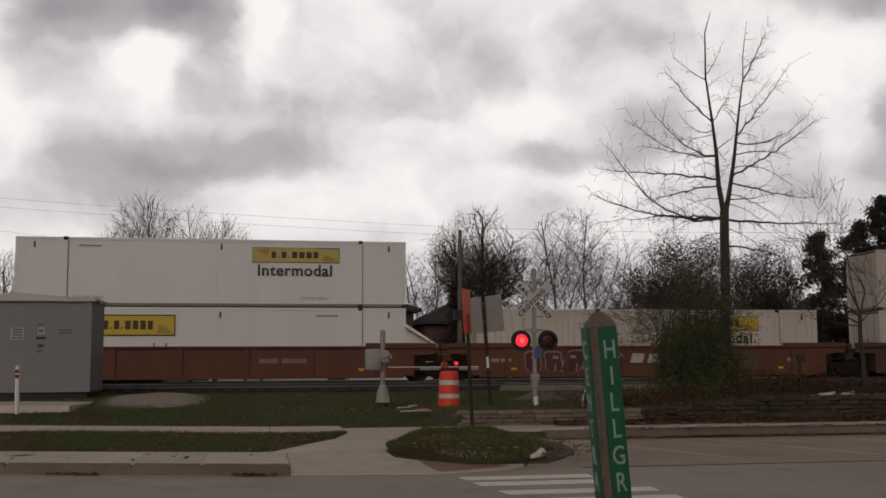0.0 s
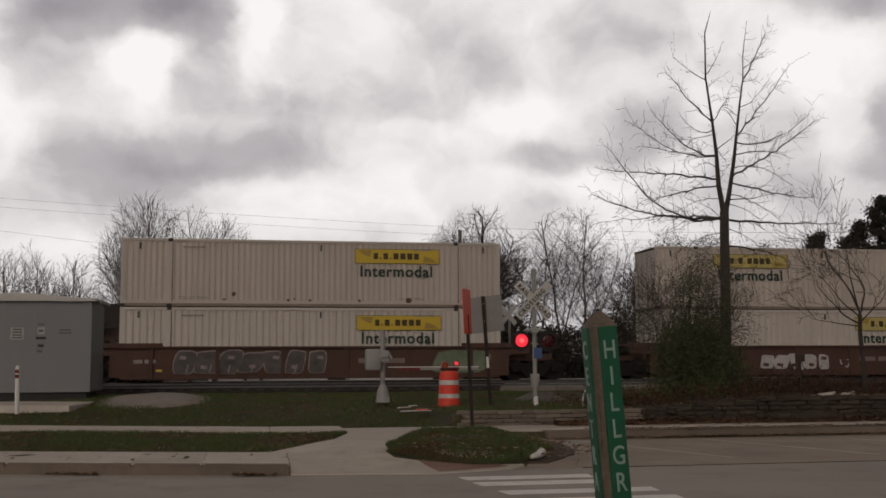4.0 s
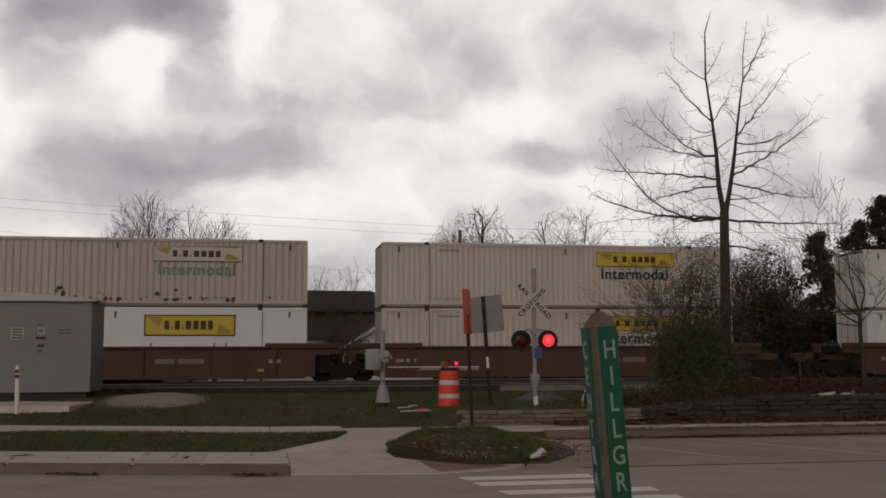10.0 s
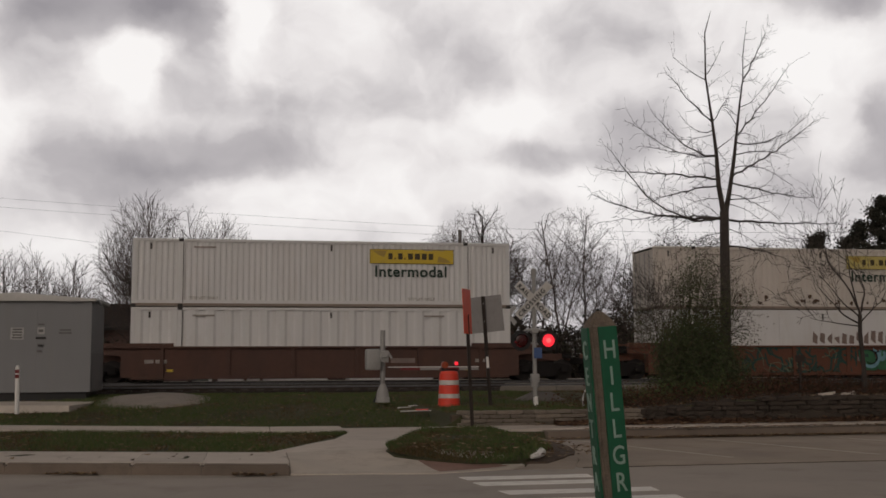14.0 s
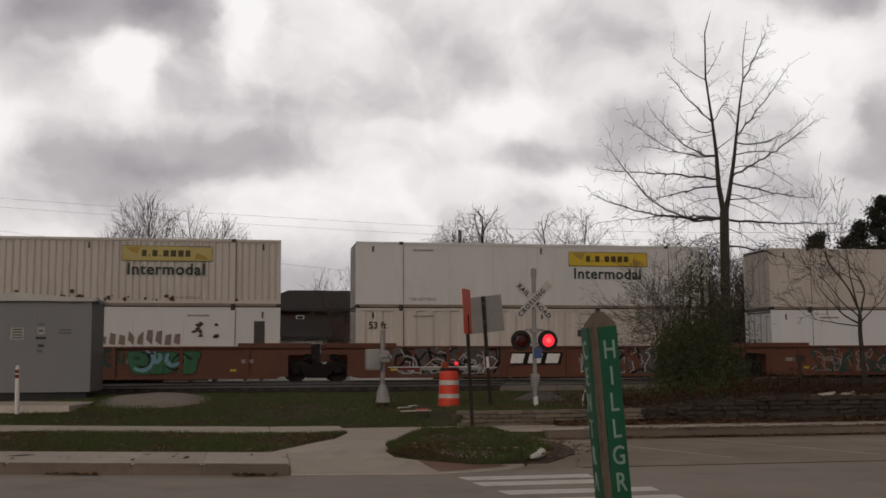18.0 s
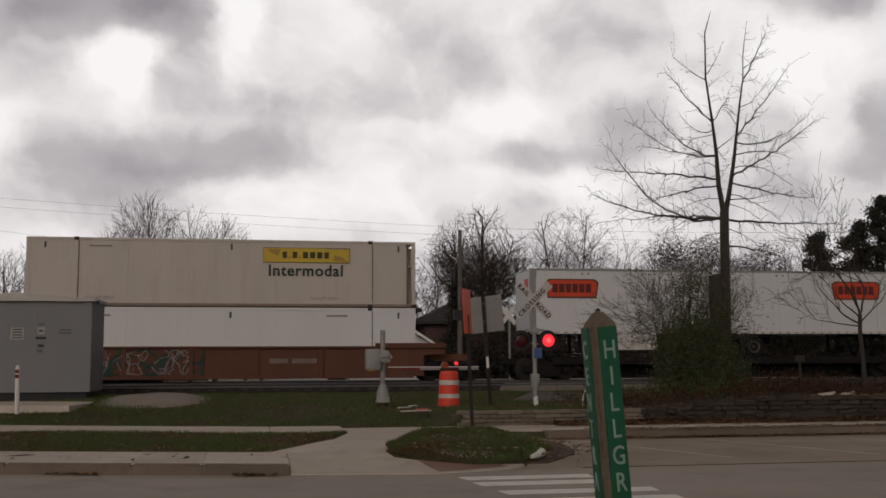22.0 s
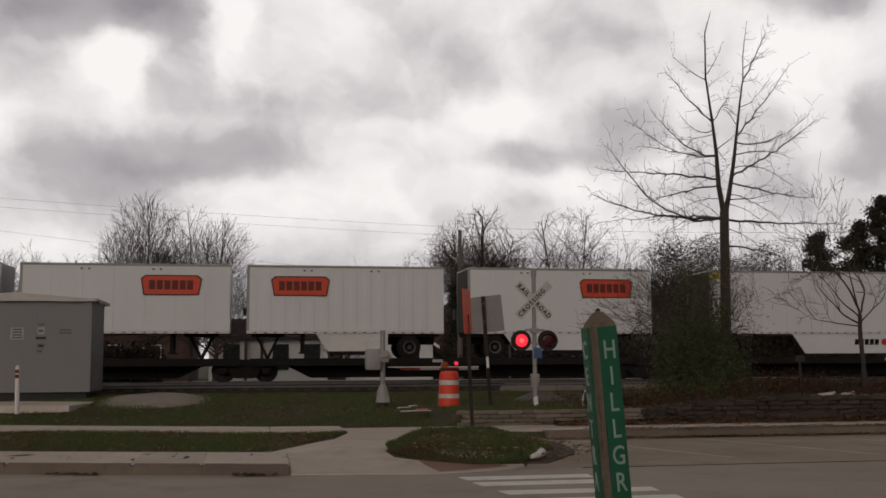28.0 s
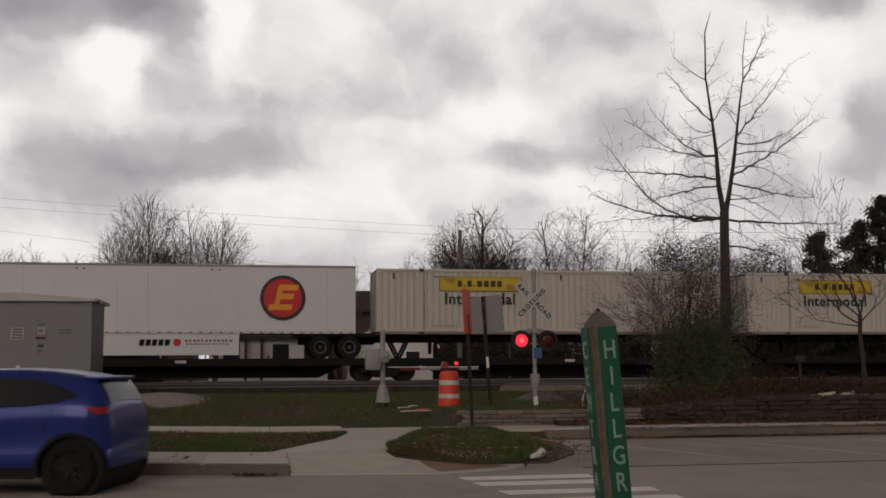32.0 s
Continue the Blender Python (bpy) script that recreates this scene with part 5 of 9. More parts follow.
def gable_house():
    th = thing("gable_house", pose(0, 0, 0.3), "small white gabled house with a dark brick wing", "house")
    part("wall", box(fresh(), 5.4, 61.5, 0, 10.3, 66.5, 2.4), SIDING, th, "white siding")
    part("gable", plate(fresh(), [(5.4, 2.4), (10.3, 2.4), (7.85, 4.0)], 61.5, 61.7), SIDING, th, "white gable wall")
    part("roof", gable_roof(fresh(), 5.4, 10.3, 61.5, 66.5, 2.4, 1.6), SHINGLE, th, "dark gabled roof with white trim")
    bm = fresh()
    for s in (-1, 1):
        plate(bm, [(7.85, 4.02), (7.85, 3.84), (7.85 + s * 2.78, 2.06), (7.85 + s * 2.78, 2.24)], 61.1, 61.19)
    part("verge_board", bm, WHITEPAINT, th, "white verge boards")
    window(th, 7.2, 0.8, 1.0, 1.1, 61.5)
    window(th, 9.1, 0.8, 0.8, 1.1, 61.5)
    wg = thing("brick_wing", pose(0, 0, 0.3), "dark brick house wing behind the trees", "house")
    part("wall", box(fresh(), 11.2, 70, 0, 17.5, 78, 4.0), BRICK, wg)
    part("roof", hip_roof(fresh(), 11.2, 17.5, 70, 78, 4.0, 1.6, 0.4, 3.0), SHINGLE, wg)
    lf = thing("low_house", pose(0, 0, 0.3), "low dark house half hidden by trees", "house")
    part("wall", box(fresh(), -16.5, 70, 0, -4.0, 78, 3.6), BRICK, lf)
    part("roof", hip_roof(fresh(), -16.5, -4.0, 70, 78, 3.6, 1.7, 0.4, 3.5), SHINGLE, lf)
    for x in (-9, -6.5):
        window(lf, x, 1.2, 1.0, 1.2, 70)


brick_house()
gable_house()


def conifer(x, y, z, h, r, seed, label):
    rnd = random.Random(seed)
    th = thing("conifer", pose(x, y, z), label, "tree", "conifers beyond the tracks")
    part("trunk", tube(fresh(), [(0, 0, 0), (0, 0, h * 0.95)], [0.18, 0.03], 8), BARK, th)
    centers = []
    for k in range(84):
        f = (k + rnd.uniform(0, 0.8)) / 84
        reach, a = r * (1 - f) ** 0.5 * rnd.uniform(0.35, 1.25) + 0.1, rnd.uniform(0, 6.28)
        for q in (0.25, 0.45, 0.65, 0.85, 1.0):
            centers.append(Vector((reach * q * math.cos(a), reach * q * math.sin(a), 0.5 + f * h - 0.18 * reach * q * q + 0.1 * rnd.random())))
    vs, fs = leaf_cloud(centers, 0.2, int(8200 * r), 0.085, rnd, 0.7)
    loose("crown", vs, fs, NEEDLES, th, "dark needles")


crown_tree(-5.6, 57.0, 9.9, 2.9, 2.0, 21, "spreading bare tree with many radiating limbs", 3050, 1, 0.42, 0.1, 0.0075, lean=-0.05)
crown_tree(-3.5, 58.6, 9.6, 2.4, 2.4, 23, "bare tree with feathery twigs", 2200, 1, 0.42, 0.095, 0.0075)
crown_tree(-2.2, 58.0, 8.8, 2.8, 1.8, 22, "bare tree with feathery twigs", 3050, 1, 0.42, 0.095, 0.0075, lean=0.05)
crown_tree(-14.5, 68.0, 8.6, 3.4, 1.0, 24, "far bare tree over the cabinet", 2000, 3, 0.6, 0.18)
crown_tree(-11.4, 70.0, 7.8, 2.8, 1.0, 25, "far bare tree over the cabinet", 2000, 3, 0.6, 0.16)
crown_tree(-18.0, 66.0, 8.6, 2.8, 1.0, 56, "far bare tree over the cabinet", 1500, 4, 0.6, 0.16)
crown_tree(4.8, 60.4, 6.9, 2.4, 0.9, 26, "small upright bare tree before the house", 700, 5, 0.7, 0.09, 0.008)
crown_tree(8.9, 84.0, 9.3, 1.5, 4.0, 28, "bare tree tops behind the roof", 1300, 4, 0.5, 0.1, 0.009)
crown_tree(16.4, 77.0, 12.9, 4.1, 5.4, 29, "round-headed bare tree beyond the tracks", 3000, 1, 0.1, 0.21, 0.009)
crown_tree(12.3, 79.0, 9.8, 2.3, 4.0, 30, "bare tree beside the pole", 1900, 3, 0.3, 0.16)
crown_tree(22.9, 74.0, 12.5, 4.2, 3.0, 31, "tall bare tree with upright spreading limbs", 2500, 2, 0.38, 0.18, 0.01)
crown_tree(21.4, 80.0, 11.0, 2.0, 5.0, 37, "low bare tree between two larger ones", 1500, 2, 0.3, 0.16)
crown_tree(26.9, 74.0, 10.4, 2.2, 4.0, 32, "bare tree with many upright limbs", 1500, 3, 0.35, 0.18)
crown_tree(31.0, 70.0, 9.6, 2.6, 4.0, 33, "bare tree behind the shrubs", 3600, 3, 0.4, 0.18)
crown_tree(35.0, 68.0, 9.4, 2.4, 4.0, 34, "bare tree behind the shrubs", 3600, 3, 0.4, 0.18)
crown_tree(40.2, 66.0, 13.8, 1.8, 3.6, 35, "tall narrow bare tree beside the conifers", 546, 2, 0.55, 0.16, 0.012)
crown_tree(37.4, 68.0, 10.4, 1.8, 4.0, 38, "bare tree beside the conifers", 1800, 2, 0.5, 0.16)
bare_tree(11.95, 27.6, 0.5, 4.4, 36, "twiggy bare shrub-like tree behind the evergreen", 7, 0.2, 0.05, 0.7, 5, BARK, dict(angle=(20, 50), kids=(2, 4), low=0.3, short=(0.55, 0.75), wob=0.12, lift=0.02, seg=0.25, thin=0.004), "")
crown_tree(15.6, 88.0, 9.0, 2.4, 4.0, 51, "far bare tree in the row behind", 600, 3, 0.4, 0.16)
crown_tree(22.5, 88.0, 9.6, 2.6, 4.0, 52, "far bare tree in the row behind", 1300, 3, 0.4, 0.16)
crown_tree(28.5, 86.0, 9.6, 2.6, 4.0, 53, "far bare tree in the row behind", 1300, 3, 0.4, 0.16)
crown_tree(34.0, 82.0, 9.8, 2.6, 4.0, 54, "far bare tree in the row behind", 1300, 3, 0.4, 0.16)
conifer(12.6, 66.0, 0.4, 5.6, 0.95, 41, "small dark conical evergreen by the houses")
conifer(35.9, 58.0, 0.4, 8.9, 3.0, 42, "dark broad evergreen with ragged outline")
conifer(38.3, 56.5, 0.4, 12.2, 2.6, 43, "tall dark evergreen with ragged outline")
conifer(33.7, 58.6, 0.4, 8.3, 2.3, 44, "dark broad evergreen with ragged outline")
conifer(37.0, 57.4, 0.4, 10.4, 2.4, 45, "tall dark evergreen with ragged outline")


IVY = islands("dark_ivy_leaves", [(0.04, 0.038, 0.026), (0.052, 0.042, 0.034), (0.03, 0.032, 0.021), (0.066, 0.052, 0.042)])


def ivy_tree(x, y, height, half, seed, label, count=15000):
    """A dark tree whose limbs are overgrown: twigs outside, clumps of small leaves within."""
    rnd = random.Random(seed)
    th = crown_tree(x, y, height, half * 1.2, 1.6, seed, label, 900, 3, 0.3, 0.16, 0.013, group="overgrown trees beyond the tracks")
    centers = []
    for k in range(150):
        f, a = rnd.random() ** 1.1, rnd.uniform(0, 6.28)
        q = half * 1.35 * rnd.uniform(0.1, 1.0) * (1.0 - 0.6 * f ** 2)
        centers += [Vector((q * math.cos(a), q * math.sin(a), height * (0.06 + 0.86 * f)))] * (3 if f < 0.6 else 1)
    vs, fs = leaf_cloud(centers, 0.38, count, 0.06, rnd, 0.8)
    loose("ivy", vs, fs, IVY, th, "dark clumps of small leaves")


ivy_tree(24.6, 66.0, 7.6, 1.7, 101, "low dark overgrown tree beyond the tracks")
ivy_tree(27.0, 66.5, 9.6, 2.0, 102, "dark overgrown tree with a ragged crown", 19000)
ivy_tree(29.8, 66.0, 9.8, 2.1, 103, "dark overgrown tree with a ragged crown", 19000)
ivy_tree(28.3, 68.0, 10.6, 1.9, 106, "dark overgrown tree with a ragged crown", 15000)
ivy_tree(32.6, 67.0, 8.6, 1.9, 104, "low dark overgrown tree beyond the tracks", 12000)
ivy_tree(34.0, 66.5, 9.6, 2.0, 107, "dark overgrown tree with a ragged crown", 12000)
ivy_tree(35.4, 67.0, 7.8, 1.8, 105, "low dark overgrown tree beyond the tracks", 12000)


def utility_pole():
    th = thing("utility_pole", pose(11.7, 60.4, 0.4), "weathered wooden utility pole with dark fittings", "utility pole")
    part("pole", tube(fresh(), [(0, 0, 0), (0.06, 0, 8.9)], [0.17, 0.11], 10), surf("pole_wood", (0.13, 0.115, 0.105), 0.9, big=3), th, "", True)
    part("transformer", tube(fresh(), [(-0.3, 0, 5.6), (-0.3, 0, 5.7), (-0.3, 0, 6.5), (-0.3, 0, 6.6)], [0.12, 0.2, 0.2, 0.12], 12), DARKMETAL, th, "dark drum transformer", True)
    part("low_fitting", box(fresh(), -0.35, -0.2, 3.6, 0.35, 0.2, 4.2, 0.03), DARKMETAL, th, "dark cable box")
    wires = thing("overhead_wires", pose(0, 0, 0), "thin dark overhead wires", "wires")
    for z0, z1, y in ((11.18, 9.53, 0), (10.7, 9.07, 0.3), (9.37, 6.4, 0.6)):
        fall_ = (z1 - z0) / 26.0
        part("wire", tube(fresh(), [(-36 + 4.8 * k, 60.4 + y + 6 * (1 - k / 10), z0 + fall_ * (-36 + 4.8 * k + 15.3) + 0.012 * (k - 4) * (k - 10)) for k in range(11)], 0.0055, 4, False), DARKMETAL, wires)
        part("wire", tube(fresh(), [(12.0 + 34 * k / 12, 60.4 + y - 3.0 * k / 12, z1 - 0.08 - 0.3 * math.sin(math.pi * k / 12) + 0.02 * k) for k in range(13)], 0.0055, 4, False), DARKMETAL, wires)


utility_pole()


def thicket(name, x0, x1, y0, y1, high, count, seed, label):
    """Dark tangled undergrowth beyond the tracks: twigs and leaves in uneven heaps."""
    r2 = random.Random(seed)
    centers = []
    for k in range(int((x1 - x0) * 9)):
        x, y = r2.uniform(x0, x1), r2.uniform(y0, y1)
        top = high * (0.55 + 0.45 * noise.noise(Vector((x * 0.35, y * 0.2, seed))) + 0.15 * noise.noise(Vector((x * 1.3, y, seed))))
        centers += [Vector((x, y, 0.4 + max(0.55 * high, top) * q)) for q in (0.15, 0.45, 0.75, 1.0)]
    vs, fs = leaf_cloud(centers, 0.32, count, 0.13, r2, 0.9)
    return tagged(loose(name, vs, fs, THICKET, None, label), label, "", "", "stuff")


THICKET = islands("dark_undergrowth", [(0.044, 0.035, 0.03), (0.03, 0.026, 0.022), (0.056, 0.043, 0.036), (0.032, 0.032, 0.022)])
thicket("thicket", 14.5, 64.0, 63.5, 69.0, 5.2, 62000, 81, "dark tangled undergrowth beyond the tracks")
thicket("thicket", 29.5, 47.0, 68.5, 72.0, 7.6, 34000, 86, "tall dark brush beneath the bare trees")
thicket("hedge", -10.0, -5.0, 54.4, 56.2, 2.6, 9000, 82, "dark hedge under the far bare trees")
thicket("thicket", 13.0, 64.0, 62.0, 64.5, 2.6, 46000, 84, "low dark brush along the far street")
thicket("hedge", -26.0, -9.0, 66.0, 70.0, 3.4, 16000, 85, "dark hedge beyond the cabinet")
thicket("hedge", 10.8, 15.5, 62.0, 66.0, 2.8, 5000, 83, "dark evergreen hedge beside the small house")


# ---- the train ----
RAILTOP, TRACK_Y = 0.765, 46.6
WHITEBOX = surf("white_container_paint", (0.61, 0.605, 0.6), 0.55, var=0.05, big=0.5, fine=8, bump=0.05, stain=(0.47, 0.42, 0.36), amount=0.4, stretch=(1, 1, 0.15))
CREAMBOX = surf("cream_container_paint", (0.53, 0.49, 0.445), 0.6, var=0.06, big=0.5, fine=8, bump=0.05, stain=(0.37, 0.3, 0.24), amount=0.5, stretch=(1, 1, 0.15))
DINGYBOX = surf("weathered_container_paint", (0.49, 0.44, 0.392), 0.65, var=0.08, big=0.5, fine=8, bump=0.05, stain=(0.36, 0.29, 0.23), amount=0.5, stretch=(1, 1, 0.15))
PLAINWHITE = surf("fresh_white_container_paint", (0.68, 0.685, 0.70), 0.45, var=0.03, big=0.4, fine=6, bump=0.03, stain=(0.58, 0.56, 0.53), amount=0.35, stretch=(1, 1, 0.15))
CASTING = surf("dark_corner_casting", (0.05, 0.045, 0.042), 0.8, 0.3, big=6)
DIRTYRAIL = surf("grimy_frame_rail", (0.24, 0.19, 0.155), 0.7, var=0.15, big=1.2, fine=10, stain=(0.2, 0.16, 0.13), amount=0.6)
GAPDARK = surf("door_gasket", (0.06, 0.055, 0.05), 0.8, big=4)
LOGOYELLOW = surf("yellow_logo_panel", (0.56, 0.40, 0.03), 0.5, var=0.06, big=1, fine=10, stain=(0.42, 0.3, 0.05), amount=0.35)
LOGOFADED = surf("faded_yellow_logo_panel", (0.46, 0.38, 0.12), 0.6, var=0.1, big=1, fine=10, stain=(0.42, 0.37, 0.24), amount=0.6)
LOGOGREY = surf("bleached_logo_panel", (0.5, 0.47, 0.4), 0.65, var=0.1, big=1, fine=10, stain=(0.38, 0.34, 0.2), amount=0.5)
FLOURISH = surf("dull_ochre_shapes", (0.36, 0.25, 0.05), 0.6, var=0.15, big=2, fine=14)
INKGREEN = surf("dark_green_lettering", (0.012, 0.035, 0.024), 0.6, var=0.2, big=2, fine=20)
INKFADED = surf("faded_green_lettering", (0.16, 0.29, 0.18), 0.6, var=0.2, big=2, fine=20, stain=(0.4, 0.42, 0.36), amount=0.5)
STENCIL = surf("dim_stencil_paint", (0.2, 0.15, 0.13), 0.7, var=0.2, big=4)
FADEDINK = surf("faded_small_print", (0.3, 0.27, 0.24), 0.7, var=0.4, big=6, fine=30)
INKMAROON = surf("dark_maroon_shapes", (0.11, 0.016, 0.012), 0.6, var=0.2, big=2, fine=20)
INKBROWN = surf("dark_brown_shapes", (0.05, 0.035, 0.012), 0.6, var=0.2, big=2, fine=20)
SCUFF = surf("rusty_scuffs", (0.10, 0.065, 0.045), 0.9, var=0.4, big=3, fine=12)
CARBROWN = surf("brown_well_car_paint", (0.082, 0.04, 0.029), 0.75, 0.05, var=0.25, big=0.7, fine=9, bump=0.1, stain=(0.06, 0.034, 0.025), amount=0.6, stretch=(1, 1, 0.4))
CARRUST = surf("orange_brown_well_car_paint", (0.125, 0.048, 0.028), 0.75, 0.05, var=0.22, big=0.7, fine=9, bump=0.1, stain=(0.10, 0.045, 0.03), amount=0.6, stretch=(1, 1, 0.4))
CARBLACK = surf("grimy_black_steel", (0.014, 0.012, 0.012), 0.85, 0.0, spec=0.2, var=0.3, big=2, fine=12)
WHEELSTEEL = surf("wheel_steel", (0.022, 0.019, 0.018), 0.7, 0.1, spec=0.3, var=0.3, big=4, fine=20)
TAGWHITE = surf("pale_spray_paint", (0.46, 0.43, 0.42), 0.8, var=0.2, big=2, fine=12, stain=(0.2, 0.13, 0.11), amount=0.5)
TAGPINK = surf("dusky_spray_paint", (0.085, 0.028, 0.03), 0.8, var=0.3, big=2, fine=12)
TAGDUST = surf("dusty_spray_outline", (0.3, 0.24, 0.23), 0.8, var=0.3, big=2, fine=12, stain=(0.12, 0.06, 0.05), amount=0.7)
TAGMINT = surf("faded_mint_spray_paint", (0.15, 0.19, 0.125), 0.8, var=0.3, big=2, fine=12)
TAGGREY = surf("grey_spray_paint", (0.1, 0.09, 0.088), 0.8, var=0.4, big=2, fine=12)
TAGROSE = surf("rose_spray_paint", (0.2, 0.065, 0.06), 0.8, var=0.3, big=2, fine=12)
TAGOLIVE = surf("olive_spray_paint", (0.1, 0.075, 0.04), 0.8, var=0.3, big=2, fine=12)
TAGGREEN = surf("green_spray_paint", (0.035, 0.13, 0.06), 0.8, var=0.3, big=2, fine=12)
TAGTEAL = surf("dark_teal_spray_paint", (0.022, 0.055, 0.045), 0.8, var=0.3, big=2, fine=12)
TAGBLUE = surf("pale_blue_spray_paint", (0.16, 0.3, 0.36), 0.8, var=0.3, big=2, fine=12)
TRAILERWHITE = surf("white_trailer_sheet", (0.63, 0.64, 0.66), 0.45, var=0.03, big=0.5, fine=6, bump=0.03, stain=(0.56, 0.545, 0.52), amount=0.35, stretch=(1, 1, 0.15))
LOGORED = surf("orange_red_logo_panel", (0.62, 0.06, 0.022), 0.5, var=0.06, big=1.5, fine=10)
DISCDARK = surf("dark_disc_logo", (0.03, 0.015, 0.02), 0.4, big=2)
DISCRED = surf("red_disc_logo", (0.55, 0.02, 0.02), 0.4, var=0.1, big=2)
DISCYELLOW = surf("amber_disc_logo", (0.8, 0.32, 0.02), 0.4, var=0.1, big=2)
SKIRT = surf("grey_trailer_skirt", (0.60, 0.59, 0.57), 0.55, var=0.06, big=1, fine=10, stain=(0.4, 0.37, 0.34), amount=0.4)
DULLRIM = surf("dull_grey_wheel", (0.085, 0.08, 0.077), 0.6, 0.2, big=5)
BRIGHTRIM = surf("polished_wheel", (0.5, 0.5, 0.5), 0.35, 0.8, var=0.1, big=5)

LONG, HIGH, WIDE = 16.154, 2.88, 2.59
MOVERS, SPINNERS = [], []


def ribbed(length, z0, z1, y, pitch, depth, facing):
    """A sheet with upright corrugations; the outer face lies at y, the grooves behind it."""
    bm = fresh()
    xs, x = [], 0.14
    while x < length - 0.14:
        xs += [(x, 0), (x + pitch * 0.34, 0), (x + pitch * 0.5, depth), (x + pitch * 0.84, depth)]
        x += pitch
    pts = [(0.0, 0)] + [p for p in xs if p[0] < length - 0.15] + [(length, 0)]
    lo = [bm.verts.new((px, y - facing * -d, z0)) for px, d in pts]
    hi = [bm.verts.new((px, y - facing * -d, z1)) for px, d in pts]
    for i in range(len(pts) - 1):
        bm.faces.new((lo[i], lo[i + 1], hi[i + 1], hi[i]))
    return bm


def panelled(length, z0, z1, y, pitch, facing):
    """A flat sheet with narrow recessed seams."""
    bm = fresh()
    pts, x = [(0.0, 0)], pitch
    while x < length - 0.2:
        pts += [(x - 0.012, 0), (x - 0.008, 0.02), (x + 0.008, 0.02), (x + 0.012, 0)]
        x += pitch
    pts.append((length, 0))
    lo = [bm.verts.new((px, y + facing * d, z0)) for px, d in pts]
    hi = [bm.verts.new((px, y + facing * d, z1)) for px, d in pts]
    for i in range(len(pts) - 1):
        bm.faces.new((lo[i], lo[i + 1], hi[i + 1], hi[i]))
    return bm


def logo_panel(parent, x, z, w, h, face, ink, border=None, y=-WIDE / 2 - 0.012):
    """A logo drawn as plain shapes: a panel, a rim, a row of dark blocks between two flourishes."""
    lp = hang("logo_panel", cached(("logo", w, h, face.name), lambda: mesh_of("logo_panel", box(fresh(), 0, -0.004, 0, w, 0.006, h), face)), parent, "plain logo panel", pose(x, y, z))

    def blocks():
        bm = fresh()
        k, bx = 0, w * 0.22
        for bw in (0.05, 0.02, 0.055, 0.02, 0.06, 0.06, 0.06, 0.055):
            if bw > 0.03:
                box(bm, bx, -0.010, h * 0.3, bx + w * bw, -0.005, h * 0.72)
            else:
                box(bm, bx, -0.010, h * 0.3, bx + w * bw * 0.7, -0.005, h * 0.42)
            bx += w * (bw + 0.022)
        return mesh_of("logo_device", bm, ink)
    hang("logo_device", cached(("blocks", w, h, ink.name), blocks), lp, "row of dark blocks")

    def flourish(right):
        shape = [(w * 0.97, h * 0.12), (w * 0.8, h * 0.12), (w * 0.82, h * 0.55), (w * 0.9, h * 0.4)] if right else [(w * 0.03, h * 0.9), (w * 0.2, h * 0.9), (w * 0.17, h * 0.45), (w * 0.1, h * 0.62)]
        return mesh_of("logo_flourish", plate(fresh(), shape, -0.009, -0.005), FLOURISH)
    for right in (False, True):
        hang("logo_flourish", cached(("flour", w, h, right), lambda: flourish(right)), lp, "darker corner shape")
    rim = border or INKBROWN
    t = 0.05 if border else 0.018

    def rimmesh():
        bm = fresh()
        for a in ((0, 0, w, t), (0, h - t, w, h), (0, t, t, h - t), (w - t, t, w, h - t)):
            box(bm, a[0], -0.010, a[1], a[2], -0.0045, a[3])
        return mesh_of("logo_rim", bm, rim)
    hang("logo_rim", cached(("rim", w, h, rim.name, t), rimmesh), lp, "dark rim")


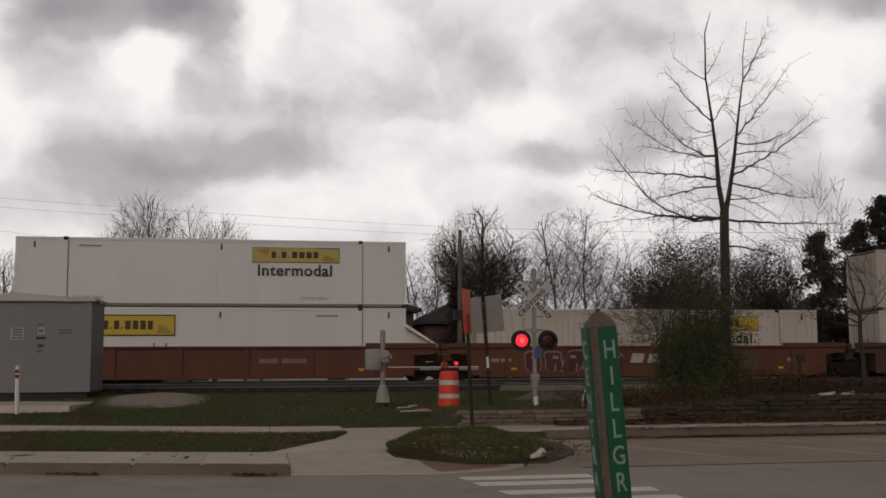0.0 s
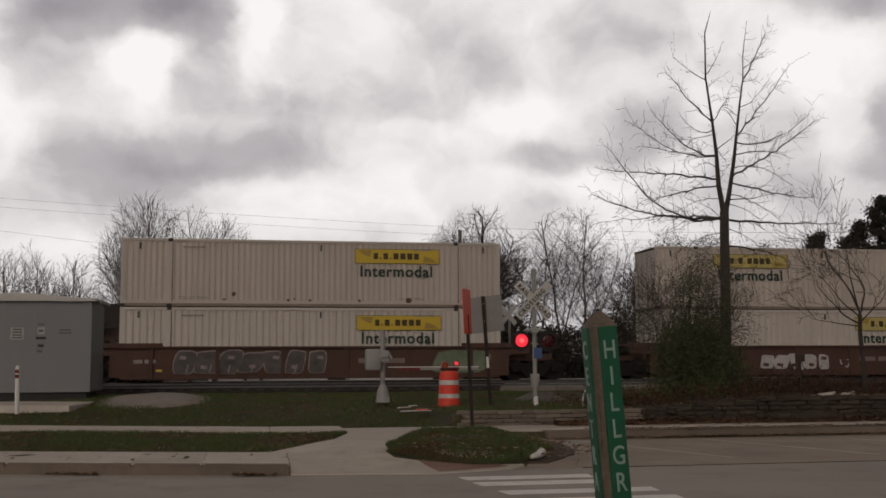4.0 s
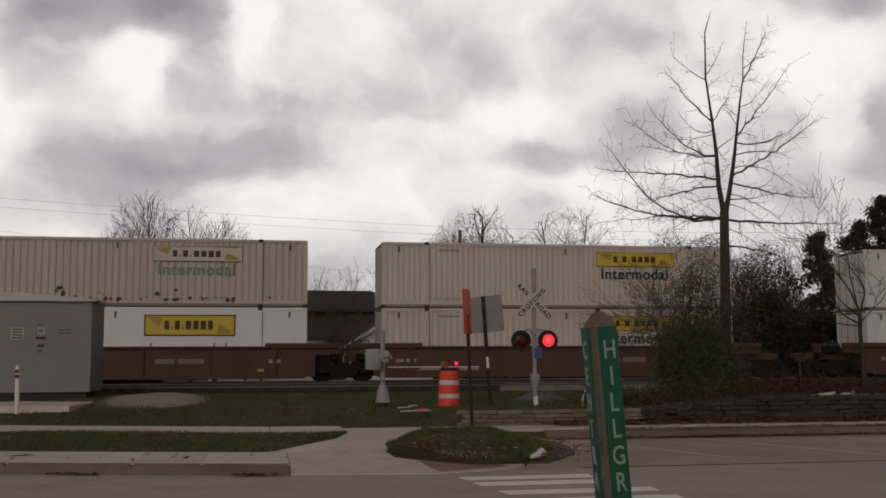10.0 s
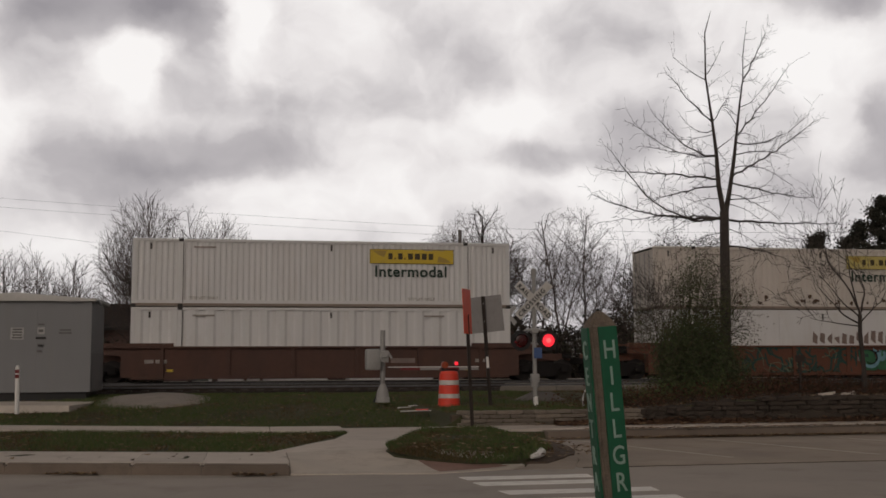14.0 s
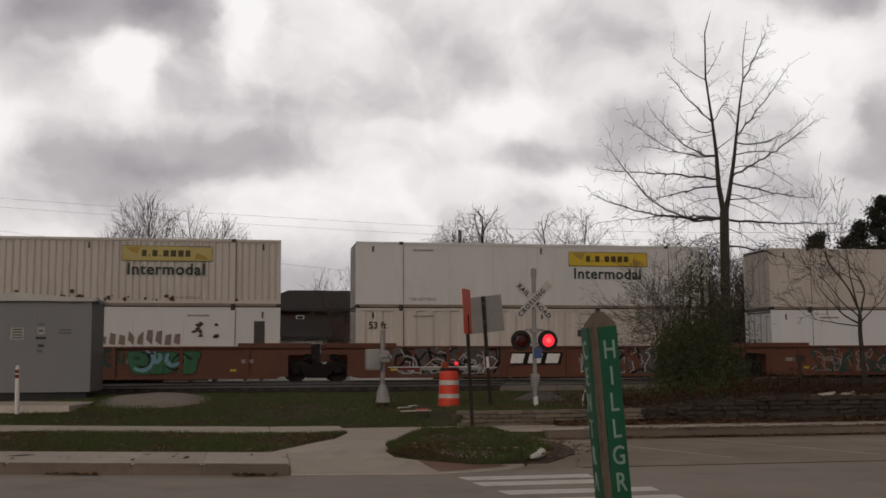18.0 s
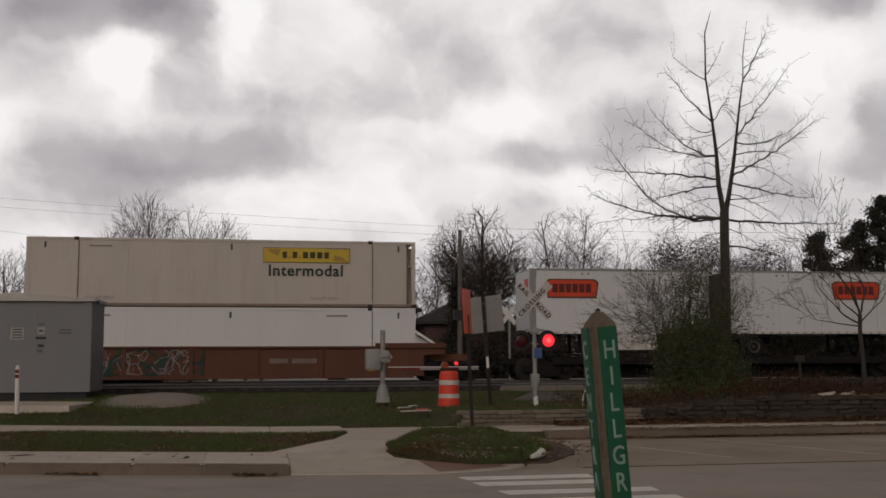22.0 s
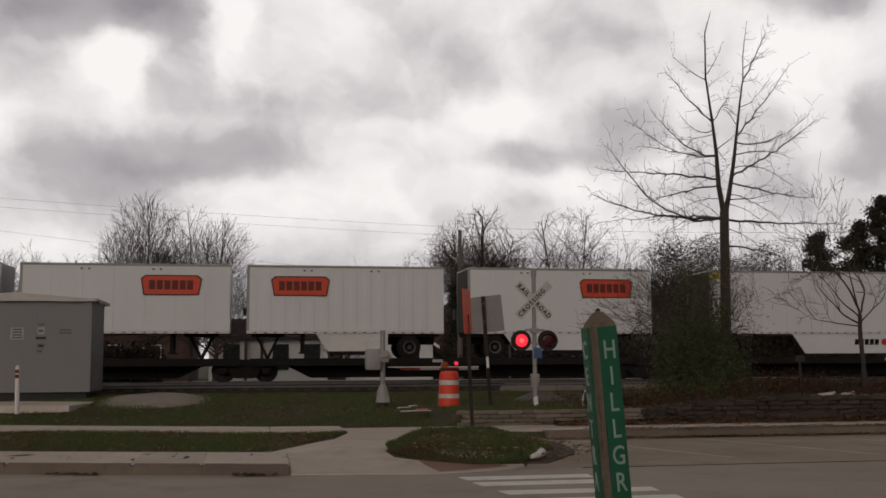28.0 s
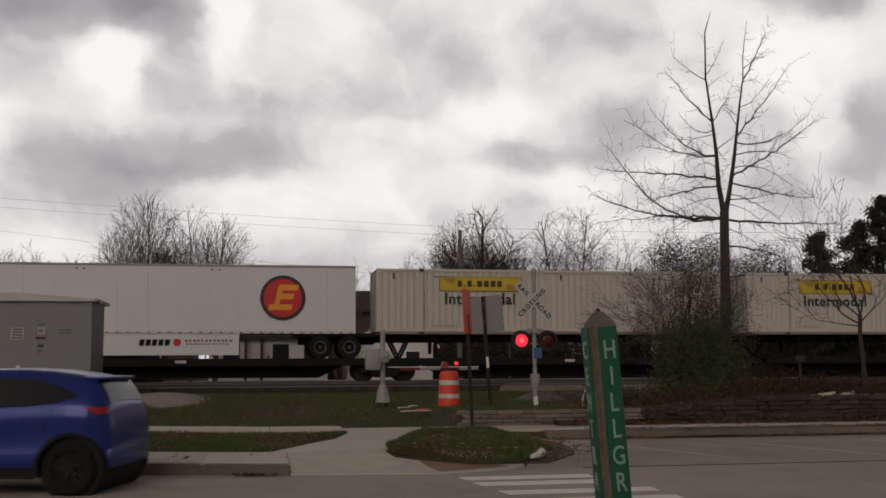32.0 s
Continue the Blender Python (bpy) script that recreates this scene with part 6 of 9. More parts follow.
def container(u, z, paint, style, logo=None, word=INKGREEN, logo_face=LOGOYELLOW, border=None, label="", length=LONG, scuffs=0, seed=0, low_logo=False, reefer=False):
    th = thing("container", pose(u, TRACK_Y, z), label, "shipping container", "containers on the train")
    y0 = -WIDE / 2
    key = (paint.name, style, length, reefer)
    skin = length - 0.46 if reefer else length
    pitch, depth = {"ribbed": (0.28, 0.05), "fine": (0.24, 0.036), "smooth": (0, 0), "panel": (0.74, 0.05)}[style]
    for f, y in ((1, y0), (-1, -y0)):
        if depth:
            make = lambda: mesh_of("side_wall", ribbed(skin, 0.16, HIGH - 0.12, y, pitch, depth, f), paint)
        else:
            make = lambda: mesh_of("side_wall", panelled(skin, 0.16, HIGH - 0.12, y, pitch or 2.03, f), paint)
        hang("side_wall", cached((key, "side", f), make), th, "ribbed side sheet" if depth else "smooth side sheet")
    hang("roof_panel", cached((key, "roof"), lambda: mesh_of("roof_panel", box(fresh(), 0.02, y0 + 0.04, HIGH - 0.05, length - 0.02, -y0 - 0.04, HIGH - 0.02), paint)), th)
    hang("floor", cached((key, "floor"), lambda: mesh_of("floor", box(fresh(), 0.02, y0 + 0.04, 0.06, length - 0.02, -y0 - 0.04, 0.12), DIRTYRAIL)), th)

    def front_end():
        bm = fresh()
        zs = [(0.1, 0)] + [q for k in range(9) for q in ((0.2 + 0.28 * k, 0), (0.23 + 0.28 * k, 0.035), (0.33 + 0.28 * k, 0.035), (0.36 + 0.28 * k, 0))] + [(HIGH - 0.05, 0)]
        a, b = [bm.verts.new((length - 0.02 - d, y0 + 0.1, z_)) for z_, d in zs], [bm.verts.new((length - 0.02 - d, -y0 - 0.1, z_)) for z_, d in zs]
        for i in range(len(zs) - 1):
            bm.faces.new((a[i], b[i], b[i + 1], a[i + 1]))
        return mesh_of("end_wall", bm, paint)
    if reefer:
        unit = part("cooling_unit", box(fresh(), length - 0.5, y0 + 0.75, 0.2, length - 0.06, -y0 - 0.12, HIGH - 0.2, 0.02), paint, th, "pale cooling unit in the end")
        part("recess", box(fresh(), length - 0.5, y0 + 0.12, 0.2, length - 0.3, y0 + 0.74, HIGH - 0.2, 0.02), DIRTYRAIL, unit, "dark rusty recess")
        part("side_post", box(fresh(), length - 0.12, -y0 - 0.11, 0.16, length - 0.02, -y0 - 0.02, HIGH - 0.1), DIRTYRAIL, unit, "rusty corner post")
        part("crossbar", box(fresh(), length - 0.3, y0 + 0.12, HIGH * 0.62, length - 0.1, y0 + 0.74, HIGH * 0.62 + 0.08), paint, unit)
        part("unit_frame", box(fresh(), skin - 0.02, y0 - 0.004, 0.16, skin + 0.06, y0 + 0.06, HIGH - 0.12), paint, th)
    else:
        hang("end_wall", cached((key, "front"), front_end), th, "ribbed end wall")

    def door():
        return mesh_of("door", box(fresh(), 0.02, 0.02, 0.16, 0.06, -y0 - 0.13, HIGH - 0.14, 0.01), paint)
    for s in (0, 1):
        d = hang("door", cached((key, "door"), door), th, "", pose(0, 0 if s else y0 + 0.11, 0))
        for yy in (0.3, 0.85):
            hang("lock_rod", cached("rod", lambda: mesh_of("lock_rod", tube(fresh(), [(-0.02, 0, 0.2), (-0.02, 0, HIGH - 0.2)], 0.02, 6), GALV)), d, "", pose(0, yy, 0))

    def rail_mesh(zb, zt):
        return lambda: mesh_of("side_rail", box(fresh(), 0.0, -0.025, zb, length, 0.055, zt, 0.008), paint if zt > 1 else DIRTYRAIL)
    for s in (-1, 1):
        hang("top_rail", cached((key, "top"), rail_mesh(HIGH - 0.12, HIGH)), th, "", pose(0, y0 if s < 0 else -y0 - 0.03, 0))
        hang("bottom_rail", cached((key, "bottom"), rail_mesh(0.04, 0.16)), th, "grimy bottom rail", pose(0, y0 if s < 0 else -y0 - 0.03, 0))
        if style in ("ribbed", "fine"):
            hang("lower_band", cached((length, paint.name, "band"), lambda: mesh_of("lower_band", box(fresh(), 0.1, -0.012, 0.16, length - 0.1, 0.02, 0.30), paint)), th, "", pose(0, y0 if s < 0 else -y0 - 0.008, 0))
    post = cached((key, "post"), lambda: mesh_of("post", box(fresh(), -0.08, -0.018, 0.05, 0.08, 0.07, HIGH - 0.05, 0.01), paint))
    cast = cached("cast", lambda: mesh_of("corner_casting", box(fresh(), -0.1, -0.03, -0.07, 0.1, 0.1, 0.07, 0.012), CASTING))
    stripe = cached("gapstripe", lambda: mesh_of("post_seam", box(fresh(), -0.012, -0.023, 0.2, 0.012, -0.017, HIGH - 0.16), GAPDARK))
    inner = (1.98, length - 1.98) if length > 14 else ()
    for x in (0.08, length - 0.08) + inner:
        for s in (-1, 1):
            turn = pose(x, y0, 0) if s < 0 else pose(x, -y0, 0, 0, 0, 180)
            hang("post", post, th, "", turn)
            for zz in (0.07, HIGH - 0.05):
                if x in inner or zz < 1:
                    hang("corner_casting", cast, th, "dark corner casting", turn @ pose(0, -0.002, zz))
    for x in inner:
        hang("post_seam", stripe, th, "", pose(x + 0.1, y0, 0))
    tick = cached("tick", lambda: mesh_of("lift_mark", box(fresh(), -0.04, -0.022, -0.13, 0.04, -0.016, 0.13), GAPDARK))
    for x in (0.75, length - 0.75, length / 2 + 0.2):
        hang("lift_mark", tick, th, "dark lifting mark", pose(x, y0, HIGH - 0.32))
    if style != "panel" and length > 14:
        for x in (2.35, 11.6):
            hang("lettering", words("TOP LIFT ONLY", 0.17, FADEDINK, 0.002), th, "small dark letters", pose(x, y0 - 0.03, 0.33))
    bars = cached("idbars", lambda: mesh_of("id_bar", box(fresh(), 0, -0.004, 0, 0.9, 0, 0.07), FADEDINK))
    for x in (2.5, 12.3):
        hang("id_bar", bars, th, "unreadable code as bars", pose(x, y0 - 0.03, HIGH - 0.38))
    if logo is not None:
        zl = HIGH - (0.96 if not low_logo else 1.2)
        logo_panel(th, logo, zl, 3.7, 0.88 if border else 0.64, logo_face, INKBROWN, border, y0 - 0.03)
        hang("lettering", words("Intermodal", 0.67, word, 0.015, "LEFT", True, 1.08), th, "bold word", pose(logo + 0.2, y0 - 0.03, zl - 0.56 - (0.2 if border else 0)))
    rnd = random.Random(seed)
    if scuffs:
        bm = fresh()
        for k in range(scuffs):
            cx, cz, r = rnd.uniform(4, 12) if rnd.random() < 0.7 else rnd.uniform(1, 15), 0.3 + rnd.random() ** 3 * 0.5, rnd.uniform(0.03, 0.13)
            plate(bm, [(cx + r * rnd.uniform(0.5, 1.3) * math.cos(a), cz + r * rnd.uniform(0.5, 1.2) * math.sin(a)) for a in [6.28 * i / 8 for i in range(8)]], y0 - 0.034, y0 - 0.03)
        tagged(part("scuffing", bm, SCUFF, th, "rusty scuffs along the bottom"), kind="stuff")
    MOVERS.append((th, u))
    return th


def spray(parent, x0, x1, z0, z1, y, mat, seed, n, thick=0.06, label="sprayed scrawl"):
    """Abstract scrawls of spray paint: short bent strokes."""
    rnd = random.Random(seed)
    bm = fresh()
    for k in range(n):
        cx = x0 + (x1 - x0) * (k + rnd.uniform(0.1, 0.9)) / n
        r, a0, sweep = rnd.uniform(0.2, 0.48) * (z1 - z0), rnd.uniform(0, 6.28), rnd.uniform(1.2, 4.6)
        cz = rnd.uniform(z0 + r, z1 - r)
        m = 9
        for i in range(m):
            a, b = a0 + sweep * i / m, a0 + sweep * (i + 1) / m
            t = thick * (0.5 + 0.5 * math.sin(math.pi * (i + 0.5) / m)) + 0.012
            plate(bm, [(cx + (r - t) * math.cos(a), cz + (r - t) * math.sin(a)), (cx + (r + t) * math.cos(a), cz + (r + t) * math.sin(a)), (cx + (r + t) * math.cos(b), cz + (r + t) * math.sin(b)), (cx + (r - t) * math.cos(b), cz + (r - t) * math.sin(b))], y - 0.004 - 0.0006 * (k % 5), y)
    tagged(part("graffiti", bm, mat, parent, label), kind="stuff")


def scribble(parent, x0, x1, z0, z1, y, mat, seed, n, thick=0.02, label="sprayed scrawl"):
    """Tangled angular strokes of spray paint."""
    rnd = random.Random(seed)
    bm = fresh()
    for k in range(n):
        x, z = x0 + (x1 - x0) * (k + rnd.random()) / n, rnd.uniform(z0, z1)
        a = rnd.uniform(0, 6.28)
        for i in range(rnd.randint(3, 7)):
            a += rnd.choice((-1.9, -1.2, -0.5, 0.5, 1.2, 1.9)) * rnd.uniform(0.6, 1.1)
            l_ = rnd.uniform(0.12, 0.5) * (z1 - z0)
            nx, nz = min(x1, max(x0, x + l_ * math.cos(a) * 0.8)), min(z1, max(z0, z + l_ * math.sin(a)))
            if math.hypot(nx - x, nz - z) > 0.05:
                t = thick * rnd.uniform(0.6, 1.3)
                ox, oz = -math.sin(a) * t, math.cos(a) * t
                plate(bm, [(x - ox, z - oz), (nx - ox, nz - oz), (nx + ox, nz + oz), (x + ox, z + oz)], y - 0.004 - 0.0005 * (k % 7), y)
            x, z = nx, nz
    tagged(part("graffiti", bm, mat, parent, label), kind="stuff")


def block_tag(parent, x0, x1, z0, z1, y, fill, rim, seed, n):
    """Fat abstract block shapes with a pale outline, sprayed side by side."""
    rnd = random.Random(seed)
    outer, inner = fresh(), fresh()
    step = (x1 - x0) / n
    for k in range(n):
        cx, cz = x0 + step * (k + 0.5), (z0 + z1) / 2
        hw, hh, lean = step * rnd.uniform(0.42, 0.64), (z1 - z0) / 2 * rnd.uniform(0.85, 1.0), rnd.uniform(-0.2, 0.2)
        shape = [(math.copysign(abs(math.cos(a)) ** 0.45, math.cos(a)) * rnd.uniform(0.86, 1.0), math.copysign(abs(math.sin(a)) ** 0.45, math.sin(a)) * rnd.uniform(0.88, 1.0)) for a in [2 * math.pi * i / 18 for i in range(18)]]
        yk = 0.0008 * (k % 4)
        plate(outer, [(cx + px * hw + lean * pz, cz + pz * hh) for px, pz in shape], y - 0.004 - yk, y + 0.002)
        plate(inner, [(cx + px * (hw - 0.045) + lean * pz, cz - 0.02 + pz * (hh - 0.035)) for px, pz in shape], y - 0.010 - yk, y - 0.006)
        # a notch and a stroke inside each shape
        nx, nz = cx + rnd.uniform(-0.3, 0.3) * hw, cz + rnd.choice((-0.4, 0.35)) * hh
        plate(outer, [(nx - 0.14, nz - 0.05), (nx + 0.12, nz - 0.08), (nx + 0.15, nz + 0.05), (nx - 0.1, nz + 0.09)], y - 0.016, y - 0.012)
        if rnd.random() < 0.6:
            sx = cx + hw * rnd.uniform(-0.2, 0.2)
            plate(outer, [(sx, z0 + 0.1), (sx + 0.05, z0 + 0.1), (sx + 0.12, cz - 0.1), (sx + 0.06, cz - 0.1)], y - 0.016, y - 0.012)
    tagged(part("graffiti", outer, rim, parent, "pale outlines of sprayed shapes"), kind="stuff")
    tagged(part("graffiti", inner, fill, parent, "fat dusky sprayed shapes"), kind="stuff")


def wheel_mesh():
    bm = fresh()
    prof = ((0.46, -0.07), (0.46, 0.05), (0.50, 0.06), (0.50, 0.085), (0.42, 0.09), (0.36, 0.03), (0.16, 0.05), (0.14, 0.09), (0.0, 0.09))
    n = 20
    rings = [[bm.verts.new((r * math.cos(a), y, r * math.sin(a))) for a in [2 * math.pi * k / n for k in range(n)]] for r, y in prof[:-1]]
    for a, b in zip(rings, rings[1:]):
        for k in range(n):
            bm.faces.new((a[k], a[(k + 1) % n], b[(k + 1) % n], b[k]))
    bm.faces.new(rings[0])
    bm.faces.new(rings[-1])
    for k in range(3):
        a = 2.1 * k
        tube(bm, [(0.28 * math.cos(a), -0.08, 0.28 * math.sin(a)), (0.28 * math.cos(a), -0.06, 0.28 * math.sin(a))], 0.05, 6)
    return mesh_of("wheel", bm, WHEELSTEEL, True)


def truck(parent, x, base_z=0.0):
    """A two-axle freight truck: side frames with springs, bolster, two wheelsets."""
    def frame_mesh():
        bm = fresh()
        for s in (-1, 1):
            y0, y1 = s * 1.05 - 0.08, s * 1.05 + 0.08
            plate(bm, [(-1.15, 0.42), (-1.15, 0.62), (-0.75, 0.74), (0.75, 0.74), (1.15, 0.62), (1.15, 0.42), (0.72, 0.5), (0.42, 0.16), (-0.42, 0.16), (-0.72, 0.5)], y0, y1)
            for k in range(3):
                tube(bm, [(-0.2 + 0.2 * k, s * 1.05 - 0.1 * s, 0.24), (-0.2 + 0.2 * k, s * 1.05 - 0.1 * s, 0.55)], 0.07, 8)
            for ax in (-0.89, 0.89):
                box(bm, ax - 0.16, s * 1.12 - 0.08, 0.34, ax + 0.16, s * 1.12 + 0.08, 0.62, 0.03)
        box(bm, -0.25, -1.0, 0.5, 0.25, 1.0, 0.82)
        return mesh_of("truck", bm, CARBLACK)
    tk = hang("truck", cached("truck", frame_mesh), parent, "grimy black two-axle truck", pose(x, 0, base_z))
    wm = cached("wheelset", wheel_mesh)

    def set_mesh():
        bm = fresh()
        tube(bm, [(0, -1.15, 0), (0, 1.15, 0)], 0.085, 10)
        return mesh_of("axle", bm, WHEELSTEEL)
    for ax in (-0.89, 0.89):
        ws = fresh()
        key = "spinset"

        def whole():
            b = bmesh.new()
            b.from_mesh(wm)
            bmesh.ops.translate(b, verts=b.verts, vec=(0, -0.76, 0))
            k = bmesh.new()
            t2 = wm.copy()
            t2.transform(Matrix.Translation((0, 0.76, 0)) @ Matrix.Rotation(math.pi, 4, "Z"))
            b.from_mesh(t2)
            tube(b, [(0, -1.15, 0), (0, 1.15, 0)], 0.085, 10)
            me = bpy.data.meshes.new("wheelset")
            b.to_mesh(me)
            b.free(), k.free()
            me.materials.append(WHEELSTEEL)
            return me
        ws.free()
        o = hang("wheelset", cached(key, whole), tk, "steel wheels on their axle", pose(ax, 0, 0.46))
        SPINNERS.append((o, ax, 0.46, 0.46, parent, x))


def well_car(u, paint, left_end, right_end, seed, label, length=LONG):
    """One unit of a well car: deep side sills, end platforms, trucks."""
    th = thing("well_car", pose(u, TRACK_Y, RAILTOP), label, "railway car", "well cars of the train")
    el, er = (2.9 if left_end else 1.45), (2.9 if right_end else 1.45)
    for s in (-1, 1):
        y = s * 1.36
        sill = part("side_sill", plate(fresh(), [(-0.35, 0.22), (length + 0.35, 0.22), (length + 0.35, 1.12), (length + 1.3, 1.18), (length + 1.3, 1.42), (-1.3, 1.42), (-1.3, 1.18), (-0.35, 1.12)], y - 0.03, y + 0.03), paint, th, "deep painted side sill")
        part("top_chord", box(fresh(), -1.3, y - 0.14, 1.42, length + 1.3, y + 0.14, 1.5, 0.01), paint, sill)
        for x0, x1 in ((-1.3, 1.75), (length - 1.75, length + 1.3)):
            part("raised_end", box(fresh(), x0, y - 0.15, 1.5, x1, y + 0.13, 1.63, 0.012), paint, sill)
        part("bottom_chord", box(fresh(), 0.1, y - 0.1, 0.14, length - 0.1, y + 0.1, 0.24, 0.01), paint, sill)
        if s < 0:
            rib = cached(("rib", paint.name), lambda: mesh_of("stake", box(fresh(), -0.08, -0.13, 0.24, 0.08, 0.03, 1.42, 0.01), paint))
            k = 1.3
            while k < length:
                hang("stake", rib, sill, "", pose(k, y, 0))
                k += 2.7
    part("floor_plate", box(fresh(), 0, -1.3, 0.2, length, 1.3, 0.26), CARBLACK, th)
    for x0, x1 in ((-el, -0.2), (length + 0.2, length + er)):
        pl = part("end_platform", box(fresh(), x0, -0.75, 0.84, x1, 0.75, 1.16, 0.03), paint, th, "end platform over the truck")
        part("bulkhead", box(fresh(), (x0 if x0 > 0 else x1 - 0.12), -1.33, 0.3, (x0 + 0.12 if x0 > 0 else x1), 1.33, 1.4), paint, pl)
        xm = x0 + 0.4 if x0 < 0 else x1 - 0.4
        part("grab_iron", tube(fresh(), [(xm, -1.2, 1.1), (xm, -1.2, 1.75), (xm + 0.5, -1.2, 1.75), (xm + 0.5, -1.2, 1.1)], 0.02, 6), CARBLACK, pl)
        part("end_sill", box(fresh(), min(xm, xm + 0.3), -1.3, 0.95, max(xm, xm + 0.3), 1.3, 1.16), CARBLACK, pl)
    if left_end:
        part("brake_unit", box(fresh(), -1.9, -1.0, 1.16, -1.2, -0.4, 1.5, 0.05), CARBLACK, th, "dark brake gear")
        part("coupler", box(fresh(), -3.5, -0.18, 0.68, -2.7, 0.18, 0.96, 0.04), CARBLACK, th)
    if right_end:
        part("coupler", box(fresh(), length + 2.7, -0.18, 0.68, length + 3.5, 0.18, 0.96, 0.04), CARBLACK, th)
        part("air_hose", tube(fresh(), [(length + 2.9, -0.3, 0.8), (length + 3.2, -0.3, 0.35), (length + 3.5, -0.3, 0.3), (length + 3.8, -0.3, 0.75)], 0.03, 6), CARBLACK, th)
        part("end_post", box(fresh(), length + 2.2, -0.9, 1.16, length + 2.28, -0.82, 1.9), CARBLACK, th)
        truck(th, length + 1.6)
    truck(th, -1.62)
    for x, w in ((0.6, 0.9), (length - 1.6, 0.5)):
        part("stencil_bar", box(fresh(), x, -1.4, 0.8, x + w * 0.4, -1.391, 0.95), FADEDINK, th, "unreadable stencil bar")
        part("stencil_bar", box(fresh(), x + w * 0.5, -1.4, 0.8, x + w, -1.391, 0.95), FADEDINK, th, "unreadable stencil bar")
    part("print_bar", box(fresh(), 9.9, -1.4, 0.78, 10.7, -1.391, 0.98), STENCIL, th, "unreadable print bar")
    part("print_bar", box(fresh(), 10.85, -1.4, 0.78, 11.9, -1.391, 0.98), STENCIL, th, "unreadable print bar")
    for k in (0, 3):
        part("reflector", box(fresh(), 1.5 + 4.2 * k, -1.4, 0.45, 1.75 + 4.2 * k, -1.391, 0.55), LOGOYELLOW, th, "yellow reflector")
    MOVERS.append((th, u))
    return th


TOPZ, LOWZ = RAILTOP + 3.145, RAILTOP + 0.26
W, D_, Cc = WHITEBOX, DINGYBOX, CREAMBOX
# left end of each stack, lower box, upper box
well_car(-9.75, CARRUST, True, False, 1, "rust-brown well car loaded with two containers")
container(-9.75, LOWZ, PLAINWHITE, "smooth", 2.75, INKFADED, LOGOYELLOW, BLACK, "smooth white container with a bright yellow logo panel", low_logo=True)
container(-9.75, TOPZ, PLAINWHITE, "smooth", 9.56, INKGREEN, LOGOFADED, None, "smooth white container with a faded yellow logo panel")
w2 = well_car(9.55, CARRUST, False, False, 2, "rust-brown well car covered in sprayed scrawls")
container(9.55, LOWZ, CREAMBOX, "ribbed", 9.5, INKGREEN, LOGOYELLOW, None, "cream ribbed container riding low in the car")
w3 = well_car(28.9, CARBROWN, False, True, 3, "dark brown well car with grey sprayed scrawls")
container(28.9, LOWZ, CREAMBOX, "ribbed", 9.8, INKGREEN, LOGOYELLOW, None, "cream ribbed container with a yellow logo panel")
container(28.9, TOPZ, DINGYBOX, "fine", 9.73, INKGREEN, LOGOYELLOW, None, "weathered cream container with a yellow logo panel", scuffs=8, seed=2)
w4 = well_car(52.3, CARBROWN, True, False, 4, "dark brown well car with large pale sprayed letters")
container(52.3, LOWZ, CREAMBOX, "ribbed", 9.78, INKGREEN, LOGOFADED, None, "cream ribbed container with a faded logo panel")
container(52.3, TOPZ, DINGYBOX, "ribbed", 2.82, INKGREEN, LOGOFADED, None, "weathered tan ribbed container with a faded logo panel")
well_car(71.75, CARBROWN, False, False, 5, "plain dark brown well car")
container(71.75, LOWZ, PLAINWHITE, "smooth", 9.44, INKFADED, LOGOYELLOW, BLACK, "smooth bright white container with a black-rimmed yellow panel", low_logo=True)
container(71.75, TOPZ, DINGYBOX, "ribbed", 9.71, INKFADED, LOGOGREY, None, "weathered ribbed container with bleached logo and rusty scuffs", scuffs=34, seed=5)
well_car(91.1, CARBROWN, False, True, 6, "plain dark brown well car")
container(91.1, LOWZ, CREAMBOX, "ribbed", 9.75, INKGREEN, LOGOYELLOW, None, "cream ribbed container with a yellow logo panel")
container(91.1, TOPZ, CREAMBOX, "fine", 9.7, INKGREEN, LOGOYELLOW, None, "cream finely ribbed container with a yellow logo panel")
well_car(114.0, CARBROWN, True, True, 7, "single dark brown well car")
container(114.0, LOWZ, WHITEBOX, "panel", None, label="off-white container with wide flat panels")
container(114.0, TOPZ, WHITEBOX, "fine", 9.93, INKGREEN, LOGOYELLOW, None, "off-white finely ribbed container with a yellow logo panel")
w8 = well_car(136.85, CARRUST, True, False, 8, "orange-brown well car with green sprayed scrawls")
b8 = container(136.85, LOWZ, WHITEBOX, "smooth", None, label="smooth white container with torn lettering", scuffs=10, seed=9)
container(136.85, TOPZ, CREAMBOX, "ribbed", 9.59, INKGREEN, LOGOFADED, None, "cream ribbed container with rusty scuffs along its foot", scuffs=40, seed=12)
w9 = well_car(156.2, CARRUST, False, False, 9, "orange-brown well car with pale sprayed scrawls")
b9 = container(156.2, LOWZ, CREAMBOX, "panel", None, label="cream refrigerated container with wide flat panels", reefer=True)
container(156.2, TOPZ, WHITEBOX, "smooth", 9.55, INKGREEN, LOGOYELLOW, None, "smooth off-white refrigerated container with a yellow logo panel", reefer=True)
w10 = well_car(175.4, CARRUST, False, True, 10, "orange-brown well car with grey sprayed scrawls")
container(175.4, LOWZ, PLAINWHITE, "smooth", None, label="plain bright white container")
container(175.4, TOPZ, CREAMBOX, "smooth", 9.6, INKGREEN, LOGOYELLOW, None, "smooth cream refrigerated container with a yellow logo panel", reefer=True)
rb = random.Random(88)
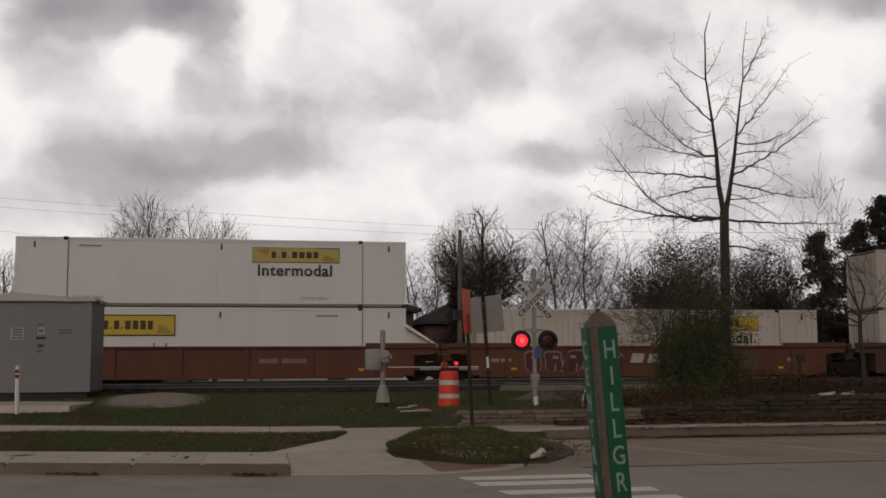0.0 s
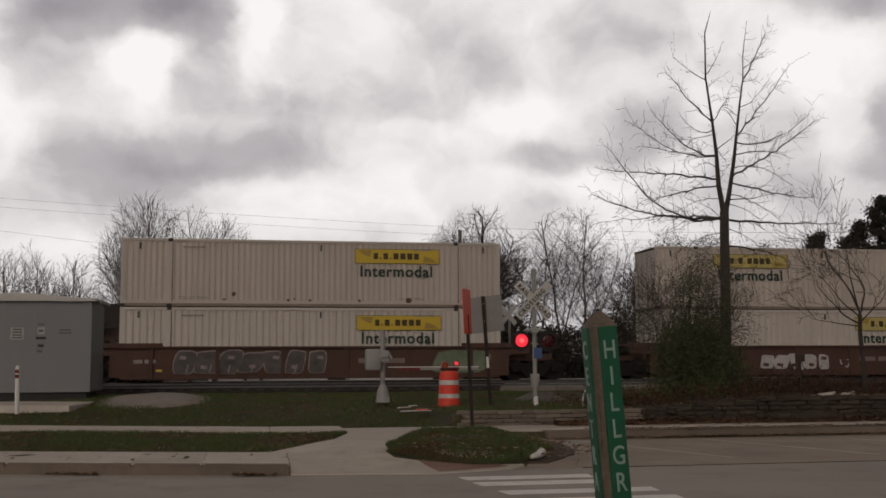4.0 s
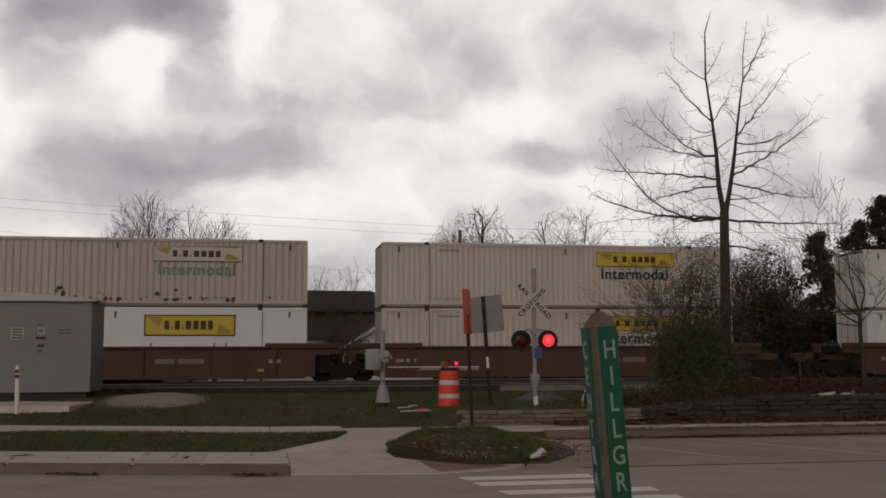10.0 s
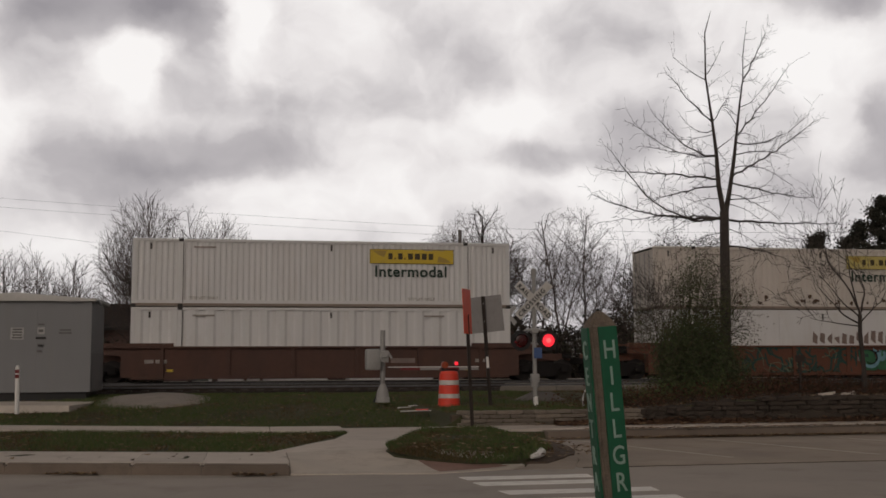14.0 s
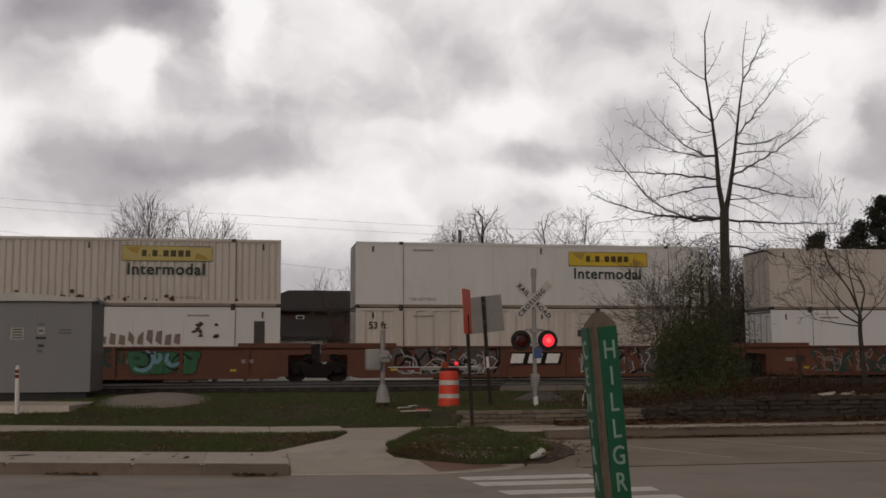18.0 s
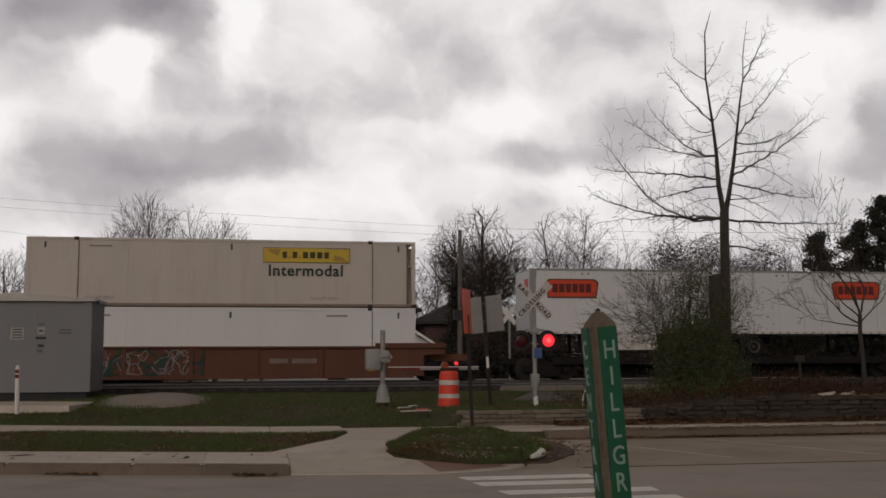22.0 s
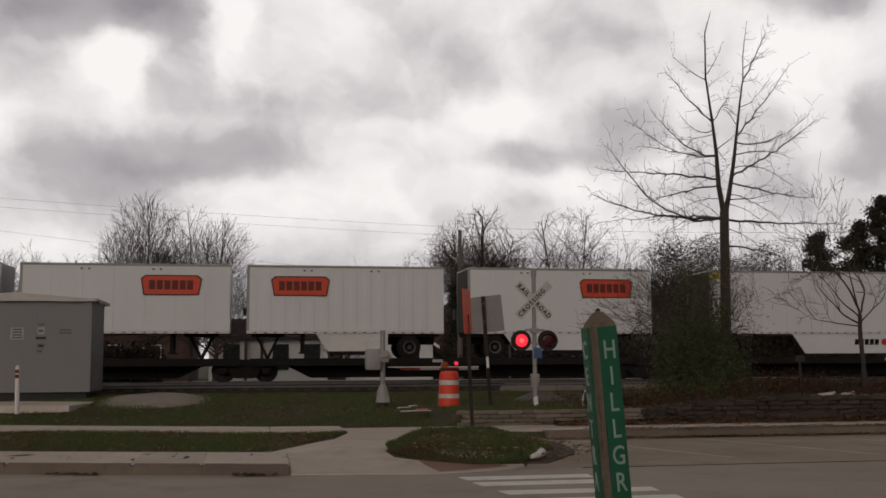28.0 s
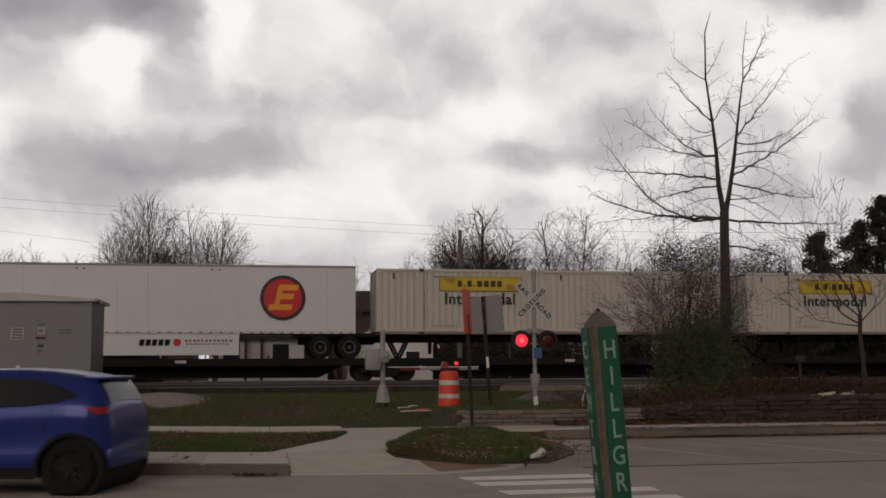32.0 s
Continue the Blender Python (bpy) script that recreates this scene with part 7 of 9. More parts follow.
for k in range(12):
    x0 = 7.7 + 0.37 * k
    part("torn_letter", plate(fresh(), [(x0, 1.3 + rb.uniform(0, 0.25)), (x0 + 0.24, 1.3), (x0 + 0.27, 1.62 + rb.uniform(0, 0.3)), (x0 + 0.05, 1.58 + rb.uniform(0, 0.35))], -WIDE / 2 - 0.034, -WIDE / 2 - 0.028), STENCIL, b8, "torn grey remains of lettering")
for k in range(9):
    x0, z0 = 12.2 + rb.uniform(0, 1.7), 1.6 + rb.uniform(0, 0.6)
    part("rust_spot", plate(fresh(), [(x0 + rb.uniform(0.05, 0.16) * math.cos(a), z0 + rb.uniform(0.04, 0.12) * math.sin(a)) for a in (0, 0.9, 1.8, 2.7, 3.6, 4.5, 5.4)], -WIDE / 2 - 0.034, -WIDE / 2 - 0.028), SCUFF, b8, "rusty chipped spot")
part("vent_hatch", box(fresh(), 15.05, -WIDE / 2 - 0.03, 0.5, 15.5, -WIDE / 2 - 0.01, 2.3), GAPDARK, b8, "dark narrow hatch")
hang("lettering", words("53 ft", 0.42, INKBROWN, 0.008), b9, "dark letters", pose(0.55, -WIDE / 2 - 0.034, 2.0))
part("placard", box(fresh(), 9.9, -WIDE / 2 - 0.04, 1.65, 10.35, -WIDE / 2 - 0.034, 1.95), GAPDARK, b9, "dark placard", False, pose(0, 0, 0))
SY = -1.432
block_tag(w2, 2.0, 6.7, 0.28, 1.38, SY, TAGPINK, TAGDUST, 31, 5)
block_tag(w2, 9.6, 11.1, 0.28, 1.38, SY, TAGOLIVE, CARRUST, 34, 2)
block_tag(w2, 11.2, 12.2, 0.28, 1.38, SY, TAGROSE, CARRUST, 33, 1)
block_tag(w2, 12.3, 13.2, 0.28, 1.38, SY, TAGOLIVE, CARRUST, 32, 1)
block_tag(w3, 2.2, 8.6, 0.3, 1.38, SY, TAGGREY, TAGDUST, 35, 7)
block_tag(w3, 13.0, 15.7, 0.28, 1.38, SY, TAGMINT, TAGOLIVE, 36, 1)
block_tag(w4, 4.9, 8.4, 0.34, 1.2, SY, TAGWHITE, CARBROWN, 37, 5)
scribble(w4, 8.9, 9.6, 0.5, 0.85, SY, TAGWHITE, 371, 3, 0.03)
scribble(w8, 4.0, 9.8, 0.3, 1.4, SY, TAGTEAL, 38, 34, 0.045)
scribble(w8, 4.0, 9.2, 0.3, 1.4, SY - 0.009, TAGMINT, 381, 9, 0.012)
block_tag(w8, 9.9, 12.9, 0.26, 1.42, SY, TAGGREEN, TAGTEAL, 39, 3)
spray(w8, 10.3, 12.0, 0.5, 1.4, SY - 0.02, TAGBLUE, 391, 4, 0.08)
spray(w8, 10.2, 12.6, 0.35, 1.3, SY - 0.028, CARBLACK, 392, 4, 0.02)
for x0, x1, seed in ((1.6, 6.2, 40), (10.0, 15.6, 41)):
    scribble(w9, x0, x1, 0.3, 1.42, SY, TAGGREY, seed, 34, 0.085)
    scribble(w9, x0 + 0.1, x1 + 0.1, 0.3, 1.42, SY - 0.009, CARBLACK, seed + 300, 16, 0.05)
    scribble(w9, x0, x1, 0.32, 1.42, SY - 0.018, TAGWHITE, seed + 360, 19, 0.02)
scribble(w10, 1.7, 7.2, 0.32, 1.36, SY, TAGTEAL, 43, 30, 0.04)
scribble(w10, 1.7, 7.0, 0.35, 1.35, SY - 0.009, TAGDUST, 42, 26, 0.018)
for car, x in ((w9, 6.75), (w2, 6.95)):
    bm = fresh()
    for k in range(3):
        plate(bm, [(x + 0.8 * k, 0.74), (x + 0.8 * k + 0.58, 0.74), (x + 0.8 * k + 0.7, 1.16), (x + 0.8 * k + 0.12, 1.16)], SY - 0.032, SY - 0.024)
    part("logo_device", bm, WHITEPAINT if car is w9 else TAGWHITE, car, "three slanted off-white blocks")
    if car is w9:
        part("logo_back", plate(fresh(), [(x - 0.08, 0.68), (x + 2.3, 0.68), (x + 2.44, 1.22), (x + 0.06, 1.22)], SY - 0.023, SY + 0.004), CARBLACK, car, "dark logo backing")


def road_wheel(parent, x, y, z, r=0.5, w=0.56, rim=None):
    def tyre():
        prof = ((0.28, -w / 2), (r - 0.05, -w / 2), (r, -w / 2 + 0.05), (r, w / 2 - 0.05), (r - 0.05, w / 2), (0.28, w / 2))
        bm = fresh()
        n = 22
        rings = [[bm.verts.new((q * math.cos(a), yy, q * math.sin(a))) for a in [2 * math.pi * k / n for k in range(n)]] for q, yy in prof]
        for a, b in zip(rings, rings[1:]):
            for k in range(n):
                bm.faces.new((a[k], a[(k + 1) % n], b[(k + 1) % n], b[k]))
        return mesh_of("tyre", bm, RUBBER, True)
    t = hang("tyre", cached(("tyre", r, w), tyre), parent, "black tyre", pose(x, y, z))

    def hub():
        bm = fresh()
        n = 22
        prof = ((0.285, -w / 2 + 0.01), (0.27, -w / 2 - 0.004), (0.225, -w / 2 + 0.01), (0.215, -w / 2 + 0.12))
        rings = [[bm.verts.new((q * math.cos(a), yy, q * math.sin(a))) for a in [2 * math.pi * k / n for k in range(n)]] for q, yy in prof]
        for a, b in zip(rings, rings[1:]):
            for k in range(n):
                bm.faces.new((a[k], a[(k + 1) % n], b[(k + 1) % n], b[k]))
        tube(bm, [(0, -w / 2 + 0.1, 0), (0, -w / 2 + 0.02, 0)], [0.085, 0.06], 12)
        return mesh_of("rim", bm, rim or DULLRIM, True)

    def disc():
        return mesh_of("wheel_disc", tube(fresh(), [(0, -w / 2 + 0.14, 0), (0, w / 2 - 0.1, 0)], 0.28, 16), CARBLACK)
    hang("rim", cached(("rim", r, w, (rim or DULLRIM).name), hub), t, "dull steel rim ring")
    hang("wheel_disc", cached(("wheel_disc", r, w), disc), t)


def hitch_and_gear(th, x):
    bm = fresh()
    for yy in (-0.5, 0.5):
        tube(bm, [(x, yy, 0.0), (x + 0.5, yy, -1.05)], 0.06, 6)
        tube(bm, [(x + 1.0, yy, 0.0), (x + 0.5, yy, -1.05)], 0.06, 6)
    box(bm, x - 0.2, -0.6, -0.1, x + 1.2, 0.6, 0.0)
    part("hitch", bm, CARBLACK, th, "folding trailer hitch stand")


def trailer(u, length, paint, label, logo=None, ribs=True, bogie=1, skirt=None, rim=None, box_base=2.80, box_high=2.92, bogie_left=False, gold=False):
    """A road trailer: box, floor rail, landing gear, bogie, hitch stand below its nose."""
    th = thing("trailer", pose(u, TRACK_Y, box_base), label, "semi-trailer", "trailers on the train")
    y0 = -1.295
    key = ("trailer", paint.name, length, ribs)
    for f, y in ((1, y0), (-1, -y0)):
        hang("side_wall", cached((key, "s", f), lambda: mesh_of("side_wall", ribbed(length, 0.12, box_high - 0.1, y, 0.61, 0.012, f) if ribs else panelled(length, 0.12, box_high - 0.1, y, 1.24, f), paint)), th, "white side sheet")
        hang("top_rail", cached((key, "t"), lambda: mesh_of("top_rail", box(fresh(), 0, -0.02, box_high - 0.1, length, 0.04, box_high, 0.01), GALV)), th, "", pose(0, y if f > 0 else y - 0.02, 0))
        hang("floor_rail", cached((key, "f"), lambda: mesh_of("floor_rail", box(fresh(), 0, -0.02, 0.0, length, 0.04, 0.13, 0.01), SKIRT)), th, "", pose(0, y if f > 0 else y - 0.02, 0))
    part("roof_panel", box(fresh(), 0.02, y0 + 0.03, box_high - 0.04, length - 0.02, -y0 - 0.03, box_high - 0.01), paint, th)
    part("floor", box(fresh(), 0.02, y0 + 0.03, 0.02, length - 0.02, -y0 - 0.03, 0.1), CARBLACK, th)
    part("nose", box(fresh(), length - 0.05, y0 + 0.02, 0.1, length - 0.01, -y0 - 0.02, box_high - 0.05), paint, th)
    d = part("rear_door", box(fresh(), 0.0, y0 + 0.06, 0.1, 0.05, -y0 - 0.06, box_high - 0.08), paint if ribs else GAPDARK, th, "rear door")
    if ribs:
        part("end_patch", box(fresh(), -0.016, y0 + 0.3, box_high - 0.95, -0.004, y0 + 0.95, box_high - 0.45), LOGORED, d, "small red patch")
    for ya, yb in ((y0 - 0.005, y0 + 0.06), (-y0 - 0.06, -y0 + 0.005)):
        part("door_post", box(fresh(), -0.01, ya, 0.0, 0.1, yb, box_high), GALV, d, "bright door post")
    dash = cached(("rivets", length), lambda: mesh_of("marker_row", _dashes(length), GAPDARK))
    hang("marker_row", dash, th, "row of dark markers", pose(0, y0 - 0.024, 0.045))
    for x in (length * 0.28, length * 0.62):
        for k in (0.0, 0.3):
            part("vent", box(fresh(), x + k, y0 - 0.02, box_high - 0.26, x + k + 0.09, y0 - 0.01, box_high - 0.2), GAPDARK, th)
    ax = 1.2 if bogie_left else length - 1.5
    bm = fresh()
    box(bm, ax - 0.9, -0.5, -0.45, ax + 1.2 * bogie, 0.5, 0.02)
    box(bm, ax - 1.1, -1.2, -0.12, ax + 1.3 * bogie, 1.2, 0.02)
    part("bogie_frame", bm, CARBLACK, th)
    for k in range(bogie):
        for s in (-1, 1):
            road_wheel(th, ax + 1.25 * k, s * 0.98, -0.58, 0.5, 0.56, rim)
    gx = length - 2.4 if bogie_left else 2.4
    for yy in (-0.8, 0.8):
        bm = box(fresh(), gx - 0.06, yy - 0.06, -0.8, gx + 0.06, yy + 0.06, 0.0)
        box(bm, gx - 0.14, yy - 0.12, -0.84, gx + 0.14, yy + 0.12, -0.78)
        part("landing_leg", bm, CARBLACK, th, "retracted landing leg")
    hitch_and_gear(th, length - 1.7 if bogie_left else 0.4)
    if skirt:
        x0, x1, h = skirt
        bm = plate(fresh(), [(x0, 0.0), (x1, 0.0), (x1, -h), (x0 + h * 0.7, -h)], y0 + 0.02, y0 + 0.05)
        part("side_skirt", bm, SKIRT if ribs else TRAILERWHITE, th, "pale aerodynamic side skirt")
        if length < 10:
            bar = box(fresh(), x0 + 0.6, y0 + 0.06, -h - 0.16, x1 - 0.05, y0 + 0.2, -h + 0.03, 0.01)
            for x in (x0 + 0.65, x1 - 0.2):
                box(bar, x, y0 + 0.08, -h - 0.22, x + 0.12, y0 + 0.16, -0.02)
            part("guard_bar", bar, CARBLACK, th, "dark bar below the skirt")
    if logo is not None:
        w, h = 2.5, 0.85
        z = box_high - 1.32
        lp = part("logo_panel", plate(fresh(), [(0.12, 0), (w - 0.12, 0), (w, h * 0.82), (w - 0.18, h), (0.18, h), (0, h * 0.82)], -0.006, 0), LOGORED, th, "orange-red logo panel", False, pose(logo, y0 - 0.024, z))
        bm = fresh()
        for k in range(6):
            box(bm, 0.34 + 0.31 * k, -0.012, h * 0.28, 0.34 + 0.31 * k + 0.25, -0.007, h * 0.74)
        part("logo_device", bm, INKMAROON, lp, "row of dark blocks")
        bm = fresh()
        ring = [(0.12, 0), (w - 0.12, 0), (w, h * 0.82), (w - 0.18, h), (0.18, h), (0, h * 0.82)]
        inn = [(w / 2 + (px - w / 2) * 0.955, h / 2 + (pz - h / 2) * 0.88) for px, pz in ring]
        for i in range(6):
            j = (i + 1) % 6
            plate(bm, [ring[i], ring[j], inn[j], inn[i]], -0.011, -0.007)
        part("logo_rim", bm, INKBROWN, lp, "dark rim")
    MOVERS.append((th, u))
    return th


def _dashes(length):
    bm = fresh()
    x = 0.3
    while x < length - 0.2:
        box(bm, x, -0.004, -0.02, x + 0.13, 0, 0.02)
        x += 0.42
    return bm


T = TRAILERWHITE
trailer(196.7, 8.45, T, "short white ribbed trailer with an orange-red logo", 0.68, True, 1, (2.6, 5.9, 0.72))
trailer(206.1, 8.45, T, "short white smooth trailer with an orange-red logo", 5.14, False, 1, None, None, bogie_left=True)
trailer(215.2, 8.45, T, "short white ribbed trailer with a red patch on its end", 0.77, True, 1, None)
trailer(224.4, 8.45, T, "short white smooth trailer with an orange-red logo", 4.78, False, 1, None, None, bogie_left=True)
trailer(233.55, 8.45, T, "short white ribbed trailer with an orange-red logo", 0.99, True, 1, (2.9, 6.0, 0.75))
trailer(243.1, 8.45, T, "short white smooth trailer with an orange-red logo", 5.08, False, 1, (1.6, 5.2, 0.72), None, bogie_left=True)
est = trailer(254.4, 16.1, T, "long white smooth trailer with a round red and amber emblem", None, False, 2, (4.0, 11.2, 0.9), gold=True)
disc = part("emblem", tube(fresh(), [(13.0, -1.33, 1.52), (13.0, -1.318, 1.52)], 0.96, 40), DISCDARK, est, "round dark emblem")
part("emblem_red", tube(fresh(), [(13.0, -1.342, 1.52), (13.0, -1.332, 1.52)], 0.81, 40), DISCRED, disc, "red disc")
for z0, x0, x1 in ((1.86, -0.22, 0.62), (1.48, -0.3, 0.42), (1.02, -0.62, 0.36)):
    part("emblem_bar", plate(fresh(), [(13.0 + x0, z0 - 0.02), (13.0 + x1, z0 - 0.02), (13.0 + x1 + 0.06, z0 + 0.22), (13.0 + x0 + 0.06, z0 + 0.22)], -1.352, -1.344), DISCYELLOW, disc, "slanted amber bar")
part("emblem_bar", plate(fresh(), [(12.62, 1.22), (12.84, 1.22), (13.0, 1.86), (12.78, 1.86)], -1.356, -1.3525), DISCYELLOW, disc, "slanted amber bar")
bm = fresh()
for k in range(5):
    plate(bm, [(7.12 + 0.255 * k, -0.5), (7.32 + 0.255 * k, -0.5), (7.36 + 0.255 * k, -0.24), (7.16 + 0.255 * k, -0.24)], -1.29, -1.278)
part("skirt_print", bm, CARBLACK, est, "bold dark blocks on the skirt")
bm = fresh()
for k, w in enumerate((0.11, 0.09, 0.12, 0.1, 0.08, 0.1, 0.09, 0.11, 0.1, 0.12, 0.09, 0.1)):
    box(bm, 8.98 + 0.165 * k, -1.29, -0.34, 8.98 + 0.165 * k + w, -1.278, -0.25)
    box(bm, 9.02 + 0.15 * k, -1.29, -0.46, 9.02 + 0.15 * k + w, -1.278, -0.41)
part("skirt_print", bm, surf("faded_maroon_print", (0.2, 0.1, 0.1), 0.7, big=4), est, "two lines of faded small print as bars")
part("skirt_dot", tube(fresh(), [(8.66, -1.292, -0.37), (8.66, -1.28, -0.37)], 0.16, 16), DISCRED, est, "small red dot")
hang("lettering", words("53", 0.3, INKBROWN, 0.006), est, "small dark figures", pose(0.3, -1.322, 0.5))
part("corner_flash", box(fresh(), -0.015, -1.312, 2.5, 0.6, -1.302, 2.8), LOGOYELLOW, est, "yellow corner patch")


def chassis(u, label):
    th = thing("container_chassis", pose(u, TRACK_Y, 2.74), label, "trailer chassis", "chassis on the train")
    bm = fresh()
    for yy in (-0.5, 0.5):
        box(bm, 0, yy - 0.08, -0.3, LONG, yy + 0.08, 0.0)
    for k in range(8):
        box(bm, 0.3 + 2.2 * k, -1.25, -0.18, 0.45 + 2.2 * k, 1.25, -0.01)
    part("frame", bm, CARBLACK, th, "black chassis frame")
    for k in range(2):
        for s in (-1, 1):
            road_wheel(th, LONG - 3.4 + 1.25 * k, s * 0.98, -0.55, 0.5, 0.56, BRIGHTRIM)
    for yy in (-0.8, 0.8):
        part("landing_leg", box(fresh(), 2.6, yy - 0.06, -0.8, 2.74, yy + 0.06, -0.1), CARBLACK, th)
    hitch_and_gear(th, 0.6)
    MOVERS.append((th, u))


chassis(271.4, "black container chassis with polished wheels")
container(271.4, 2.742, CREAMBOX, "ribbed", 2.77, INKGREEN, LOGOYELLOW, None, "cream ribbed container riding on a road chassis")
chassis(288.55, "black container chassis with polished wheels")
container(288.55, 2.742, CREAMBOX, "fine", 2.6, INKGREEN, LOGOYELLOW, None, "cream ribbed container riding on a road chassis")


def spine_car(u, spans, label):
    """A low spine car: a deep centre sill, wheel platforms, trucks."""
    th = thing("spine_car", pose(u, TRACK_Y, RAILTOP), label, "railway car", "spine cars of the train")
    total = spans[-1]
    part("coupler", box(fresh(), -1.9, -0.18, 0.68, -0.9, 0.18, 0.96, 0.04), CARBLACK, th)
    for a, b in zip(spans, spans[1:]):
        bm = fresh()
        plate(bm, [(a - 0.9, 0.66), (a + 1.8, 0.66), (a + 2.8, 0.16), (b - 2.8, 0.16), (b - 1.8, 0.66), (b + 0.7, 0.66), (b + 0.7, 0.95), (a - 0.9, 0.95)], -0.45, 0.45)
        sp = part("centre_sill", bm, CARBLACK, th, "deep black centre sill")
        part("wheel_deck", box(fresh(), a + 0.2, -1.32, 0.9, b - 0.2, 1.32, 0.97), CARBLACK, sp)
        part("side_lip", box(fresh(), a + 0.2, -1.34, 0.68, b - 0.2, -1.30, 0.99), CARBLACK, sp)
        k = a + 1.4
        while k < b - 1:
            part("deck_rail", box(fresh(), k, -1.345, 0.99, k + 0.06, -1.30, 1.12), CARBLACK, sp)
            k += 2.6
        for q, w in ((8, 0.45),):
            part("stencil_bar", box(fresh(), a + q, -1.352, 0.8, a + q + w, -1.343, 0.92), TAGWHITE, sp, "unreadable stencil bar")
    for x in spans:
        truck(th, x)
    MOVERS.append((th, u))


spine_car(197.5, (0.0, 17.2, 36.0, 53.6), "black three-unit spine car carrying road trailers")
spine_car(255.0, (0.0, 16.8, 34.2, 51.0), "black three-unit spine car carrying long trailers")


# ---- two cars on the street ----
def paint(name, col, rough=0.3, coat=0.45, flake=0.0):
    m = surf(name, col, rough, flake, var=0.06, big=0.8, fine=60, bump=0.0, stain=tuple(c * 0.8 + 0.01 for c in col), amount=0.25)
    p = m.node_tree.nodes["Principled BSDF"]
    p.inputs["Specular IOR Level"].default_value = 0.4
    p.inputs["Coat Weight"].default_value, p.inputs["Coat Roughness"].default_value = coat, 0.08
    return m


CARGLASS = surf("tinted_car_glass", (0.014, 0.016, 0.018), 0.06, 0.0, var=0.1, big=1, fine=20, bump=0.0)
CARGLASS.node_tree.nodes["Principled BSDF"].inputs["Coat Weight"].default_value = 0.15
CARGLASS.node_tree.nodes["Principled BSDF"].inputs["IOR"].default_value = 1.5
# rear panes: darker, duller copy of the glass, to mute the mirrored sky
REARGLASS = surf("dull_rear_glass", (0.012, 0.013, 0.015), 0.25, spec=0.2, var=0.1, big=1, fine=20, bump=0.0)
TRIMBLACK = surf("black_plastic_trim", (0.012, 0.012, 0.013), 0.7, spec=0.25, var=0.15, big=4, fine=60)
CHROME = surf("bright_trim", (0.62, 0.62, 0.63), 0.2, 0.9, var=0.05, big=4)
SILVERRIM = surf("silver_alloy", (0.45, 0.45, 0.46), 0.3, 0.85, var=0.1, big=6)
BLACKRIM = surf("black_alloy", (0.02, 0.02, 0.021), 0.3, 0.4, var=0.1, big=6)
TAILRED = surf("red_tail_lens", (0.34, 0.012, 0.014), 0.15, var=0.1, big=6)
HEADLENS = surf("clear_head_lamp", (0.24, 0.24, 0.25), 0.12, 0.3, var=0.2, big=9)
SMOKELENS = surf("smoked_head_lamp", (0.11, 0.115, 0.12), 0.12, 0.3, var=0.3, big=14)
PLATE = surf("pale_teal_plate", (0.22, 0.34, 0.36), 0.5, var=0.1, big=9)
HEADGLOW = glow("lit_head_lamp", (1.0, 0.97, 0.9), 1.2, (0.8, 0.8, 0.8))
SPIN_CARS = []


def lerp(table, x):
    if x <= table[0][0]:
        return table[0][1]
    for (a, va), (b, vb) in zip(table, table[1:]):
        if x <= b:
            return va + (vb - va) * (x - a) / (b - a)
    return table[-1][1]


# half width down the flank, from the belt line to the sill: shoulder, hollow, lower swell
FLANK = ((0.0, 0.962), (0.1, 0.985), (0.2, 1.0), (0.3, 0.992), (0.5, 0.972), (0.62, 0.974), (0.8, 0.998), (0.92, 0.985), (1.0, 0.955))


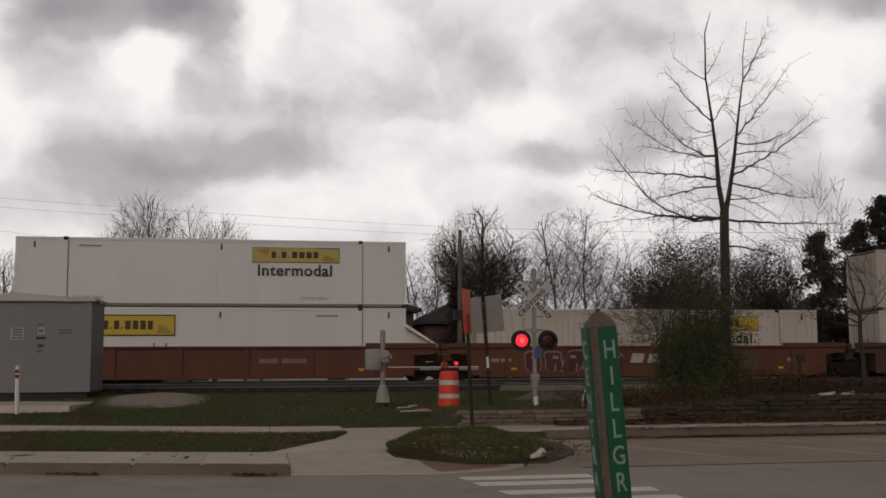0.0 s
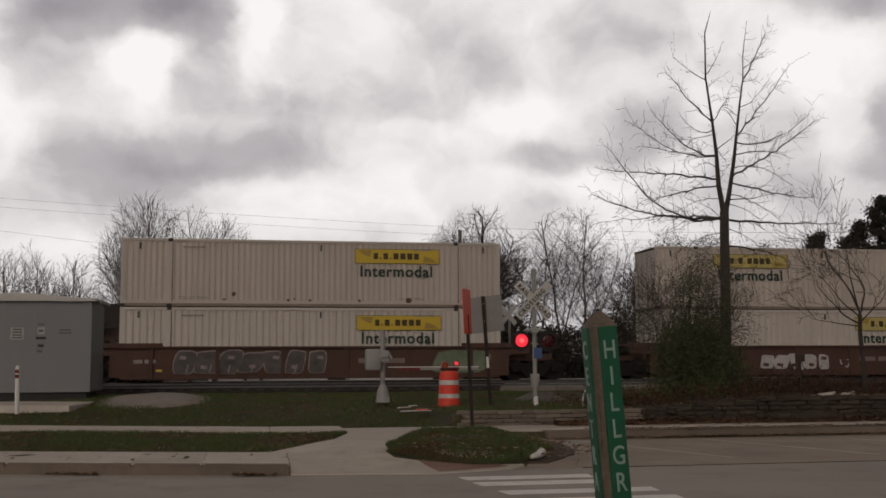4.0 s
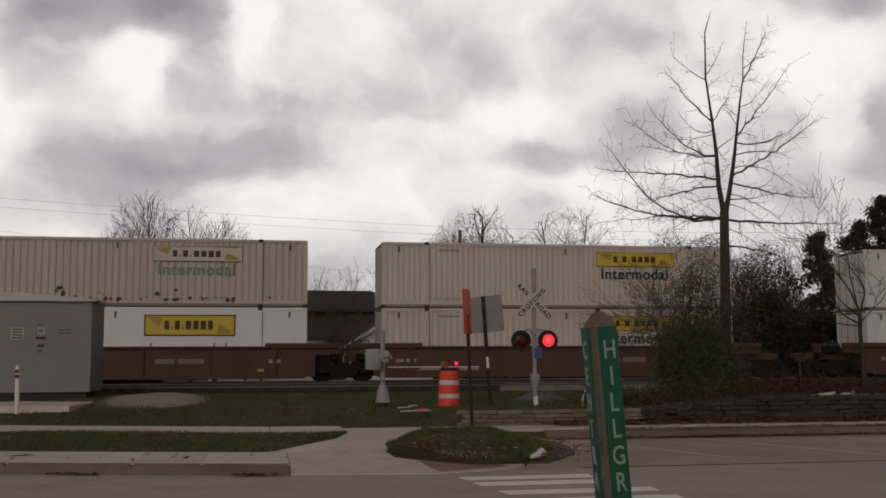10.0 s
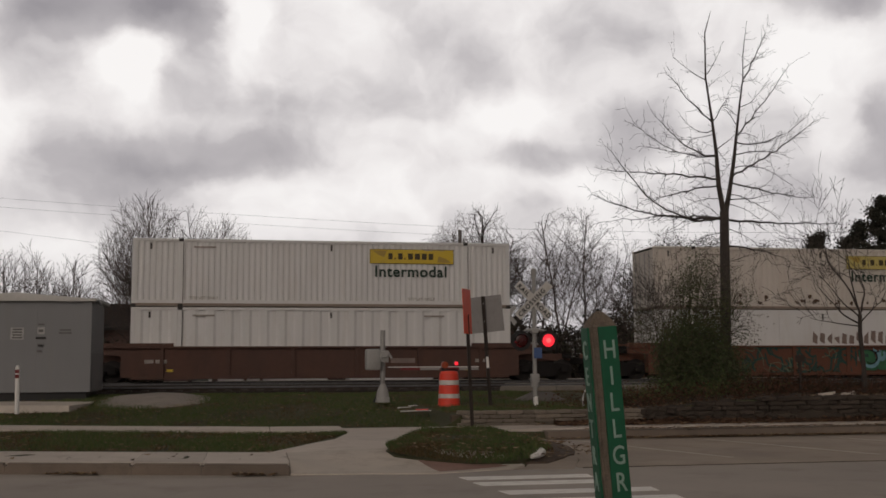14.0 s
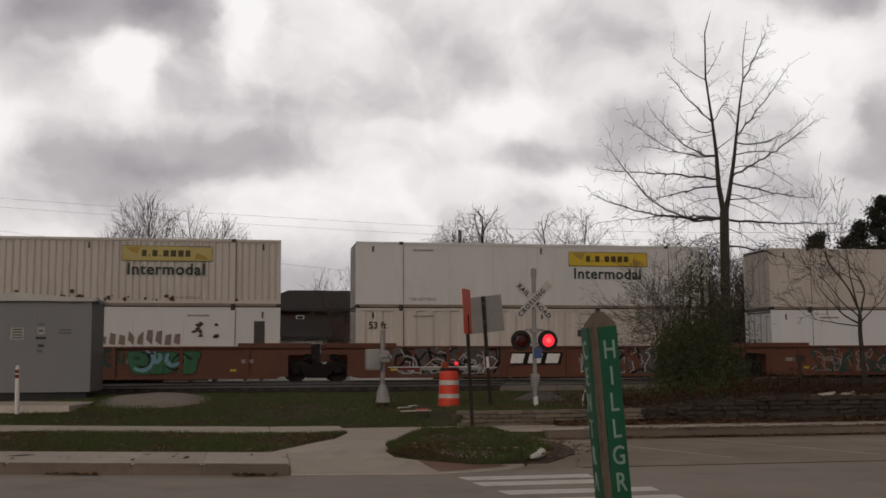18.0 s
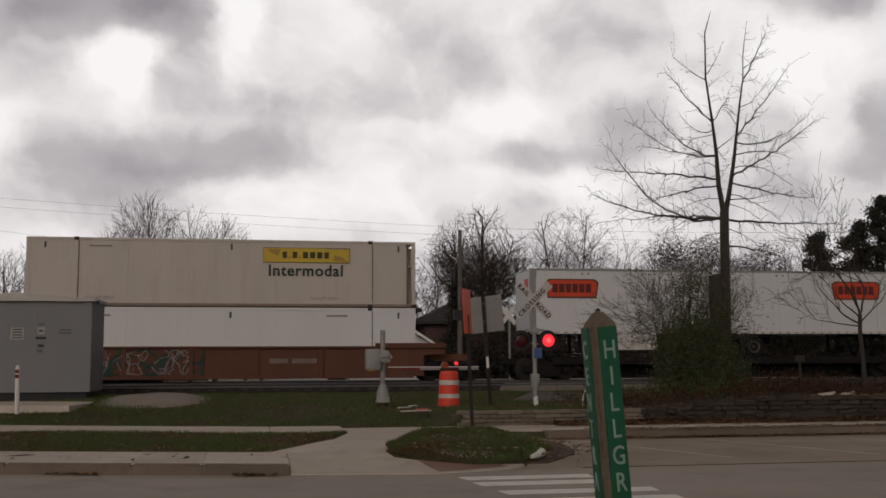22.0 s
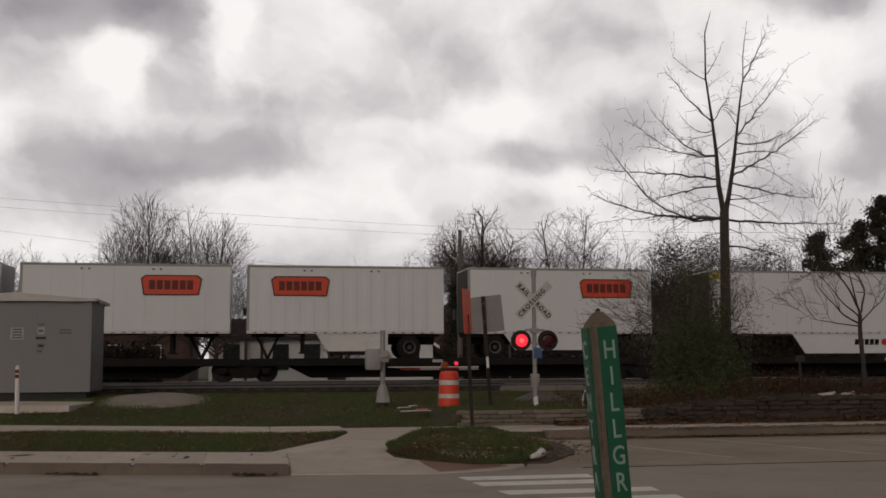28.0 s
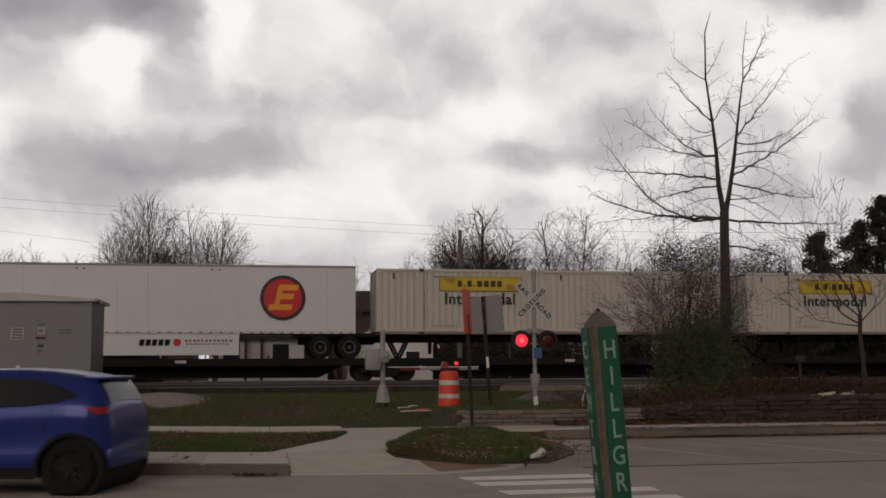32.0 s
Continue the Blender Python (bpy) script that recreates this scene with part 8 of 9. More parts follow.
def car(name, label, spec):
    th = thing(name, pose(0, 0, 0), label, "car")
    half, axles, r = spec["width"] / 2, spec["axles"], spec["wheel"]
    top, belt, sill, plan, roofw = spec["top"], spec["belt"], spec["sill"], spec["plan"], spec["roof_width"]
    nose, tail = top[0][0], top[-1][0]
    arch = r + 0.075

    def low(x):
        z = lerp(sill, x)
        for a in axles:
            if abs(x - a) < arch:
                z = max(z, r + math.sqrt(arch * arch - (x - a) ** 2))
        return z

    def side_y(x, z):
        """Half width of the skin at a height."""
        w, zb, zt = half * lerp(plan, x), lerp(belt, x), lerp(top, x)
        if z <= zb:
            k = max(0.0, (zb - z) / max(0.2, zb - 0.3))
            return w * lerp(FLANK, min(1.0, k))
        k = min(1.0, (z - zb) / max(0.05, zt - 0.05 - zb))
        return w * 0.966 + (half * lerp(roofw, x) - w * 0.966) * k

    xs = sorted(set([nose + (tail - nose) * i / 46 for i in range(47)] + [a + arch * math.sin(q * math.pi / 20) for a in axles for q in range(-10, 11)]))
    bm = fresh()
    ringset = []
    for x in xs:
        zb, zt, zl = lerp(belt, x), lerp(top, x), low(x)
        zb = min(zb, zt - 0.02)
        sec = []
        for k in range(13):
            z = zl + (zb - zl) * k / 12
            sec.append((side_y(x, z), z))
        zsh = max(zb + 0.005, zt - 0.06)
        for k in (0.33, 0.66, 1.0):
            z = zb + (zsh - zb) * k
            sec.append((side_y(x, z) if zt - zb > 0.15 else half * lerp(plan, x) * (0.975 - 0.04 * k), z))
        y9 = sec[-1][0]
        sec += [(y9 - 0.07, zt - 0.018), (y9 * 0.6, zt + 0.008), (0, zt + 0.018)]
        ringset.append([bm.verts.new((x, -y, z)) for y, z in sec] + [bm.verts.new((x, y, z)) for y, z in sec[-2::-1]])
    for a, b in zip(ringset, ringset[1:]):
        for k in range(len(a) - 1):
            bm.faces.new((a[k], a[k + 1], b[k + 1], b[k]))
    bm.faces.new(ringset[0][::-1])
    bm.faces.new(ringset[-1])
    body = part("body", bm, spec["paint"], th, "glossy painted body", True)
    part("underbody", box(fresh(), nose + 0.25, -half * 0.86, 0.2, tail - 0.3, half * 0.86, 0.55, 0.05), TRIMBLACK, th, "black underbody")
    for a in axles:
        bm = tube(fresh(), [(a, -half * 0.9, r), (a, half * 0.9, r)], arch * 0.985, 24)
        part("wheel_house", bm, TRIMBLACK, th, "dark wheel housing", True)

    def skin(poly, lift=0.012, s=-1, n=10):
        """A patch that lies on the flank, from an outline in x and z; upper and lower edges given left to right."""
        bm = fresh()
        up, lo = poly
        cols = []
        x0, x1 = lo[0][0], lo[-1][0]
        for i in range(n + 1):
            k = i / n
            xu, xl = up[0][0] + (up[-1][0] - up[0][0]) * k, x0 + (x1 - x0) * k
            zu, zl = lerp(up, xu), lerp(lo, xl)
            col = []
            for j in range(4):
                f = j / 3
                x, z = xl + (xu - xl) * f, zl + (zu - zl) * f
                col.append(bm.verts.new((x, s * (side_y(x, z) + lift), z)))
            cols.append(col)
        for a, b in zip(cols, cols[1:]):
            for j in range(3):
                bm.faces.new((a[j], a[j + 1], b[j + 1], b[j]))
        return bm

    for s in (-1, 1):
        for up, lo in spec["windows"]:
            part("side_window", skin((up, lo), 0.010, s), CARGLASS, th, "dark tinted side glass", True)
        for up, lo in spec.get("pillars", ()):
            part("pillar", skin((up, lo), 0.007, s, 2), TRIMBLACK, th, "black window pillar", True)
        for x0, z0, x1, z1 in spec["seams"]:
            part("door_seam", skin((((x1 - 0.005, z1), (x1 + 0.005, z1)), ((x0 - 0.005, z0), (x0 + 0.005, z0))), 0.004, s, 1), TRIMBLACK, body)
        for x, z in spec["handles"]:
            y = s * (side_y(x, z) + 0.02)
            part("door_handle", box(fresh(), x - 0.11, y - 0.018, z - 0.018, x + 0.11, y + 0.018, z + 0.018, 0.012), spec["handle_mat"], th)
        mx, mz = spec["mirror"]
        y = s * (side_y(mx, mz) + 0.13)
        mir = part("mirror", box(fresh(), mx - 0.07, y - 0.12, mz - 0.08, mx + 0.09, y + 0.12, mz + 0.09, 0.05), spec["mirror_mat"], th, "door mirror", True)
        if spec.get("strip"):
            x0, x1, z0, z1 = spec["strip"]
            part("side_strip", skin((((x0, z0 + 0.025), (x1, z1 + 0.025)), ((x0, z0), (x1, z1))), 0.02, s), CHROME, th, "bright side strip")
        for a in axles:
            bm = fresh()
            m = 20
            inner, outer = [], []
            for i in range(m + 1):
                q = math.pi * (-0.08 + 1.16 * i / m)
                for lst, rr in ((inner, arch - 0.01), (outer, arch + spec["cladding"])):
                    x, z = a + rr * math.cos(q), max(0.24, r + rr * math.sin(q))
                    lst.append(bm.verts.new((x, s * (side_y(x, max(z, 0.4)) + 0.012), z)))
            for i in range(m):
                bm.faces.new((inner[i], inner[i + 1], outer[i + 1], outer[i]))
            part("arch_trim", bm, spec["arch_mat"], th, "wheel arch trim", True)
        x0, x1 = axles[0] + arch + 0.02, axles[1] - arch - 0.02
        part("rocker", skin((((x0, lerp(sill, 0) + spec.get("rocker", 0.13)), (x1, lerp(sill, 0) + spec.get("rocker", 0.13) + 0.01)), ((x0, lerp(sill, 0) - 0.02), (x1, lerp(sill, 0) - 0.02))), 0.014, s), TRIMBLACK, th, "dark rocker panel", True)
        hl_up, hl_lo = spec["headlight"]
        h = part("headlight", skin((hl_up, hl_lo), 0.014, s, 8), spec.get("lens", HEADLENS), th, "clear headlight", True)
        if spec.get("strip_light"):
            part("day_lamp", skin(spec["strip_light"], 0.022, s, 8), HEADGLOW, h, "lit daytime lamp strip")
        gx, gz = spec["glow"]
        if not spec.get("strip_light"):
            part("headlight_bulb", dome(fresh(), (gx, s * (side_y(gx, gz) + 0.012), gz), 0.045, 12, 4, (0, s, 0), 0.4), HEADGLOW, h, "lit lamp", True)
        tu, tl = spec["taillight"]
        part("tail_light", skin((tu, tl), 0.016, s, 8), TAILRED, th, "red tail light", True)
        if spec.get("rails"):
            x0, x1 = spec["rails"]
            pts = [(x0 + (x1 - x0) * k / 8, s * (half * lerp(roofw, x0 + (x1 - x0) * k / 8) - 0.06), lerp(top, x0 + (x1 - x0) * k / 8) + (0.045 if 0 < k < 8 else -0.01)) for k in range(9)]
            part("roof_rail", tube(fresh(), pts, 0.022, 6), CHROME, th, "bright roof rail", True)

    def glass_between(x0, x1, name_, wide):
        bm = fresh()
        cols = []
        for i in range(7):
            x = x0 + (x1 - x0) * i / 6
            w = half * lerp(roofw, x) * wide
            cols.append([bm.verts.new((x + (0.008 if x > 0 else -0.008), w * q, lerp(top, x) + 0.03 - 0.03 * q * q)) for q in (-1, -0.6, 0, 0.6, 1)])
        for a, b in zip(cols, cols[1:]):
            for j in range(4):
                bm.faces.new((a[j], a[j + 1], b[j + 1], b[j]))
        part(name_, bm, REARGLASS if x0 > 0 else CARGLASS, th, "sloping dark glass", True)
    glass_between(*spec["windshield"], "windshield", 0.93)
    glass_between(*spec["rear_glass"], "rear_window", 0.86)
    # front: grille with bars, bumper lip, number plate left blank
    gr = part("grille", box(fresh(), nose - 0.012, -half * 0.55, spec["grille"][0], nose + 0.1, half * 0.55, spec["grille"][1], 0.02), TRIMBLACK, th, "black grille")
    for k in range(4):
        z = spec["grille"][0] + (spec["grille"][1] - spec["grille"][0]) * (k + 0.5) / 4
        part("grille_bar", box(fresh(), nose - 0.024, -half * 0.5, z - 0.008, nose, half * 0.5, z + 0.008, 0.004), spec["bar_mat"], gr)
    for k in range(9):
        y = half * 0.5 * (k - 4) / 4.5
        part("grille_rib", box(fresh(), nose - 0.018, y - 0.006, spec["grille"][0] + 0.03, nose, y + 0.006, spec["grille"][1] - 0.03), spec["bar_mat"], gr)
    part("front_bumper", box(fresh(), nose + 0.03, -half * 0.7, 0.22, nose + 0.34, half * 0.7, 0.42, 0.06), TRIMBLACK, th, "dark lower bumper", True)
    part("rear_bumper", box(fresh(), tail - 0.35, -half * 0.8, 0.3, tail + 0.02, half * 0.74, 0.56, 0.08), TRIMBLACK if spec["cladding"] > 0.05 else spec["paint"], th, "rear bumper", True)
    part("plate", box(fresh(), nose - 0.036, -0.16, 0.48, nose - 0.026, 0.16, 0.63), spec.get("plate", WHITEPAINT), th, "blank pale plate")
    if spec.get("spoiler"):
        sx, sz = spec["spoiler"][0], lerp(top, spec["spoiler"][0])
        part("spoiler", box(fresh(), sx - 0.12, -half * 0.62, sz - 0.015, sx + 0.12, half * 0.62, sz + 0.022, 0.015), spec["paint"], th, "", True)
    # wheels
    for a in axles:
        for s in (-1, 1):
            w = 0.235

            def tyre():
                prof = ((r * 0.70, -w / 2), (r - 0.035, -w / 2), (r, -w / 2 + 0.035), (r, w / 2 - 0.035), (r - 0.035, w / 2), (r * 0.70, w / 2))
                b = fresh()
                n = 32
                rings = [[b.verts.new((q * math.cos(t), y, q * math.sin(t))) for t in [2 * math.pi * k / n for k in range(n)]] for q, y in prof]
                for c1, c2 in zip(rings, rings[1:]):
                    for k in range(n):
                        b.faces.new((c1[k], c1[(k + 1) % n], c2[(k + 1) % n], c2[k]))
                return mesh_of("wheel", b, RUBBER, True)
            wh = hang("wheel", cached((name, "tyre"), tyre), th, "road wheel with black tyre", pose(a, s * (half - w / 2 - 0.01), r))

            def alloy(sd):
                b = fresh()
                tube(b, [(0, sd * (w / 2 - 0.05), 0), (0, sd * (w / 2 - 0.09), 0)], r * 0.71, 28)
                return mesh_of("rim_back", b, TRIMBLACK)

            def spokes(sd):
                b = fresh()
                for k in range(5):
                    for off in (-0.17, 0.17):
                        t = 2 * math.pi * k / 5 + off
                        d, e = Vector((math.cos(t), 0, math.sin(t))), Vector((-math.sin(t), 0, math.cos(t)))
                        y0, y1 = sd * (w / 2 - 0.055), sd * (w / 2 - 0.012)
                        q = [d * 0.05 - e * 0.016, d * 0.05 + e * 0.016, d * r * 0.68 + e * 0.014, d * r * 0.68 - e * 0.014]
                        lo = [b.verts.new((p.x, y0, p.z)) for p in q]
                        hi = [b.verts.new((p.x, y1, p.z)) for p in q]
                        b.faces.new(hi)
                        for i in range(4):
                            b.faces.new((lo[i], lo[(i + 1) % 4], hi[(i + 1) % 4], hi[i]))
                n = 32
                ring = [[b.verts.new((q * math.cos(t), sd * y, q * math.sin(t))) for t in [2 * math.pi * k / n for k in range(n)]] for q, y in ((r * 0.66, w / 2 - 0.02), (r * 0.715, w / 2 - 0.004), (r * 0.715, w / 2 - 0.06))]
                for c1, c2 in zip(ring, ring[1:]):
                    for k in range(n):
                        b.faces.new((c1[k], c1[(k + 1) % n], c2[(k + 1) % n], c2[k]))
                tube(b, [(0, sd * (w / 2 - 0.05), 0), (0, sd * (w / 2 - 0.002), 0)], 0.06, 12)
                return mesh_of("rim", b, spec["rim"])
            hang("rim_back", cached((name, "back", s), lambda: alloy(s)), wh)
            hang("rim", cached((name, "rim", s), lambda: spokes(s)), wh, "five-spoke alloy rim")
            SPIN_CARS.append((wh, th, r))
    return th


SUV = car("dark_suv", "dark grey sport utility car with silver roof rails", dict(
    width=2.0, axles=(-1.37, 1.37), wheel=0.375, paint=paint("dark_grey_car_paint", (0.034, 0.035, 0.044), 0.36, 0.4, 0.35), rim=SILVERRIM,
    top=((-2.26, 0.84), (-2.23, 0.98), (-2.16, 1.04), (-2.0, 1.07), (-1.6, 1.115), (-1.3, 1.16), (-1.17, 1.195), (-0.74, 1.43), (-0.34, 1.62), (-0.05, 1.68), (0.54, 1.7), (1.2, 1.69), (1.74, 1.665), (1.98, 1.62), (2.03, 1.56), (2.16, 1.28), (2.22, 1.1), (2.27, 0.9)),
    belt=((-2.26, 0.82), (-2.05, 0.97), (-1.3, 1.1), (0.0, 1.165), (1.94, 1.205), (2.2, 1.08), (2.27, 0.88)),
    sill=((-2.26, 0.4), (-2.1, 0.27), (-1.7, 0.25), (1.8, 0.28), (2.05, 0.36), (2.27, 0.45)),
    plan=((-2.26, 0.7), (-2.2, 0.83), (-2.05, 0.93), (-1.7, 0.99), (-1.14, 1.0), (1.7, 1.0), (1.94, 0.97), (2.16, 0.91), (2.27, 0.8)),
    roof_width=((-1.17, 0.88), (-0.34, 0.76), (1.0, 0.75), (2.1, 0.73), (2.4, 0.84)),
    windows=((((-0.3, 1.52), (-0.15, 1.56), (0.25, 1.575)), ((-0.8, 1.19), (0.22, 1.195))), (((0.29, 1.577), (1.03, 1.57)), ((0.29, 1.2), (1.24, 1.215))), (((1.4, 1.572), (1.94, 1.545)), ((1.68, 1.235), (2.07, 1.245)))),
    pillars=((((0.24, 1.576), (0.3, 1.578)), ((0.21, 1.195), (0.3, 1.2))),),
    seams=((-0.72, 0.4, -0.7, 1.15), (0.26, 0.4, 0.26, 1.17), (1.08, 0.8, 1.27, 1.19), (-0.7, 0.4, 1.0, 0.42)), handles=((0.06, 1.055), (1.12, 1.085)), handle_mat=TRIMBLACK,
    mirror=(-0.74, 1.2), mirror_mat=TRIMBLACK, strip=(-0.74, 0.88, 0.385, 0.42), cladding=0.05, arch_mat=TRIMBLACK, rails=(0.0, 1.75),
    headlight=(((-2.17, 0.975), (-1.68, 1.01)), ((-2.2, 0.86), (-1.8, 0.845))), glow=(-2.02, 0.91), taillight=(((1.86, 1.155), (2.19, 1.15)), ((2.02, 1.0), (2.24, 0.95))),
    plate=PLATE, bar_mat=GALV, windshield=(-1.16, -0.36), rear_glass=(2.02, 2.17), grille=(0.62, 0.93), spoiler=(1.94, 1.6)))
HATCH = car("blue_hatchback", "bright blue compact crossover car with black wheels", dict(
    width=1.79, axles=(-1.31, 1.31), wheel=0.317, paint=paint("bright_blue_car_paint", (0.0165, 0.034, 0.215), 0.36, 0.35, 0.3), rim=BLACKRIM,
    top=((-2.1, 0.7), (-2.07, 0.8), (-1.95, 0.9), (-1.65, 0.99), (-1.2, 1.035), (-1.1, 1.06), (-0.86, 1.18), (-0.53, 1.35), (-0.2, 1.455), (0.19, 1.498), (0.52, 1.5), (0.91, 1.474), (1.24, 1.43), (1.5, 1.375), (1.6, 1.24), (1.69, 1.06), (1.73, 0.9), (1.75, 0.78)),
    belt=((-2.1, 0.68), (-1.9, 0.83), (-1.2, 0.965), (-0.6, 1.005), (0.13, 1.02), (1.2, 1.085), (1.6, 1.06), (1.75, 0.76)),
    sill=((-2.1, 0.34), (-1.95, 0.22), (-1.7, 0.19), (1.5, 0.24), (1.66, 0.34), (1.75, 0.45)),
    plan=((-2.1, 0.64), (-2.03, 0.8), (-1.85, 0.92), (-1.5, 0.985), (-1.1, 1.0), (1.25, 1.0), (1.5, 0.96), (1.66, 0.87), (1.75, 0.75)),
    roof_width=((-1.1, 0.87), (-0.2, 0.71), (0.6, 0.69), (1.5, 0.66), (1.8, 0.8)),
    windows=((((-0.47, 1.23), (-0.14, 1.375), (0.13, 1.405)), ((-0.66, 1.02), (0.13, 1.035))), (((0.2, 1.407), (0.78, 1.38), (1.11, 1.29), (1.33, 1.2)), ((0.2, 1.037), (0.78, 1.066), (1.18, 1.105), (1.345, 1.185)))), pillars=((((0.12, 1.403), (0.21, 1.407)), ((0.12, 1.034), (0.21, 1.037))),),
    seams=((-0.7, 0.4, -0.68, 0.98), (0.16, 0.4, 0.17, 1.0), (0.95, 0.7, 1.1, 1.05)), handles=((0.02, 0.935),), handle_mat=paint("bright_blue_handle", (0.007, 0.02, 0.16), 0.35, 0.25),
    mirror=(-0.58, 1.04), mirror_mat=TRIMBLACK, strip=None, cladding=0.035, arch_mat=TRIMBLACK, rails=None,
    rocker=0.1, lens=SMOKELENS, bar_mat=BLACKRIM, plate=PLATE, headlight=(((-2.02, 0.84), (-1.56, 0.862)), ((-2.03, 0.735), (-1.78, 0.75))), glow=(-1.9, 0.8), strip_light=(((-2.0, 0.735), (-1.8, 0.765), (-1.68, 0.845)), ((-2.0, 0.715), (-1.79, 0.742), (-1.66, 0.83))), taillight=(((1.45, 1.05), (1.69, 1.04)), ((1.6, 0.955), (1.71, 0.965))),
    windshield=(-1.09, -0.21), rear_glass=(1.51, 1.68), grille=(0.56, 0.78), spoiler=(1.46, 1.42)))


# ---- loose cover: grass blades, fallen leaves, weeds, rubble ----
def blades(spots, material, name, label, seed, lo=0.04, hi=0.10, dry=False):
    """Tufts of thin blades over patches of lawn: x0, x1, near and far edge as functions of x, count."""
    rnd = random.Random(seed)
    vs, fs = [], []
    for x0, x1, near, far, count in spots:
        for k in range(count):
            x = rnd.uniform(x0, x1)
            a, b = near(x), far(x)
            if b - a < 0.05:
                continue
            y = rnd.uniform(a, b)
            if noise.noise(Vector((x * 0.55, y * 0.4, 3.0))) + 0.5 * noise.noise(Vector((x * 1.7, y * 1.2, 9.0))) > 0.12 + rnd.gauss(0, 0.12) and dry is False or dry and noise.noise(Vector((x * 0.55, y * 0.4, 3.0))) + 0.5 * noise.noise(Vector((x * 1.7, y * 1.2, 9.0))) < 0.05:
                continue
            z = (fall(x, y) + 0.06 if 2.0 < x < 4.9 and y < 21.2 else land(x, y)) - 0.01
            h, w, t = rnd.uniform(lo, hi), rnd.uniform(0.006, 0.014), rnd.uniform(0, 3.14)
            dx, dy = w * math.cos(t), w * math.sin(t)
            lx, ly = rnd.gauss(0, h * 0.45), rnd.gauss(0, h * 0.45)
            i = len(vs)
            vs += [(x - dx, y - dy, z), (x + dx, y + dy, z), (x + lx, y + ly, z + h)]
            fs.append((i, i + 1, i + 2))
    ob = loose(name, vs, fs, material, None, label)
    return tagged(ob, label, "", "", "stuff")


def litter(spots, seed):
    rnd = random.Random(seed)
    vs, fs = [], []
    for x0, x1, near, far, count, z0 in spots:
        for k in range(count):
            x = rnd.uniform(x0, x1)
            a, b = near(x), far(x)
            y = rnd.uniform(a, b) if b > a else a
            z = (land(x, y) if z0 is None else z0) + rnd.uniform(0.01, 0.03)
            s, t = rnd.uniform(0.025, 0.07), rnd.uniform(0, 6.28)
            c, d = s * math.cos(t), s * math.sin(t)
            i = len(vs)
            vs += [(x - c, y - d, z + rnd.uniform(0, 0.02)), (x + d * 0.6, y - c * 0.6, z), (x + c, y + d, z + rnd.uniform(0, 0.03)), (x - d * 0.6, y + c * 0.6, z + rnd.uniform(0, 0.02))]
            fs.append((i, i + 1, i + 2, i + 3))
    ob = loose("fallen_leaves", vs, fs, DEADLEAF, None, "brown fallen leaves scattered on grass and kerbs")
    return tagged(ob, "", "", "", "stuff")


DRYGRASS = islands("withered_grass", [(0.11, 0.075, 0.035), (0.085, 0.06, 0.028), (0.075, 0.07, 0.028), (0.14, 0.1, 0.055)])
strip_far = lambda x: 21.7 - 0.345 * min(0.0, x - 0.6) - max(0.0, (x - 0.25)) * 0.3
strip_near = lambda x: kerb_y(x) + 2.05 if x < 0.25 else 16.95 + (x - 0.25) * 2.75
lawn_near = lambda x: (23.22 - 0.35 * min(0.0, x - 0.6)) if x < 4.1 else 22.95
isl_near = lambda x: 16.5 - 1.1 * math.sin(math.pi * min(1.0, max(0.0, (x - 2.06) / 2.7)))
isl_far = lambda x: min(21.15, 16.9 + (x - 2.06) * 3.4)
blades([(-10, 1.8, strip_near, strip_far, 42000), (-11, 4.1, lawn_near, lambda x: 33.0, 70000), (2.1, 4.7, isl_near, isl_far, 16000), (4.1, 8.2, lawn_near, lambda x: 33.0, 17000)], GRASSBLADE, "grass", "short dull autumn grass", 61)
blades([(-10, 1.8, strip_near, strip_far, 18000), (-11, 4.1, lawn_near, lambda x: 33.0, 26000), (2.1, 4.7, isl_near, isl_far, 9000), (4.1, 12, lawn_near, lambda x: 33.0, 15000)], DRYGRASS, "dry_grass", "withered brown grass", 66, 0.03, 0.08, True)
litter([(-9, 1.6, strip_near, strip_far, 700, None), (-9, 4.1, lawn_near, lambda x: 31.0, 1200, None), (2.2, 4.6, isl_near, isl_far, 260, 0.24), (4.2, 5.5, lambda x: 15.5, lambda x: 20.6, 330, 0.13), (5.9, 24, lambda x: 20.55, lambda x: 20.74, 500, 0.01),
        (5.8, 24, lambda x: 21.5, lambda x: 22.42, 500, 0.198), (6.5, 26, lambda x: 22.12, lambda x: 22.5, 4200, 0.2), (6.6, 26, lambda x: 20.5, lambda x: 20.76, 1700, 0.012), (6.6, 26, lambda x: 20.7, lambda x: 20.95, 1500, 0.175), (7.5, 24, lambda x: 22.7, lambda x: 26.0, 2600, None), (-2.9, -2.2, lambda x: kerb_y(x) - 0.16, lambda x: kerb_y(x) - 0.01, 40, 0.004), (-0.3, 0.3, lambda x: kerb_y(x) - 0.16, lambda x: kerb_y(x) - 0.01, 40, 0.004), (-9, 0.5, lambda x: kerb_y(x) + 0.2, lambda x: kerb_y(x) + 2.0, 40, 0.16)], 62)
